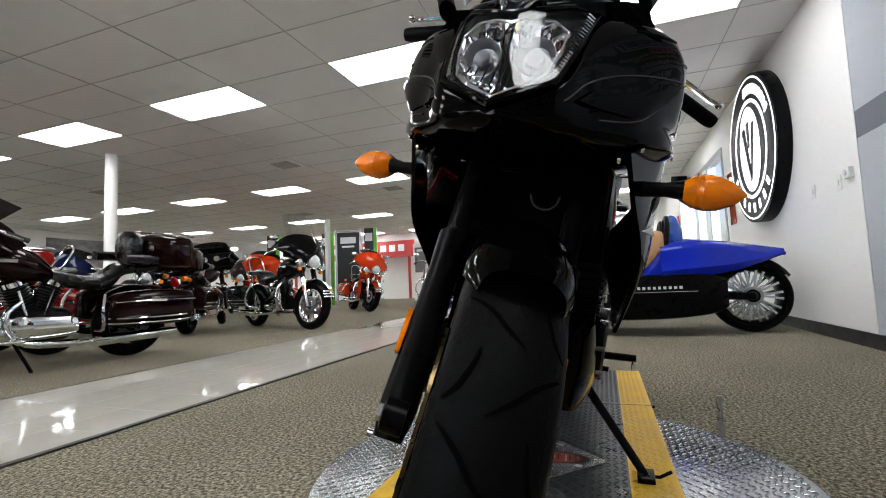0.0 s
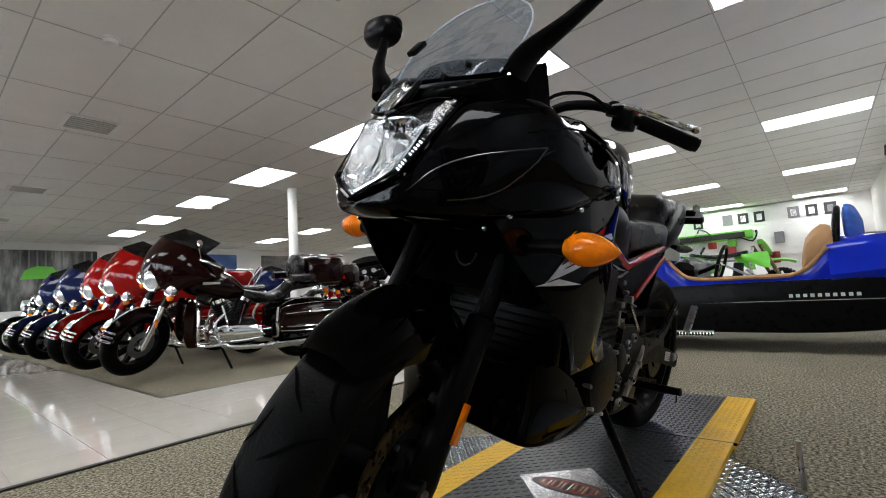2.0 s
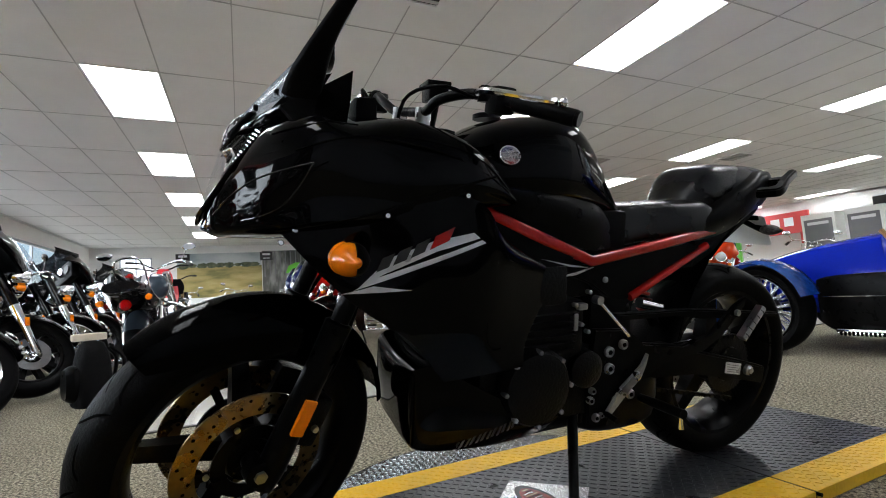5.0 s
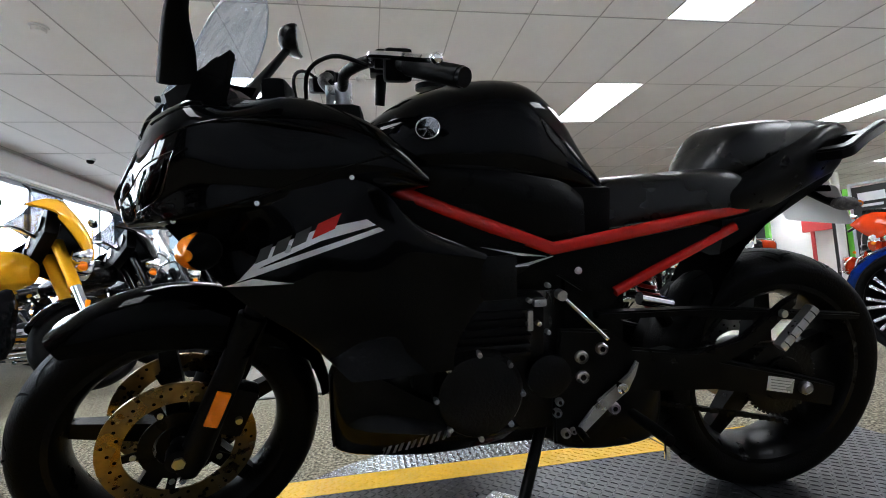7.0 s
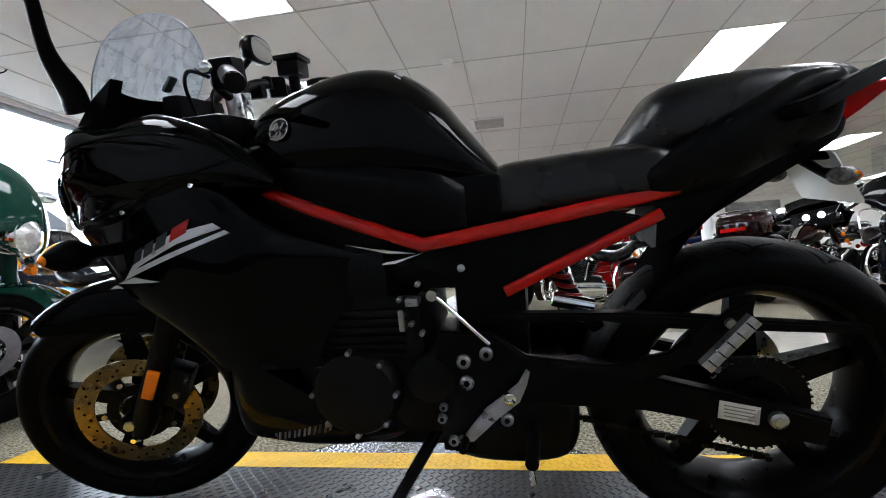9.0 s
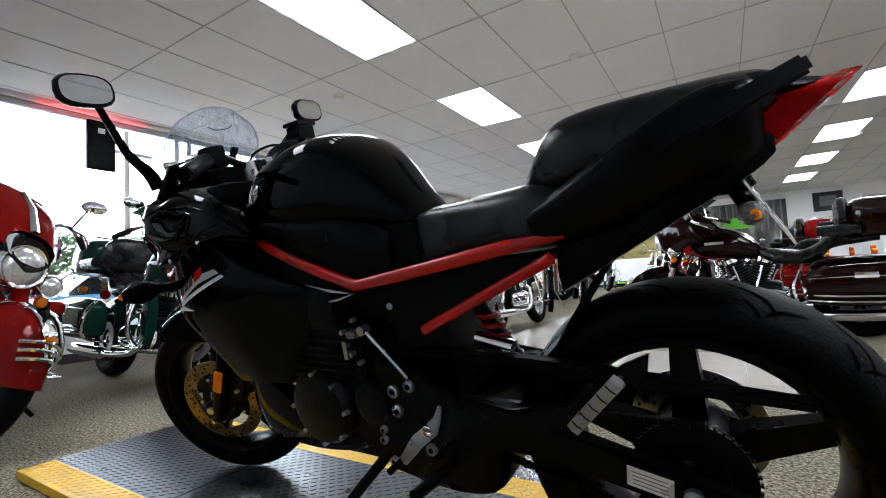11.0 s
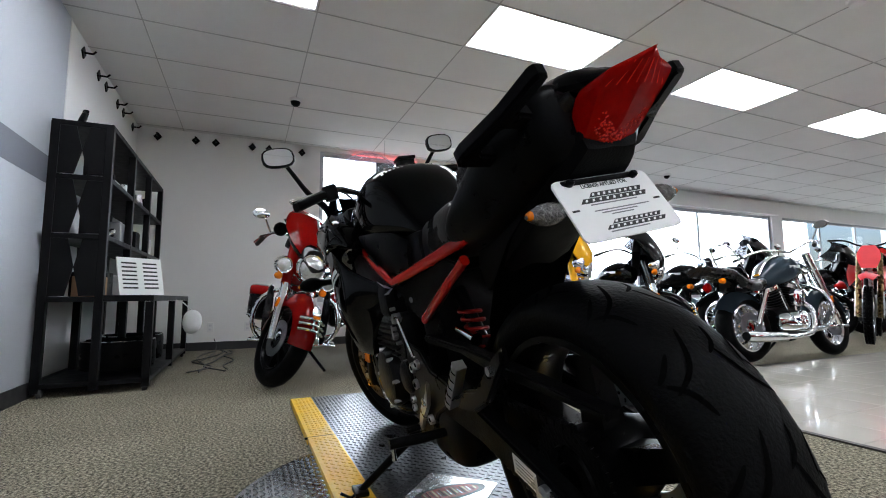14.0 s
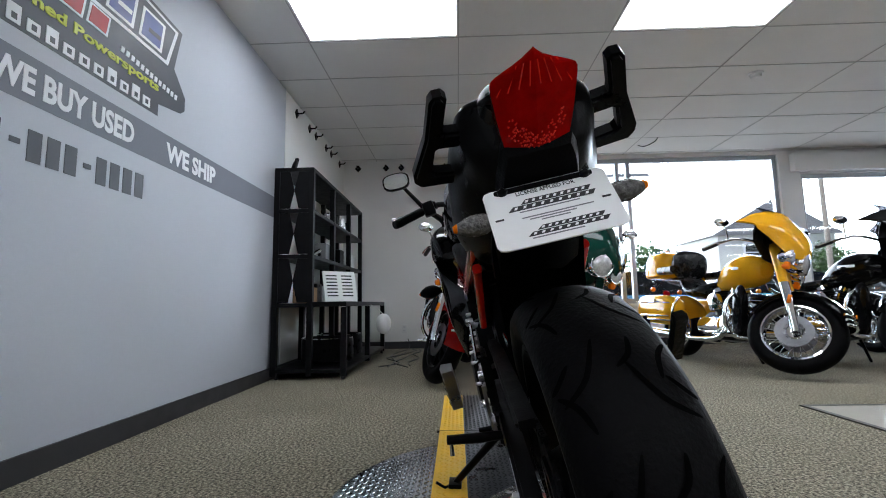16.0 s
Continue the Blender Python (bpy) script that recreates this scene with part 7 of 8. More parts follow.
# shop windows in the end wall
for n, (a, b, z0, z1) in enumerate(WIN):
    w = thing(f"window_{n + 1}", "large aluminium-framed shop window", "window", kind="structure")
    part("sill", boxes(((XE - .05, a - .02, z0 - .05), (XE + T, b + .02, z0)), bev=.006), M_WHITE, w, smooth=False)
    for p, q in (((XE + .05, a, z0), (XE + .11, a + .06, z1)), ((XE + .05, b - .06, z0), (XE + .11, b, z1)), ((XE + .05, a + .06, z1 - .06), (XE + .11, b - .06, z1)), ((XE + .05, a + .06, z0), (XE + .11, b - .06, z0 + .07))):
        part("frame_bar", boxes((p, q), bev=.003), M_ALU, w, smooth=False)
    posts = {0: [-2.18, -2.34], 1: [-6.30, -8.05], 2: [-12.4, -14.0]}[n]
    for y in posts:
        part("mullion", boxes(((XE + .05, y - .03, z0 + .07), (XE + .11, y + .03, z1 - .06)), bev=.003), M_ALU, w, smooth=False)
    edges = [a + .06] + sorted(posts) + [b - .06]
    for u, v in zip(edges, edges[1:]):
        pn = part("pane", boxes(((XE + .075, u + .03, z0 + .07), (XE + .081, v - .03, z1 - .06))), M_PANE, w, smooth=False)
        pn.visible_shadow = False
bm = boxes(((XE - .10, -10.6, 2.44), (XE, -4.66, 2.70)))
tagged(obj("window_header", bm, M_WALL), "boxed white header over the windows", "wall", kind="structure")
tagged(obj("red_light_strip", boxes(((XE - .04, -1.75, 2.70), (XE - .02, -.75, 2.715))), lamp_mat("red_strip_glow", (1, .02, .03), 1.3)), "thin glowing red light strip over the window", "light strip")
sg = tagged(obj("hanging_tag_sign", boxes(((5.16, -1.20, 1.95), (5.22, -.95, 2.45)), bev=.02), M_SATIN), "black and white card sign hanging before the window", "sign")
part("white_slip", boxes(((5.150, -1.10, 2.32), (5.158, -1.04, 2.37))), M_WHITE, sg, smooth=False)
part("hanging_wire", bar([(5.19, -1.07, 2.45), (5.19, -1.07, H)], .002, 5), M_STEEL, sg)


# ---- blue three-wheeled roadster by the wall ----
M_WRAP = mat("crinkled_blue_film", (.01, .07, .33), .15, var=.5, scale=18, bump=.9, bscale=24, coat=.4)
def roadster():
    t = thing("three_wheel_roadster", "deep blue and black open three-wheeled roadster with tan seats", "car", m=pose(-2.86, 0, 0, 0, 0, -90))
    # local x: forward (towards -y), local y: left
    for s in (1, -1):
        w = simple_roadster_wheel(t, (1.12, s * .64, .33))
        fd = part("cycle_wing", fender((1.12, s * .64, .33), .375, .13, -20, 165, .03), M_WRAP, t, "cycle wing wrapped in crinkled blue film")
        part("wing_stay", bar([(1.12, s * .46, .36), (1.12, s * .5, .62), (1.12, s * .58, .70)], .014, 8), M_SATIN, fd)
        part("suspension_arm", bar([(1.02, s * .25, .36), (1.12, s * .54, .33)], .022, 8), M_SATIN, t)
        part("suspension_arm", bar([(1.22, s * .25, .28), (1.12, s * .54, .27)], .022, 8), M_SATIN, t)
        sp = part("side_pod", skin([[(x, s * (.30 + w_ * u), z) for u, z in ((0, z0), (.9, z0 + .02), (1, z0 + .08), (1, z1 - .03), (.95, z1), (0, z1))] for x, w_, z0, z1 in ((.86, .12, .20, .52), (.70, .17, .15, .55), (.2, .18, .14, .555), (-.6, .17, .14, .555), (-1.05, .14, .18, .54), (-1.20, .08, .24, .50))], 4, 1), M_SATIN, t, "satin black side pod", smooth=True)
        for k in range(10):
            x0 = -.42 - k * .043
            part("brand_bar", boxes(((x0 - .024, min(s * .474, s * .478), .425), (x0, max(s * .474, s * .478), .45))), M_LETW, sp, smooth=False)
        part("trim_line", bar([(.80, s * .475, .40), (-.95, s * .478, .40)], .004, 6), M_CHROME, sp)
        vent = part("exhaust_guard", bar([(.72, s * .50, .15), (.10, s * .50, .15)], .035, 14), M_CHROME, t, "perforated chrome side exhaust")
        for k in range(26):
            part("slot", boxes(((.70 - .023 * k, min(s * .528, s * .538), .138), (.688 - .023 * k, max(s * .528, s * .538), .165))), M_GROOVE, vent, smooth=False)
        part("headlamp", disc([(-.06, .05), (.0, .085), (.05, .085)], 20, "x", (1.30, s * .38, .62)), M_CHROME, t, "round headlamp")
        part("seat_pad", skin([oval(x, s * .21, z, .19, h, .7, 12) for x, z, h in ((-.10, .44, .04), (-.2, .42, .05), (-.5, .40, .05), (-.58, .42, .04))], 2, 1), M_TAN, t, "tan leather seat base")
        part("seat_back", skin([oval(x, s * .21, z, .18, h, .7, 12) for x, z, h in ((-.52, .62, .08), (-.56, .72, .16), (-.66, .80, .18), (-.72, .84, .12))], 2, 1), M_TAN, t, "tan leather seat back")
        part("roll_hoop", bar(curve([(-.74, s * .10, .80), (-.76, s * .10, 1.0), (-.77, s * .17, 1.08), (-.77, s * .27, 1.08), (-.76, s * .34, 1.0), (-.74, s * .34, .80)], 4), .022, 10), M_SATIN, t, "black roll hoop")
        part("mirror", bar([(.30, s * .42, .86), (.28, s * .52, .92)], .012, 8), M_SATIN, t)
    body = [[(x, y, z) for y, z in [(w, z0), (w * 1.02, (z0 + z1) / 2), (w * .9, z1 - .04), (w * .5, z1), (0, z1 + .01)]] + [(x, -y, z) for y, z in [(w * .5, z1), (w * .9, z1 - .04), (w * 1.02, (z0 + z1) / 2), (w, z0)]] for x, w, z0, z1 in ((1.55, .16, .34, .52), (1.45, .28, .30, .64), (1.15, .33, .28, .74), (.75, .38, .28, .80), (.42, .42, .30, .83))]
    part("bonnet", skin(body, 4, 2), M_BLUEP, t, "deep blue bonnet")
    tail = [[(x, y, z) for y, z in [(w, z0), (w * 1.02, (z0 + z1) / 2), (w * .9, z1 - .05), (w * .45, z1), (0, z1 + .015)]] + [(x, -y, z) for y, z in [(w * .45, z1), (w * .9, z1 - .05), (w * 1.02, (z0 + z1) / 2), (w, z0)]] for x, w, z0, z1 in ((-.68, .43, .50, .86), (-.95, .40, .52, .88), (-1.25, .30, .56, .84), (-1.55, .17, .64, .78), (-1.75, .05, .70, .74))]
    part("tail_body", skin(tail, 4, 2), M_BLUEP, t, "tapered deep blue tail")
    part("tub", boxes(((-.70, -.42, .20), (.45, .42, .44)), bev=.03), M_SATIN, t)
    for s in (1, -1):
        part("cockpit_side", shell([[(x, .43, z), (x, .445, z - .08), (x, .44, .50)] for x, z in ((.44, .82), (.36, .70), (.22, .60), (-.2, .585), (-.5, .60), (-.68, .78))], s, .02), M_BLUEP, t)
        part("cockpit_trim", bar(curve([(.44, s * .43, .83), (.36, s * .43, .71), (.22, s * .43, .61), (-.2, s * .43, .595), (-.5, s * .43, .61), (-.68, s * .43, .79)], 4), .016, 8), M_TAN, t)
    part("dashboard", skin([oval(x, 0, z, .40, h, .6, 14) for x, z, h in ((.40, .70, .06), (.34, .70, .11), (.26, .69, .10), (.22, .68, .06))], 2, 1), M_SATIN, t, "black dashboard")
    for x, y in ((.10, .21),):
        sw2 = part("steering_wheel", bar([(x - .05 * math.sin(a) - .06, y + .17 * math.cos(a), .72 + .16 * math.sin(a)) for a in [k * math.pi / 14 for k in range(29)]], .014, 10), M_SATIN, t, "black three-spoke steering wheel")
        for a in (radians(0), radians(180), radians(270)):
            part("wheel_spoke", bar([(x - .05, y, .72), (x - .06 - .05 * math.sin(a), y + .16 * math.cos(a), .72 + .15 * math.sin(a))], .012, 8), M_CHROME, sw2)
        part("steering_column", bar([(x - .04, y, .72), (.34, y, .62)], .02, 8), M_SATIN, sw2)
    rows = [[(.40 - .20 * u - .03 * abs(v), .38 * v * (1 - .12 * u), .84 + .22 * u - .05 * abs(v) ** 3) for v in [-1 + q / 4 for q in range(9)]] for u in (0, .5, 1)]
    bm = bmesh.new()
    loft(bm, rows, cap=False, loop=False)
    bmesh.ops.solidify(bm, geom=bm.faces[:], thickness=.005)
    ws_ = part("windscreen", bm, M_CLEAR, t, "low clear windscreen")
    part("screen_frame", bar([Vector(p) for p in rows[2]], .006, 6), M_SATIN, ws_)
    simple_roadster_wheel(t, (-1.45, 0, .33), .13)
    part("rear_wing", fender((-1.45, 0, .33), .37, .14, 20, 150, .05), M_SATIN, t, "black rear mudguard")
    for s in (1, -1):
        part("swing_arm", bar([(-.70, s * .17, .36), (-1.45, s * .17, .33)], .035, 10), M_SATIN, t)
        part("tail_lamp", disc([(-.03, .03), (.02, .04)], 14, "x", (-1.50, s * .15, .66)), M_REDLENS, t)
    part("wrapped_headrest", skin([oval(x, .04, z, w, h, .8, 12) for x, z, w, h in ((-.80, .95, .05, .10), (-.82, .96, .075, .17), (-.88, .95, .07, .16), (-.92, .92, .04, .08))], 3, 2), M_WRAP, t, "headrest fairing wrapped in blue film")
    part("grille", slab([(-.16, .36), (.16, .36), (.13, .58), (-.13, .58)], 1.55, 1.565, "x"), M_CHROME, t)
    return t


def simple_roadster_wheel(parent, c, w=.105):
    wh = part("wheel", disc([(-w * .9, .03), (-w * .9, .06), (w * .9, .06), (w * .9, .03)], 24, "y", c, True), M_SATIN, parent)
    part("tyre", tyre(bmesh.new(), w, .245, .33, 48, c), M_RUBBER, wh)
    part("rim", disc([(-w * .85, .255), (-w * .9, .245), (-w * .6, .225), (w * .6, .225), (w * .9, .245), (w * .85, .255)], 48, "y", c, True), M_SATIN, wh)
    for s in (1, -1):
        for k in range(10):
            bm = bmesh.new()
            a = 2 * math.pi * k / 10
            for o in (-.13, .13):
                q = [(.05, a + o * .5, .010), (.235, a + o - .028, .0), (.235, a + o + .028, .0)]
                pts = [Vector((c[0] + r * math.cos(g), 0, c[2] + r * math.sin(g))) for r, g in ((.05, a - .10), (.05, a + .10), (.238, a + o + .045), (.238, a + o - .045))]
                lo = [bm.verts.new((p.x, c[1] + s * w * .70, p.z)) for p in pts]
                hi = [bm.verts.new((p.x, c[1] + s * w * .84, p.z)) for p in pts]
                bm.faces.new(lo)
                bm.faces.new(hi[::-1])
                for i in range(4):
                    bm.faces.new((lo[i], hi[i], hi[(i + 1) % 4], lo[(i + 1) % 4]))
            part("spoke", bm, M_DIAMOND, wh, "forked machined alloy spoke" if k == 0 and s > 0 else "", smooth=False)
    for s in (1, -1):
        part("hub_ring", disc([(s * w * .7, .085), (s * w * .88, .085), (s * w * .9, .06), (s * w * .88, .05)] if s > 0 else [(s * w * .88, .05), (s * w * .9, .06), (s * w * .88, .085), (s * w * .7, .085)], 24, "y", c), M_STEEL, wh)
        part("hub_cap", disc([(s * w * .88, .045), (s * w * .92, .04), (s * w * .93, 0)] if s > 0 else [(s * w * .93, 0), (s * w * .92, .04), (s * w * .88, .045)], 20, "y", c), M_PRINT, wh)
        part("cap_badge", disc([(s * w * .93, .012), (s * w * .94, .010)] if s > 0 else [(s * w * .94, .010), (s * w * .93, .012)], 12, "y", c), M_CRED, wh)
    return wh


roadster()

# ---- black steel shelf in the corner ----
M_RACK = mat("black_steel_rack", (.006, .006, .0065), .4, .0, spec=.1, var=.3, scale=14)
rack = thing("display_rack", "black steel display rack with open bays and a low table front", "shelf")
X0, X1, YW, YM, YT = 3.16, 5.25, 1.86, 1.50, 1.20
for x in (X0, (X0 * 2 + X1) / 3, (X0 + 2 * X1) / 3, X1 - .05):
    for y in (YW - .05, YM):
        part("post", boxes(((x, y, .03), (x + .05, y + .05, 1.86)), bev=.004), M_RACK, rack, smooth=False)
for z in (.62, 1.05, 1.46, 1.84):
    part("shelf_board", boxes(((X0 + .002, YM + .002, z), (X1 - .002, YW - .002, z + .035)), bev=.004), M_RACK, rack, smooth=False)
for z0, z1 in ((.66, 1.05), (1.09, 1.46), (1.50, 1.84)):
    o = [(YM + .05, z0), (YM + .14, z0), (YM + .18, (z0 + z1) / 2), (YM + .14, z1), (YM + .05, z1)]
    part("brace_plate", slab(o, X0 + .01, X0 + .02, "x"), M_RACK, rack, smooth=False)
    o = [(YW - .05, z0), (YW - .14, z0), (YW - .18, (z0 + z1) / 2), (YW - .14, z1), (YW - .05, z1)]
    part("brace_plate", slab(o, X0 + .01, X0 + .02, "x"), M_RACK, rack, smooth=False)
for x in (X0, X1 - .05, (X0 + X1) / 2):
    part("table_leg", boxes(((x, YT, .03), (x + .05, YT + .05, .62)), bev=.004), M_RACK, rack, smooth=False)
part("table_top", boxes(((X0, YT, .622), (X1, YM, .665)), bev=.005), M_RACK, rack, smooth=False)
part("bottom_board", boxes(((X0, YT + .002, .06), (X1, YW - .002, .09)), bev=.004), M_RACK, rack, smooth=False)
for x, y in ((X0 + .03, YT + .03), (X0 + .03, YW - .05), (X1 - .05, YT + .03)):
    part("caster", disc([(-.015, .02), (-.012, .03), (.012, .03), (.015, .02)], 14, "y", (x, y, .03)), M_DKRUB, rack)
for y, x in ((1.35, 3.55), (1.38, 4.1)):
    t = thing("spare_wheel", "black motorcycle rim lying on the bottom shelf", "wheel", m=pose(x, y + .12, .23, 90))
    part("tyre_band", disc([(-.09, .22), (-.1, .235), (-.06, .24), (.06, .24), (.1, .235), (.09, .22)], 36, "y", (0, 0, 0), True), M_SATIN, t)
    part("rim_lip", disc([(.095, .215), (.10, .235), (.105, .235), (.10, .215)], 36, "y", (0, 0, 0), True), M_CHROME, t)
    part("spokes", spokes(6, .02, .22, .02, .02, .01, (0, 0, 0)), M_SATIN, t)
ppr = tagged(obj("info_board", box(bmesh.new(), (-.17, -.006, 0), (.17, .006, .30), .002, pose(3.55, 1.34, .667, -14, 0, -48)), M_WHITE), "white printed information board leaning on the rack", "sign")
for k in range(7):
    for u in (-.14, .02):
        part("print_bar", box(bmesh.new(), (u, -.0085, .05 + k * .033), (u + .11, -.0062, .062 + k * .033), 0, pose(3.55, 1.34, .667, -14, 0, -48)), M_PRINT, ppr, smooth=False)
bx = tagged(obj("cardboard_box", boxes(((3.30, 1.55, .657), (3.48, 1.72, .80)), bev=.004), mat("brown_card", (.34, .20, .10), .8, var=.15, scale=12)), "small brown cardboard box on the shelf", "box")
part("tape", boxes(((3.30, 1.62, .80), (3.48, 1.66, .802))), M_SILVER, bx, smooth=False)
hp = tagged(obj("chrome_part", bar(curve([(3.45, 1.60, 1.10), (3.55, 1.56, 1.16), (3.68, 1.60, 1.14), (3.72, 1.66, 1.10)], 4), .02, 10), M_CHROME), "polished chrome exhaust part on the shelf", "exhaust part")
for k in range(5):
    tagged(obj("shock_absorber", bar([(3.40 + .016 * math.cos(q * .7), 1.62 + .016 * math.sin(q * .7), 1.50 + q * .004) for q in range(50)] if k == 0 else [(3.7 + .3 * k, 1.6, 1.498), (3.72 + .3 * k, 1.62, 1.60 + .02 * k)], .006 if k == 0 else .035, 8), M_STEEL if k % 2 else M_SATIN), "steel spring and canister on the shelf", "machine part", "parts on the rack")
for k in range(6):
    tagged(obj("helmet_box", boxes(((3.45 + .28 * k, 1.55, 1.088 if k % 2 else .657), (3.62 + .28 * k, 1.78, 1.26 if k % 2 else .84)), bev=.01), [M_SATIN, M_GREYDEC, M_WHITE][k % 3]), "small boxed accessory on the shelf", "box", "boxes on the rack")
orn = tagged(obj("ornament", skin([oval(x, 1.72, z, .02, h, 1, 8) for x, z, h in ((3.24, 1.90, .02), (3.28, 1.93, .05), (3.31, 1.96, .04), (3.33, 2.01, .012))], 2, 1), M_SATIN), "small dark ornament on top of the rack", "ornament")
bag = tagged(obj("plastic_bag", skin([oval(x, 1.06, .42, w, h, .9, 12) for x, w, h in ((4.20, .03, .05), (4.24, .07, .10), (4.32, .08, .11), (4.40, .05, .07))], 3, 2), M_WHITE, True), "crumpled white plastic bag hanging at the rack", "bag")
part("bag_tie", bar([(4.30, 1.06, .52), (4.30, 1.14, .60), (4.30, YT + .01, .63)], .006, 6), M_WHITE, bag)
rc_ = random.Random(7)
for k in range(4):
    pts = [(3.9 + .35 * j + rc_.uniform(-.1, .1), 1.05 - .1 * k + rc_.uniform(-.14, .14), .008) for j in range(6)]
    tagged(obj("power_cable", bar(curve(pts, 5), .006, 6), M_PRINT, True), "loose black power cable on the carpet", "cable", "cables on the floor")
tagged(obj("power_cable", bar(curve([(4.6, 1.0, .008), (5.0, .95, .008), (5.4, .92, .01), (5.75, .92, .05), (5.78, .95, .14)], 5), .005, 6), M_PRINT, True), "loose black power cable on the carpet", "cable", "cables on the floor")
for y in (1.0, .57):
    o = tagged(obj("wall_outlet", boxes(((XE - .008, y - .035, .22), (XE, y + .035, .34)), bev=.003), M_WHITE), "white wall power outlet", "outlet")
    for z in (.255, .305):
        part("socket", boxes(((XE - .0105, y - .016, z - .012), (XE - .008, y + .016, z + .012)), bev=.001), M_SILVER, o)


def peg(name, m):
    t = thing(name, "small black diamond-shaped wall hook", "wall hook", "hooks along the top of the wall", m=m)
    part("base", slab([(-.05, 0), (0, -.055), (.05, 0), (0, .055)], -.012, 0, "x", .003), M_SATIN, t, smooth=False)
    part("arm", bar([(0, 0, 0), (-.07, 0, .0), (-.09, 0, .025)], .009, 8), M_SATIN, t)
    return t


for y in (1.68, 1.26, 1.03, .59, .38, -.05):
    peg("wall_hook", pose(XE, y, 2.66))
for x in (3.78, 4.2, 4.44, 4.86, 5.1, 5.54):
    peg("wall_hook", pose(x, YL, 2.66, 0, 0, 90))


# ---- ceiling fittings ----
def smoke_detector(x, y):
    t = thing("smoke_detector", "round white ceiling smoke detector", "smoke detector", "detectors on the ceiling", m=pose(x, y, H))
    part("base", disc([(-.015, .06), (0, .065)], 24, "z"), M_WHITE, t)
    part("cap", disc([(-.05, .03), (-.045, .045), (-.018, .052), (-.015, .05)], 24, "z"), M_WHITE, t)


def dome_camera(x, y):
    t = thing("dome_camera", "small dark ceiling security dome", "security camera", "cameras on the ceiling", m=pose(x, y, H))
    part("ring", disc([(-.03, .06), (0, .065)], 24, "z"), M_WHITE, t)
    part("dome", disc([(-.08, .0), (-.075, .025), (-.055, .045), (-.03, .052)], 24, "z"), M_SATIN, t)


def vent(x, y):
    t = thing("ceiling_vent", "square grey louvred ceiling air vent", "air vent", "vents in the ceiling", m=pose(x, y, H - .004))
    w = .26
    part("frame", boxes(((-w, -w, -.012), (w, -w + .05, 0)), ((-w, w - .05, -.012), (w, w, 0)), ((-w, -w + .05, -.012), (-w + .05, w - .05, 0)), ((w - .05, -w + .05, -.012), (w, w - .05, 0))), M_WHITE, t, smooth=False)
    part("backing", boxes(((-w + .05, -w + .05, -.002), (w - .05, w - .05, 0))), M_PRINT, t, smooth=False)
    for k in range(6):
        part("louvre", box(bmesh.new(), (-w + .052, -.011, -.0015), (w - .052, .011, .0015), 0, Matrix.Translation((0, -.17 + .068 * k, -.012)) @ Matrix.Rotation(radians(35), 4, "X")), M_GRID, t, smooth=False)


for x, y in ((1.0, -3.42), (3.43, -2.67), (-2.2, -9.3)):
    smoke_detector(x, y)
for x, y in ((4.30, .18), (5.0, -6.2)):
    dome_camera(x, y)
for x, y in ((.68, -5.52), (.70, -9.3), (.78, -12.6), (.25, -1.6), (-4.4, -5.0), (-7.1, -4.2), (-4.4, -9.6), (-9.0, -8.0)):
    vent(x, y)
hk = tagged(obj("ceiling_hook", bar(curve([(5.38, -2.32, H - .01), (5.30, -2.38, H - .05), (5.15, -2.45, H - .04), (5.10, -2.47, H)], 4), .006, 6), M_SATIN, True), "bent black wire hook at the ceiling", "hook")
spk = thing("wall_speaker", "black loudspeaker on a wall bracket", "speaker", m=pose(-8.1, YL - .16, 2.45, 0, 12, 20))
part("cabinet", boxes(((-.13, -.1, -.09), (.13, .1, .09)), bev=.02), M_SATIN, spk)
part("grille", boxes(((.13, -.085, -.075), (.137, .085, .075)), bev=.003), M_PLAST, spk)
part("bracket", bar([(0, .1, 0), (0, .17, .02)], .02, 8), M_SATIN, spk)
for x, y in ((-2.72, -6.92), (-10.3, -8.1), (-11.5, -3.4)):
    c = tagged(obj("column", disc([(0, .085), (H, .085)], 24, "z", (x, y, 0)), M_WALL, True), "round white steel column", "column", kind="structure")

# ---- murals and banners ----
def mural_mat(name, c0, c1, c2, scale):
    m = mat(name, c1, .5, var=.2, scale=3)
    n, l = m.node_tree.nodes, m.node_tree.links
    tc, mp, nz, rp = n.new("ShaderNodeTexCoord"), n.new("ShaderNodeMapping"), n.new("ShaderNodeTexNoise"), n.new("ShaderNodeValToRGB")
    mp.inputs["Scale"].default_value = scale
    nz.inputs["Scale"].default_value, nz.inputs["Detail"].default_value = 1.0, 6
    l.new(tc.outputs["Object"], mp.inputs[0])
    l.new(mp.outputs[0], nz.inputs["Vector"])
    l.new(nz.outputs[0], rp.inputs[0])
    e = rp.color_ramp.elements
    e[0].position, e[0].color = .36, (*c0, 1)
    e[1].position, e[1].color = .66, (*c2, 1)
    k = e.new(.5)
    k.color = (*c1, 1)
    l.new(rp.outputs[0], n["Principled BSDF"].inputs["Base Color"])
    return m


YS = YF + .012
mu = thing("savanna_mural", "wide printed mural of a dry yellow field with trees", "mural")
part("sky_strip", boxes(((.72, YF, 2.05), (3.38, YS, 2.52))), mural_mat("mural_sky", (.28, .33, .36), (.42, .46, .48), (.55, .58, .58), (.8, 1, 2)), mu, smooth=False)
part("field_strip", boxes(((.72, YF, 1.0), (3.38, YS, 2.05))), mural_mat("mural_field", (.18, .17, .05), (.38, .30, .10), (.50, .40, .17), (1, 1, 4)), mu, smooth=False)
rm_ = random.Random(11)
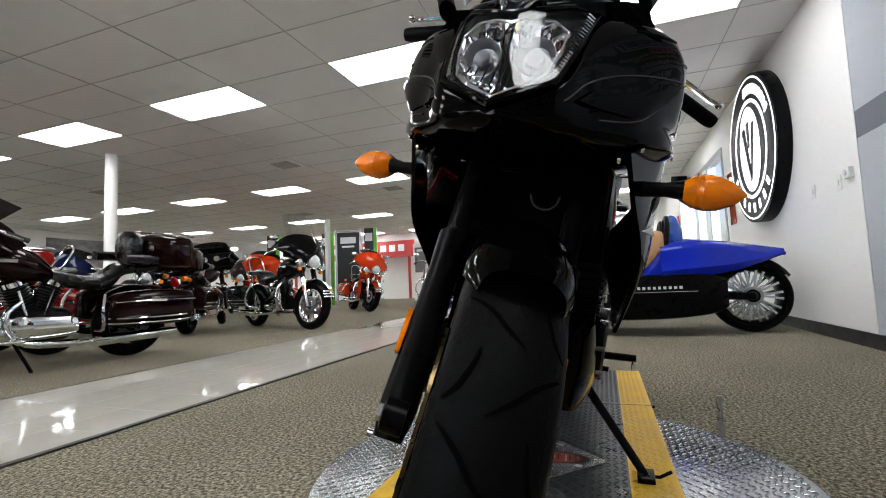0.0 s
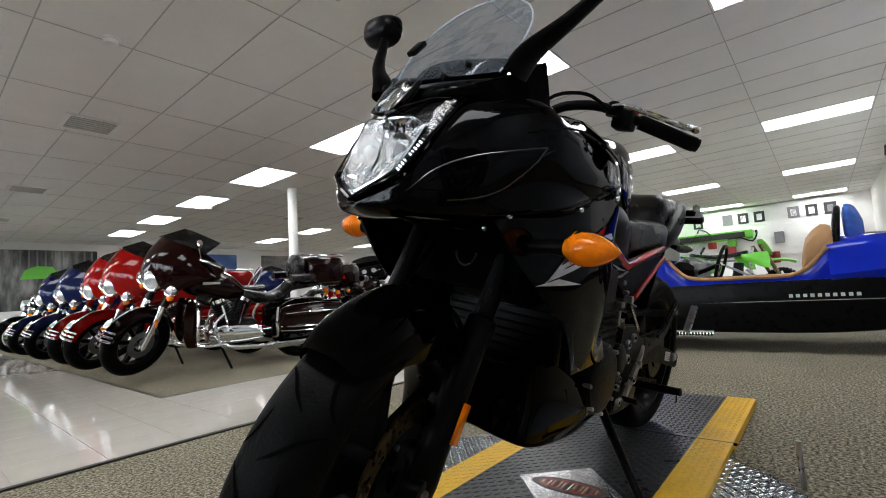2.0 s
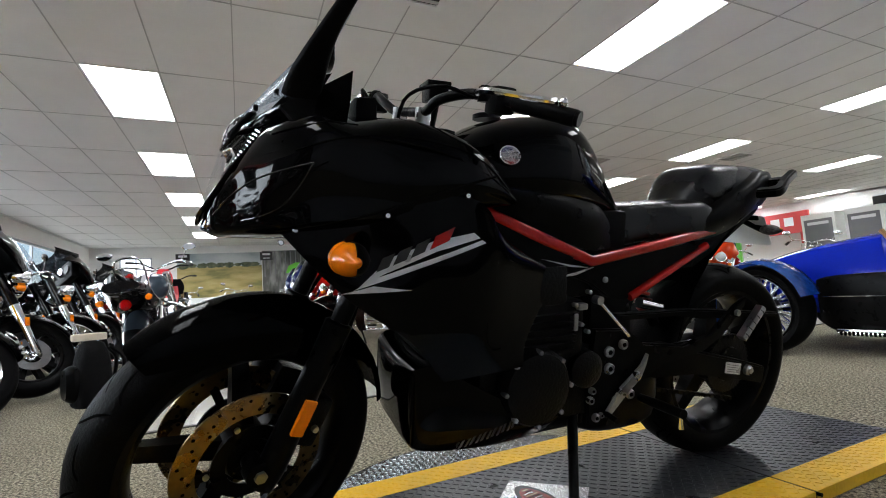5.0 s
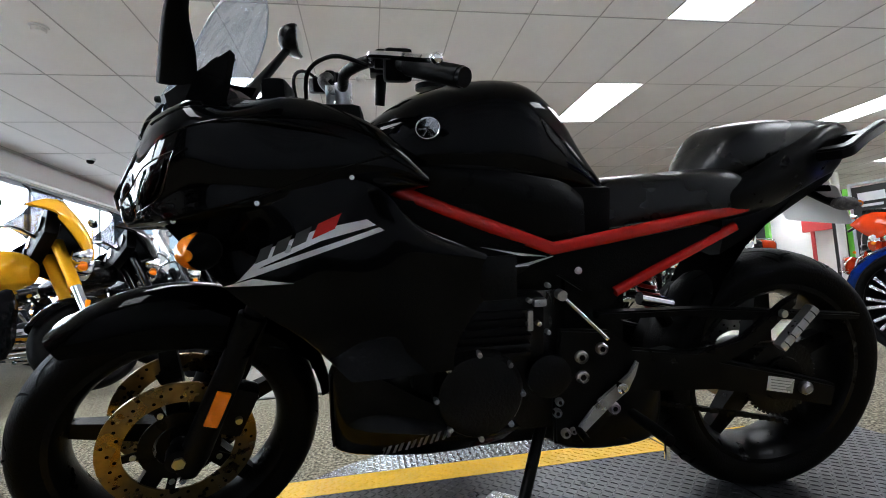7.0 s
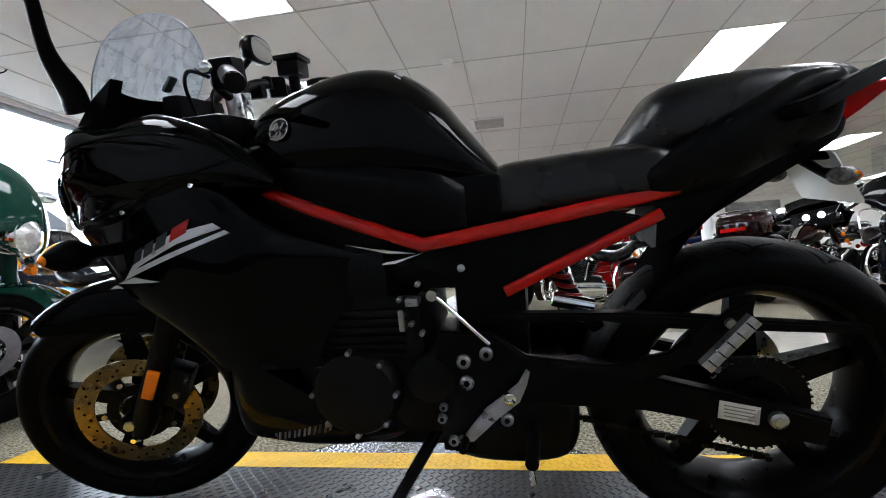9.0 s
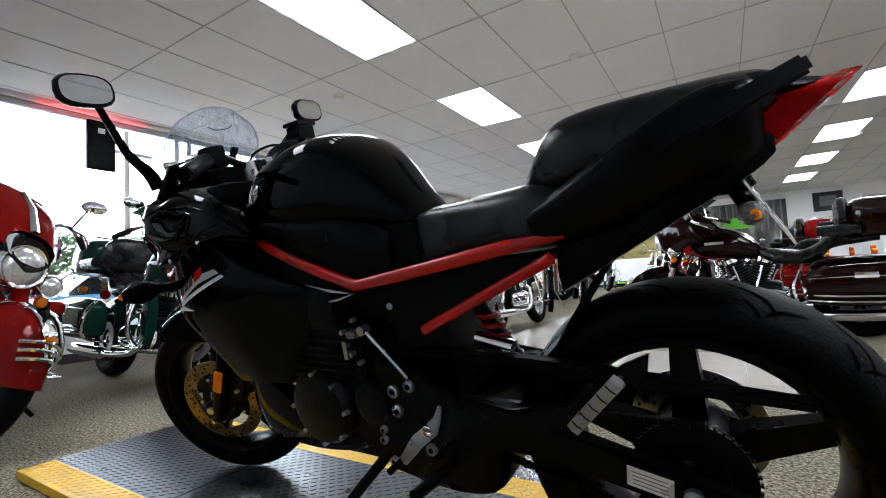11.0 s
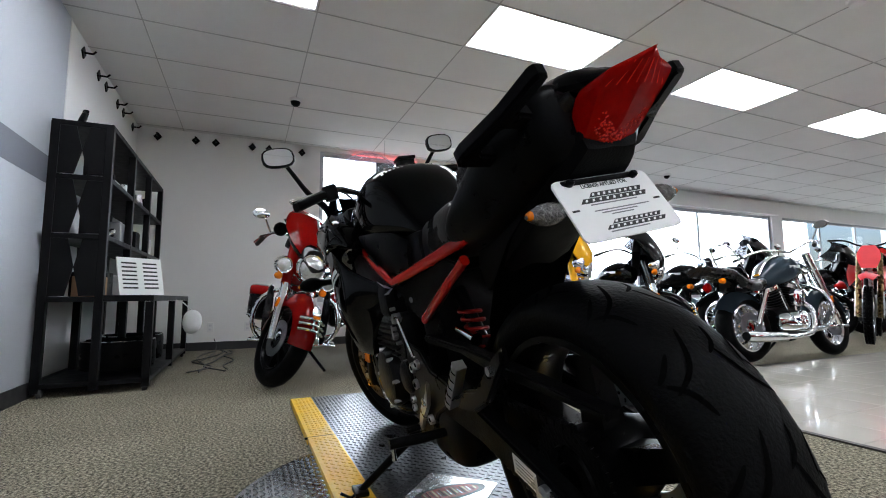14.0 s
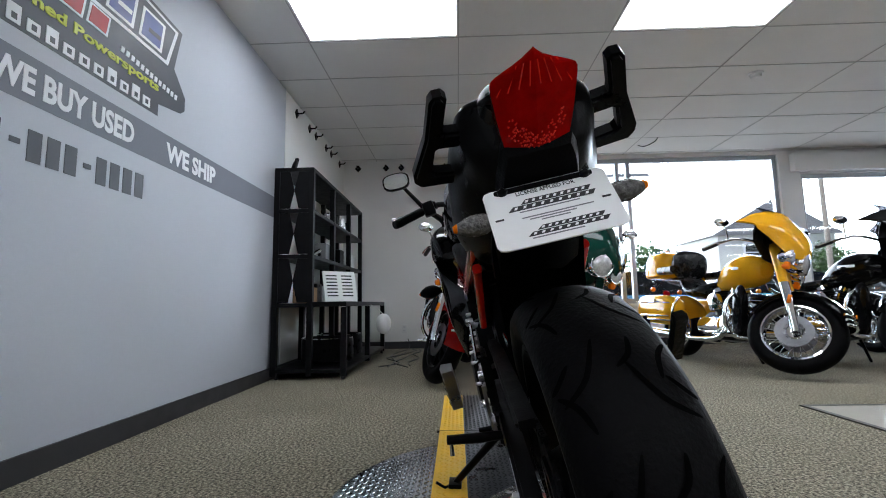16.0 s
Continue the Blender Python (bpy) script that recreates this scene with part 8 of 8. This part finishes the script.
for k in range(9):
    x, r = .95 + k * .28, rm_.uniform(.10, .2)
    part("tree_shape", slab([(x + r * rm_.uniform(.8, 1.25) * math.cos(a), 2.10 + .6 * r * rm_.uniform(.8, 1.2) * math.sin(a)) for a in [j * math.pi / 8 for j in range(16)]], YS, YS + .002), mural_mat(f"mural_tree", (.03, .05, .02), (.07, .09, .04), (.14, .15, .08), (6, 6, 6)), mu, smooth=False)
mu2 = tagged(obj("forest_mural", boxes(((-1.85, YF, .85), (.70, YS, 2.56))), mural_mat("mural_forest", (.02, .025, .02), (.10, .10, .09), (.33, .33, .31), (3.5, 1, 1.2))), "wide printed mural of a grey rocky forest", "mural")
part("green_vehicle_shape", slab([(-1.0, 1.75), (-.1, 1.72), (-.2, 1.98), (-.45, 2.1), (-.8, 2.08)], YS, YS + .002), M_LIME, mu2, smooth=False)
for k in range(14):
    x = -1.75 + k * .18
    part("trunk_shape", slab([(x, 1.6 + .2 * rm_.random()), (x + .05, 1.6), (x + .055, 2.55), (x + .015, 2.55)], YS, YS + .0015), M_GREYDEC, mu2, smooth=False)
for x in (3.0, .35):
    s_ = tagged(obj("banner_badge", boxes(((x, YS, 2.22), (x + .42, YS + .02, 2.52)), bev=.004), M_PRINT), "black square badge sign over the mural", "sign", "badge signs")
    part("white_mark", boxes(((x + .08, YS + .02, 2.40), (x + .34, YS + .024, 2.47)), ((x + .10, YS + .02, 2.28), (x + .32, YS + .024, 2.31))), M_LETW, s_, smooth=False)
fr = tagged(obj("framed_notice", boxes(((-3.2, YF, 2.05), (-2.5, YS + .02, 2.62)), bev=.01), M_PRINT), "dark framed notice on the wall", "picture frame")
part("print", boxes(((-3.05, YS + .02, 2.2), (-2.65, YS + .024, 2.5))), M_GREYDEC, fr, smooth=False)
fr2 = tagged(obj("blue_poster", boxes(((-6.2, YF, 1.6), (-4.6, YS + .01, 2.55))), mural_mat("poster_blue", (.05, .12, .35), (.12, .25, .5), (.5, .55, .6), (1, 1, 1.5))), "blue landscape poster on the wall", "poster")
fr3 = tagged(obj("grey_poster", boxes(((-9.0, YF, 1.6), (-7.2, YS + .01, 2.55))), mural_mat("poster_grey", (.06, .06, .06), (.2, .2, .2), (.5, .5, .48), (1.2, 1, 1.6))), "grey landscape poster on the wall", "poster")
dr = thing("window_far", "bright internal window in the far wall", "window", kind="structure")
part("frame_bar", boxes(((4.1, YF, 1.3), (5.0, YS, 2.42))), M_ALU, dr, smooth=False)
part("pane", boxes(((4.15, YS, 1.35), (4.52, YS + .004, 2.37)), ((4.57, YS, 1.35), (4.95, YS + .004, 2.37))), lamp_mat("far_daylight", (.9, .96, 1), 1.5), dr, smooth=False)
shf = thing("low_platform", "long low black display platform with lime edge along the wall", "platform")
part("deck", boxes(((-2.2, YF + .05, .10), (3.6, YF + .75, .22)), bev=.01), M_SATIN, shf, smooth=False)
part("lime_edge", boxes(((-2.2, YF + .75, .14), (3.6, YF + .77, .20))), M_LIME, shf, smooth=False)
for x in (-2.0, .6, 3.3):
    part("foot", boxes(((x, YF + .1, 0), (x + .15, YF + .7, .10))), M_SATIN, shf, smooth=False)

# red dealer banner and brand pillars at the back
bn = thing("red_banner_wall", "long red dealer banner board with white mark", "sign")
part("board", boxes(((XB + .2, -13.5, 1.75), (XB + .3, -7.2, 2.45)), bev=.01), M_LRED, bn, smooth=False)
for k in range(5):
    part("white_mark", boxes(((XB + .3, -12.0 + k * .42, 2.0), (XB + .31, -11.72 + k * .42, 2.28)), ((XB + .3, -9.6 + k * .42, 2.0), (XB + .31, -9.32 + k * .42, 2.28))), M_LETW, bn, smooth=False)
for y in (-13.2, -10.2, -7.5):
    part("post", boxes(((XB + .2, y, 0), (XB + .28, y + .1, 1.75))), M_LRED, bn, smooth=False)
for x, y in ((-10.6, -8.3), (-10.2, -6.5), (-9.9, -9.9)):
    p = thing("brand_pillar", "tall black pillar sign with lime green edge", "sign", "pillar signs", m=pose(x, y, 0, 0, 0, 20))
    part("panel", boxes(((-.06, -.18, .0), (.06, .10, 2.35)), bev=.006), M_PRINT, p, smooth=False)
    part("lime_edge", boxes(((-.065, .10, .0), (.065, .20, 2.36)), bev=.006), M_LIME, p, smooth=False)
    part("white_mark", boxes(((.06, -.15, 1.95), (.064, .07, 2.2))), M_LETW, p, smooth=False)
kp = thing("brand_kiosk", "black sign board in a bright metal frame", "sign", m=pose(-10.4, -7.4, 0, 0, 0, 15))
part("board", boxes(((-.03, -.36, .4), (.03, .36, 2.3)), bev=.006), M_PRINT, kp, smooth=False)
for y in (-.42, .36):
    part("frame_post", boxes(((-.04, y, 0), (.04, y + .06, 2.4)), bev=.006), M_ALU, kp, smooth=False)
part("frame_head", boxes(((-.04, -.36, 2.34), (.04, .36, 2.4)), bev=.006), M_ALU, kp, smooth=False)
part("white_mark", boxes(((.03, -.25, 1.95), (.034, .25, 2.15)), ((.03, -.2, 1.82), (.034, .2, 1.88))), M_LETW, kp, smooth=False)
for k, y in enumerate((-5.9, -4.9)):
    v = thing("info_cabinet", "tall pale grey display cabinet", "cabinet", "cabinets at the back", m=pose(-13.5, y, 0))
    part("body", boxes(((0, -.4, 0), (.5, .4, 2.05)), bev=.01), M_WALL, v, smooth=False)
    part("screen", boxes(((.5, -.33, 1.0), (.51, .33, 1.9))), M_GREYDEC, v, smooth=False)
    part("label_bar", boxes(((.51, -.25, 1.75), (.514, .25, 1.83))), M_LETW, v, smooth=False)

# slat wall with wares at the west end
sl = thing("slat_wall", "pale slatted display wall with framed pictures and wares", "display wall", m=pose(XB, 0, 0))
for k in range(16):
    part("slat", boxes(((.10, -6.6, 1.15 + k * .098), (.13, 1.5, 1.24 + k * .098)), bev=.004), M_WALL, sl, smooth=False)
rs = random.Random(5)
for k in range(16):
    y = 1.0 - k * .43
    if k in (3, 9):
        continue
    pic = tagged(obj("framed_picture", boxes(((XB + .131, y - .14, 2.22), (XB + .17, y + .14, 2.56)), bev=.006), [M_PRINT, M_PRINT, M_GREYDEC, M_LETW][k % 4]), "small dark framed picture high on the display wall", "picture frame", "pictures on the display wall")
    part("print", boxes(((XB + .17, y - .07, 2.28), (XB + .174, y + .07, 2.48))), [M_GREYDEC, M_LETW, M_SILVER][k % 3], pic, smooth=False)
gs = tagged(obj("green_canopy", boxes(((XB + .14, -3.2, 1.72), (XB + .7, -.9, 1.98)), bev=.02), M_LIME), "lime green canopy board over a display", "sign")
part("dark_screen", boxes(((XB + .7, -3.0, 1.75), (XB + .71, -1.1, 1.93))), M_PRINT, gs, smooth=False)
dp = tagged(obj("dark_post_display", boxes(((XB + 1.0, -5.2, 0), (XB + 1.2, -4.5, 2.4)), bev=.02), M_PRINT), "tall black display post", "display")
part("tan_poster", boxes(((XB + 1.2, -5.1, 1.0), (XB + 1.206, -4.6, 2.1))), M_GREYDEC, dp, smooth=False)
for k in range(12):
    y, z = rs.uniform(-6, 1.2), rs.choice([1.25, 1.55, 1.85])
    h = tagged(obj("hanging_garment", boxes(((XB + .14, y - .12, z - .35), (XB + .26, y + .12, z)), bev=.03), rs.choice([M_PRINT, M_LRED, M_LIME, M_BLUEP, M_GREYDEC])), "garment hanging on the display wall", "garment", "garments on the display wall")
    part("hanger", bar([(XB + .131, y, z + .04), (XB + .2, y, z + .03), (XB + .2, y, z)], .006, 6), M_CHROME, h)
ct = thing("sales_counter", "white sales counter with green front", "counter", m=pose(-12.2, -1.6, 0))
part("body", boxes(((-.35, -1.2, 0), (.35, 1.2, .95)), bev=.01), M_WALL, ct, smooth=False)
part("worktop", boxes(((-.4, -1.25, .95), (.4, 1.25, 1.0)), bev=.008), M_GREYDEC, ct, smooth=False)

# ---- backpack and litter by the window bikes ----
bp_ = thing("backpack", "black canvas backpack standing on the carpet", "bag", m=pose(2.42, -2.98, 0, 0, 0, 25))
part("body", skin([[(.11 * k * math.copysign(abs(math.cos(a)) ** .6, math.cos(a)), .155 * k * math.copysign(abs(math.sin(a)) ** .6, math.sin(a)), z) for a in [j * math.pi / 8 for j in range(16)]] for z, k in ((.0, 1.0), (.04, 1.08), (.18, 1.0), (.34, .85), (.43, .55), (.45, .2))], 3, 1), mat("black_canvas", (.004, .004, .0045), .7, var=.3, scale=30, bump=.3, bscale=300, spec=.1), bp_)
part("pocket", skin([oval(.07 + dx, 0, .16, w, h, .6, 12) for dx, w, h in ((.0, .12, .12), (.05, .13, .13), (.09, .10, .10))], 2, 1), M_SATIN, bp_)
for s in (1, -1):
    part("strap", bar(curve([(-.08, s * .09, .40), (-.17, s * .10, .30), (-.15, s * .10, .06), (-.30, s * .14, .01)], 4), .014, 6), M_SATIN, bp_)
wl = tagged(obj("folded_card", box(bmesh.new(), (-.10, -.06, 0), (.10, .06, .05), .01, pose(2.44, -2.985, .452, 0, 0, 20)), mat("cream_card", (.6, .53, .42), .7, var=.1)), "cream card carton resting on the backpack", "box")
for k in range(6):
    tagged(obj("paper_scrap", box(bmesh.new(), (-.03, -.018, 0), (.03, .018, .012), .004, pose(2.15 + .07 * rs.random() + .03 * k, -2.62 + .1 * rs.random(), .0, 0, 0, 60 * k)), mat("pink_paper", (.72, .38, .34), .7, var=.2, scale=40)), "crumpled pink paper scrap on the floor", "litter", "paper scraps")

# ---- outdoors, beyond the windows ----
lot = tagged(obj("street", boxes(((24, -60, -.25), (34, 40, -.235))), mat("asphalt", (.06, .06, .062), .9, var=.2, scale=2, bump=.2)), "grey asphalt street", "road", kind="structure")


def tree(x, y, s, seed):
    r = random.Random(seed)
    t = thing("tree", "leafy green street tree", "tree", "trees along the street", m=pose(x, y, -.25))
    tr = bmesh.new()
    tube(tr, [(0, 0, 0), (.05, .02, 1.2 * s), (0, .05, 2.4 * s), (.1, 0, 3.4 * s)], [.18 * s, .14 * s, .1 * s, .04 * s], 8)
    for k in range(7):
        a = r.uniform(0, 6.28)
        z = r.uniform(1.3, 2.6) * s
        tube(tr, [(0, 0, z), (.5 * s * math.cos(a), .5 * s * math.sin(a), z + .5 * s), (1.0 * s * math.cos(a), 1.0 * s * math.sin(a), z + .8 * s)], [.06 * s, .04 * s, .015 * s], 6)
    part("trunk", tr, mat("bark", (.12, .09, .06), .9, var=.3, scale=14, bump=.4), t)
    v, f = [], []
    for k in range(2600):
        a, b, q = r.uniform(0, 6.28), r.uniform(-1, 1), r.random() ** .4
        lump = 1 + .3 * math.sin(3 * a + seed) * math.cos(2.3 * b * 3)
        p = Vector((math.cos(a) * math.sqrt(1 - b * b), math.sin(a) * math.sqrt(1 - b * b), b * .85)) * (1.45 * s * q * lump) + Vector((0, 0, 3.0 * s))
        d = Vector((r.uniform(-1, 1), r.uniform(-1, 1), r.uniform(-.6, .6))).normalized() * .12 * s
        e = d.cross(Vector((r.uniform(-1, 1), r.uniform(-1, 1), 1))).normalized() * .06 * s
        n = len(v)
        v += [p - d, p + e, p + d, p - e]
        f.append((n, n + 1, n + 2, n + 3))
    me = bpy.data.meshes.new("crown")
    me.from_pydata(v, [], f)
    me.materials.append(mat("foliage", (.07, .13, .04), .6, var=.5, scale=3))
    c = new("crown", me)
    c.parent = t
    tagged(c, kind="stuff")


for k, (x, y, s) in enumerate(((30, 1.5, 1.0), (24, -6.6, .95), (33, -14, 1.2), (29, -24, 1.0), (36, 6, 1.3))):
    tree(x, y, s, 20 + k)


def parked_car(x, y, m, rot, label):
    t = thing("parked_car", label, "car", "cars parked outside", m=pose(x, y, -.25, 0, 0, rot))
    sec = [(-2.2, .45, .75, .80), (-2.1, .35, .95, .86), (-1.2, .30, 1.0, .9), (.9, .30, .98, .9), (2.0, .33, .85, .86), (2.2, .42, .7, .75)]
    part("body", skin([[(xx, w, z0), (xx, w, (z0 + z1) / 2), (xx, w * .93, z1), (xx, 0, z1 + .03), (xx, -w * .93, z1), (xx, -w, (z0 + z1) / 2), (xx, -w, z0), (xx, 0, z0)] for xx, z0, z1, w in sec], 3, 2), m, t)
    part("cabin", skin([[(xx, w, .95), (xx, w * .86, z1), (xx, 0, z1 + .04), (xx, -w * .86, z1), (xx, -w, .95)] for xx, z1, w in ((-2.0, 1.0, .75), (-1.6, 1.55, .8), (.2, 1.6, .82), (1.0, 1.05, .8))], 3, 1), M_SATIN, t, "dark glazed cabin")
    for wx in (-1.35, 1.4):
        for s in (1, -1):
            w = part("wheel", disc([(s * .72, .05), (s * .72, .33), (s * .92, .33), (s * .92, .05)], 24, "y", (wx, 0, .33), True), M_RUBBER, t)
            part("hub", disc([(s * .90, .05), (s * .90, .2), (s * .93, .2), (s * .93, .05)], 18, "y", (wx, 0, .33), True), M_STEEL, w)
    for s in (1, -1):
        part("tail_lamp", boxes(((-2.22, s * .62 - .1, .68), (-2.16, s * .62 + .1, .82)), bev=.01), M_REDLENS, t)
        part("head_lamp", boxes(((2.12, s * .58 - .14, .62), (2.20, s * .58 + .14, .74)), bev=.01), M_HL, t)


parked_car(12.5, -4.2, paint("blue_car", (.05, .12, .2)), 80, "blue-grey parked car outside the window")
parked_car(12.8, -8.4, paint("teal_car", (.06, .2, .25)), 95, "teal parked car outside the window")
parked_car(13.2, -1.0, paint("red_car", (.3, .03, .03)), 88, "red parked car outside the window")
parked_car(12.6, -12.8, M_WHT, 92, "white parked car outside the window")
hs = thing("house", "pale clapboard house across the street", "house", m=pose(34, -22, -.25))
part("wall", boxes(((-3, -4, 0), (3, 4, 5.2))), mat("clapboard", (.62, .62, .58), .8, var=.06, scale=2), hs, smooth=False)
part("roof", slab([(-4.5, 5.2), (4.5, 5.2), (0, 7.8)], -3.3, 3.3, "x"), M_GREYDEC, hs, smooth=False)
for y in (-2.4, 1.2):
    for z in (1.0, 3.3):
        w = part("window", boxes(((-3.06, y, z), (-3.0, y + 1.1, z + 1.4))), M_LETW, hs, smooth=False)
        part("pane", boxes(((-3.07, y + .1, z + .1), (-3.06, y + 1.0, z + .66)), ((-3.07, y + .1, z + .74), (-3.06, y + 1.0, z + 1.3))), M_SMOKE, w, smooth=False)
for y in (1.0, -9.0, -19.0):
    pp_ = thing("utility_pole", "grey utility pole at the kerb", "pole", "poles along the street", m=pose(23, y, -.25))
    part("pole", bar([(0, 0, 0), (0, 0, 8.5)], [.14, .10], 10), mat("weathered_wood", (.22, .19, .16), .9, var=.3, scale=10), pp_)
    part("cross_arm", boxes(((-.06, -1.1, 7.4), (.06, 1.1, 7.55))), M_GREYDEC, pp_, smooth=False)

# ---- tiles of the aisle, last ----
rt = random.Random(9)
S = .305
tile_me = {}
count = 0
bm_far = bmesh.new()


def tile_at(x0, y0, x1, y1):
    global count
    near = y1 > -6.2 and x0 > -3.6 and count < 290
    z = .0075 + rt.uniform(-.0002, .0002)
    if near:
        key = (round(x1 - x0, 3), round(y1 - y0, 3))
        if key not in tile_me:
            me = bpy.data.meshes.new("tile")
            b = boxes(((0, 0, 0), (key[0], key[1], .004)), bev=.0008)
            bmesh.ops.recalc_face_normals(b, faces=b.faces[:])
            b.to_mesh(me)
            b.free()
            me.materials.append(M_TILE)
            tile_me[key] = me
        o = new("tile", tile_me[key])
        o.parent = aisle
        o.matrix_basis = pose(x0, y0, z - .004)
        count += 1
    else:
        box(bm_far, (x0, y0, .0035), (x1, y1, z))


g = .0012
x = 2.0
while x > XB + .01:
    xa = max(XB, x - S)
    y = -1.78
    while y > -3.05 + .01:
        ya = max(-3.05, y - S)
        tile_at(xa + g, ya + g, x - g, y - g)
        y -= S
    x -= S
y = -3.05
while y > -15.2 + .01:
    ya = max(-15.2, y - S)
    x = 2.0
    while x > .78 + .01:
        xa = max(.78, x - S)
        tile_at(xa + g, ya + g, x - g, y - g)
        x -= S
    y -= S
tagged(part("far_tiles", bm_far, M_TILE, aisle, smooth=False), kind="stuff")

# bright hazy sky far beyond the street
tagged(obj("backdrop", boxes(((62, -120, -1), (62.5, 90, 34))), lamp_mat("hazy_sky", (.93, .97, 1), 10.0)), "bright white overcast sky beyond the street", "backdrop", kind="structure")
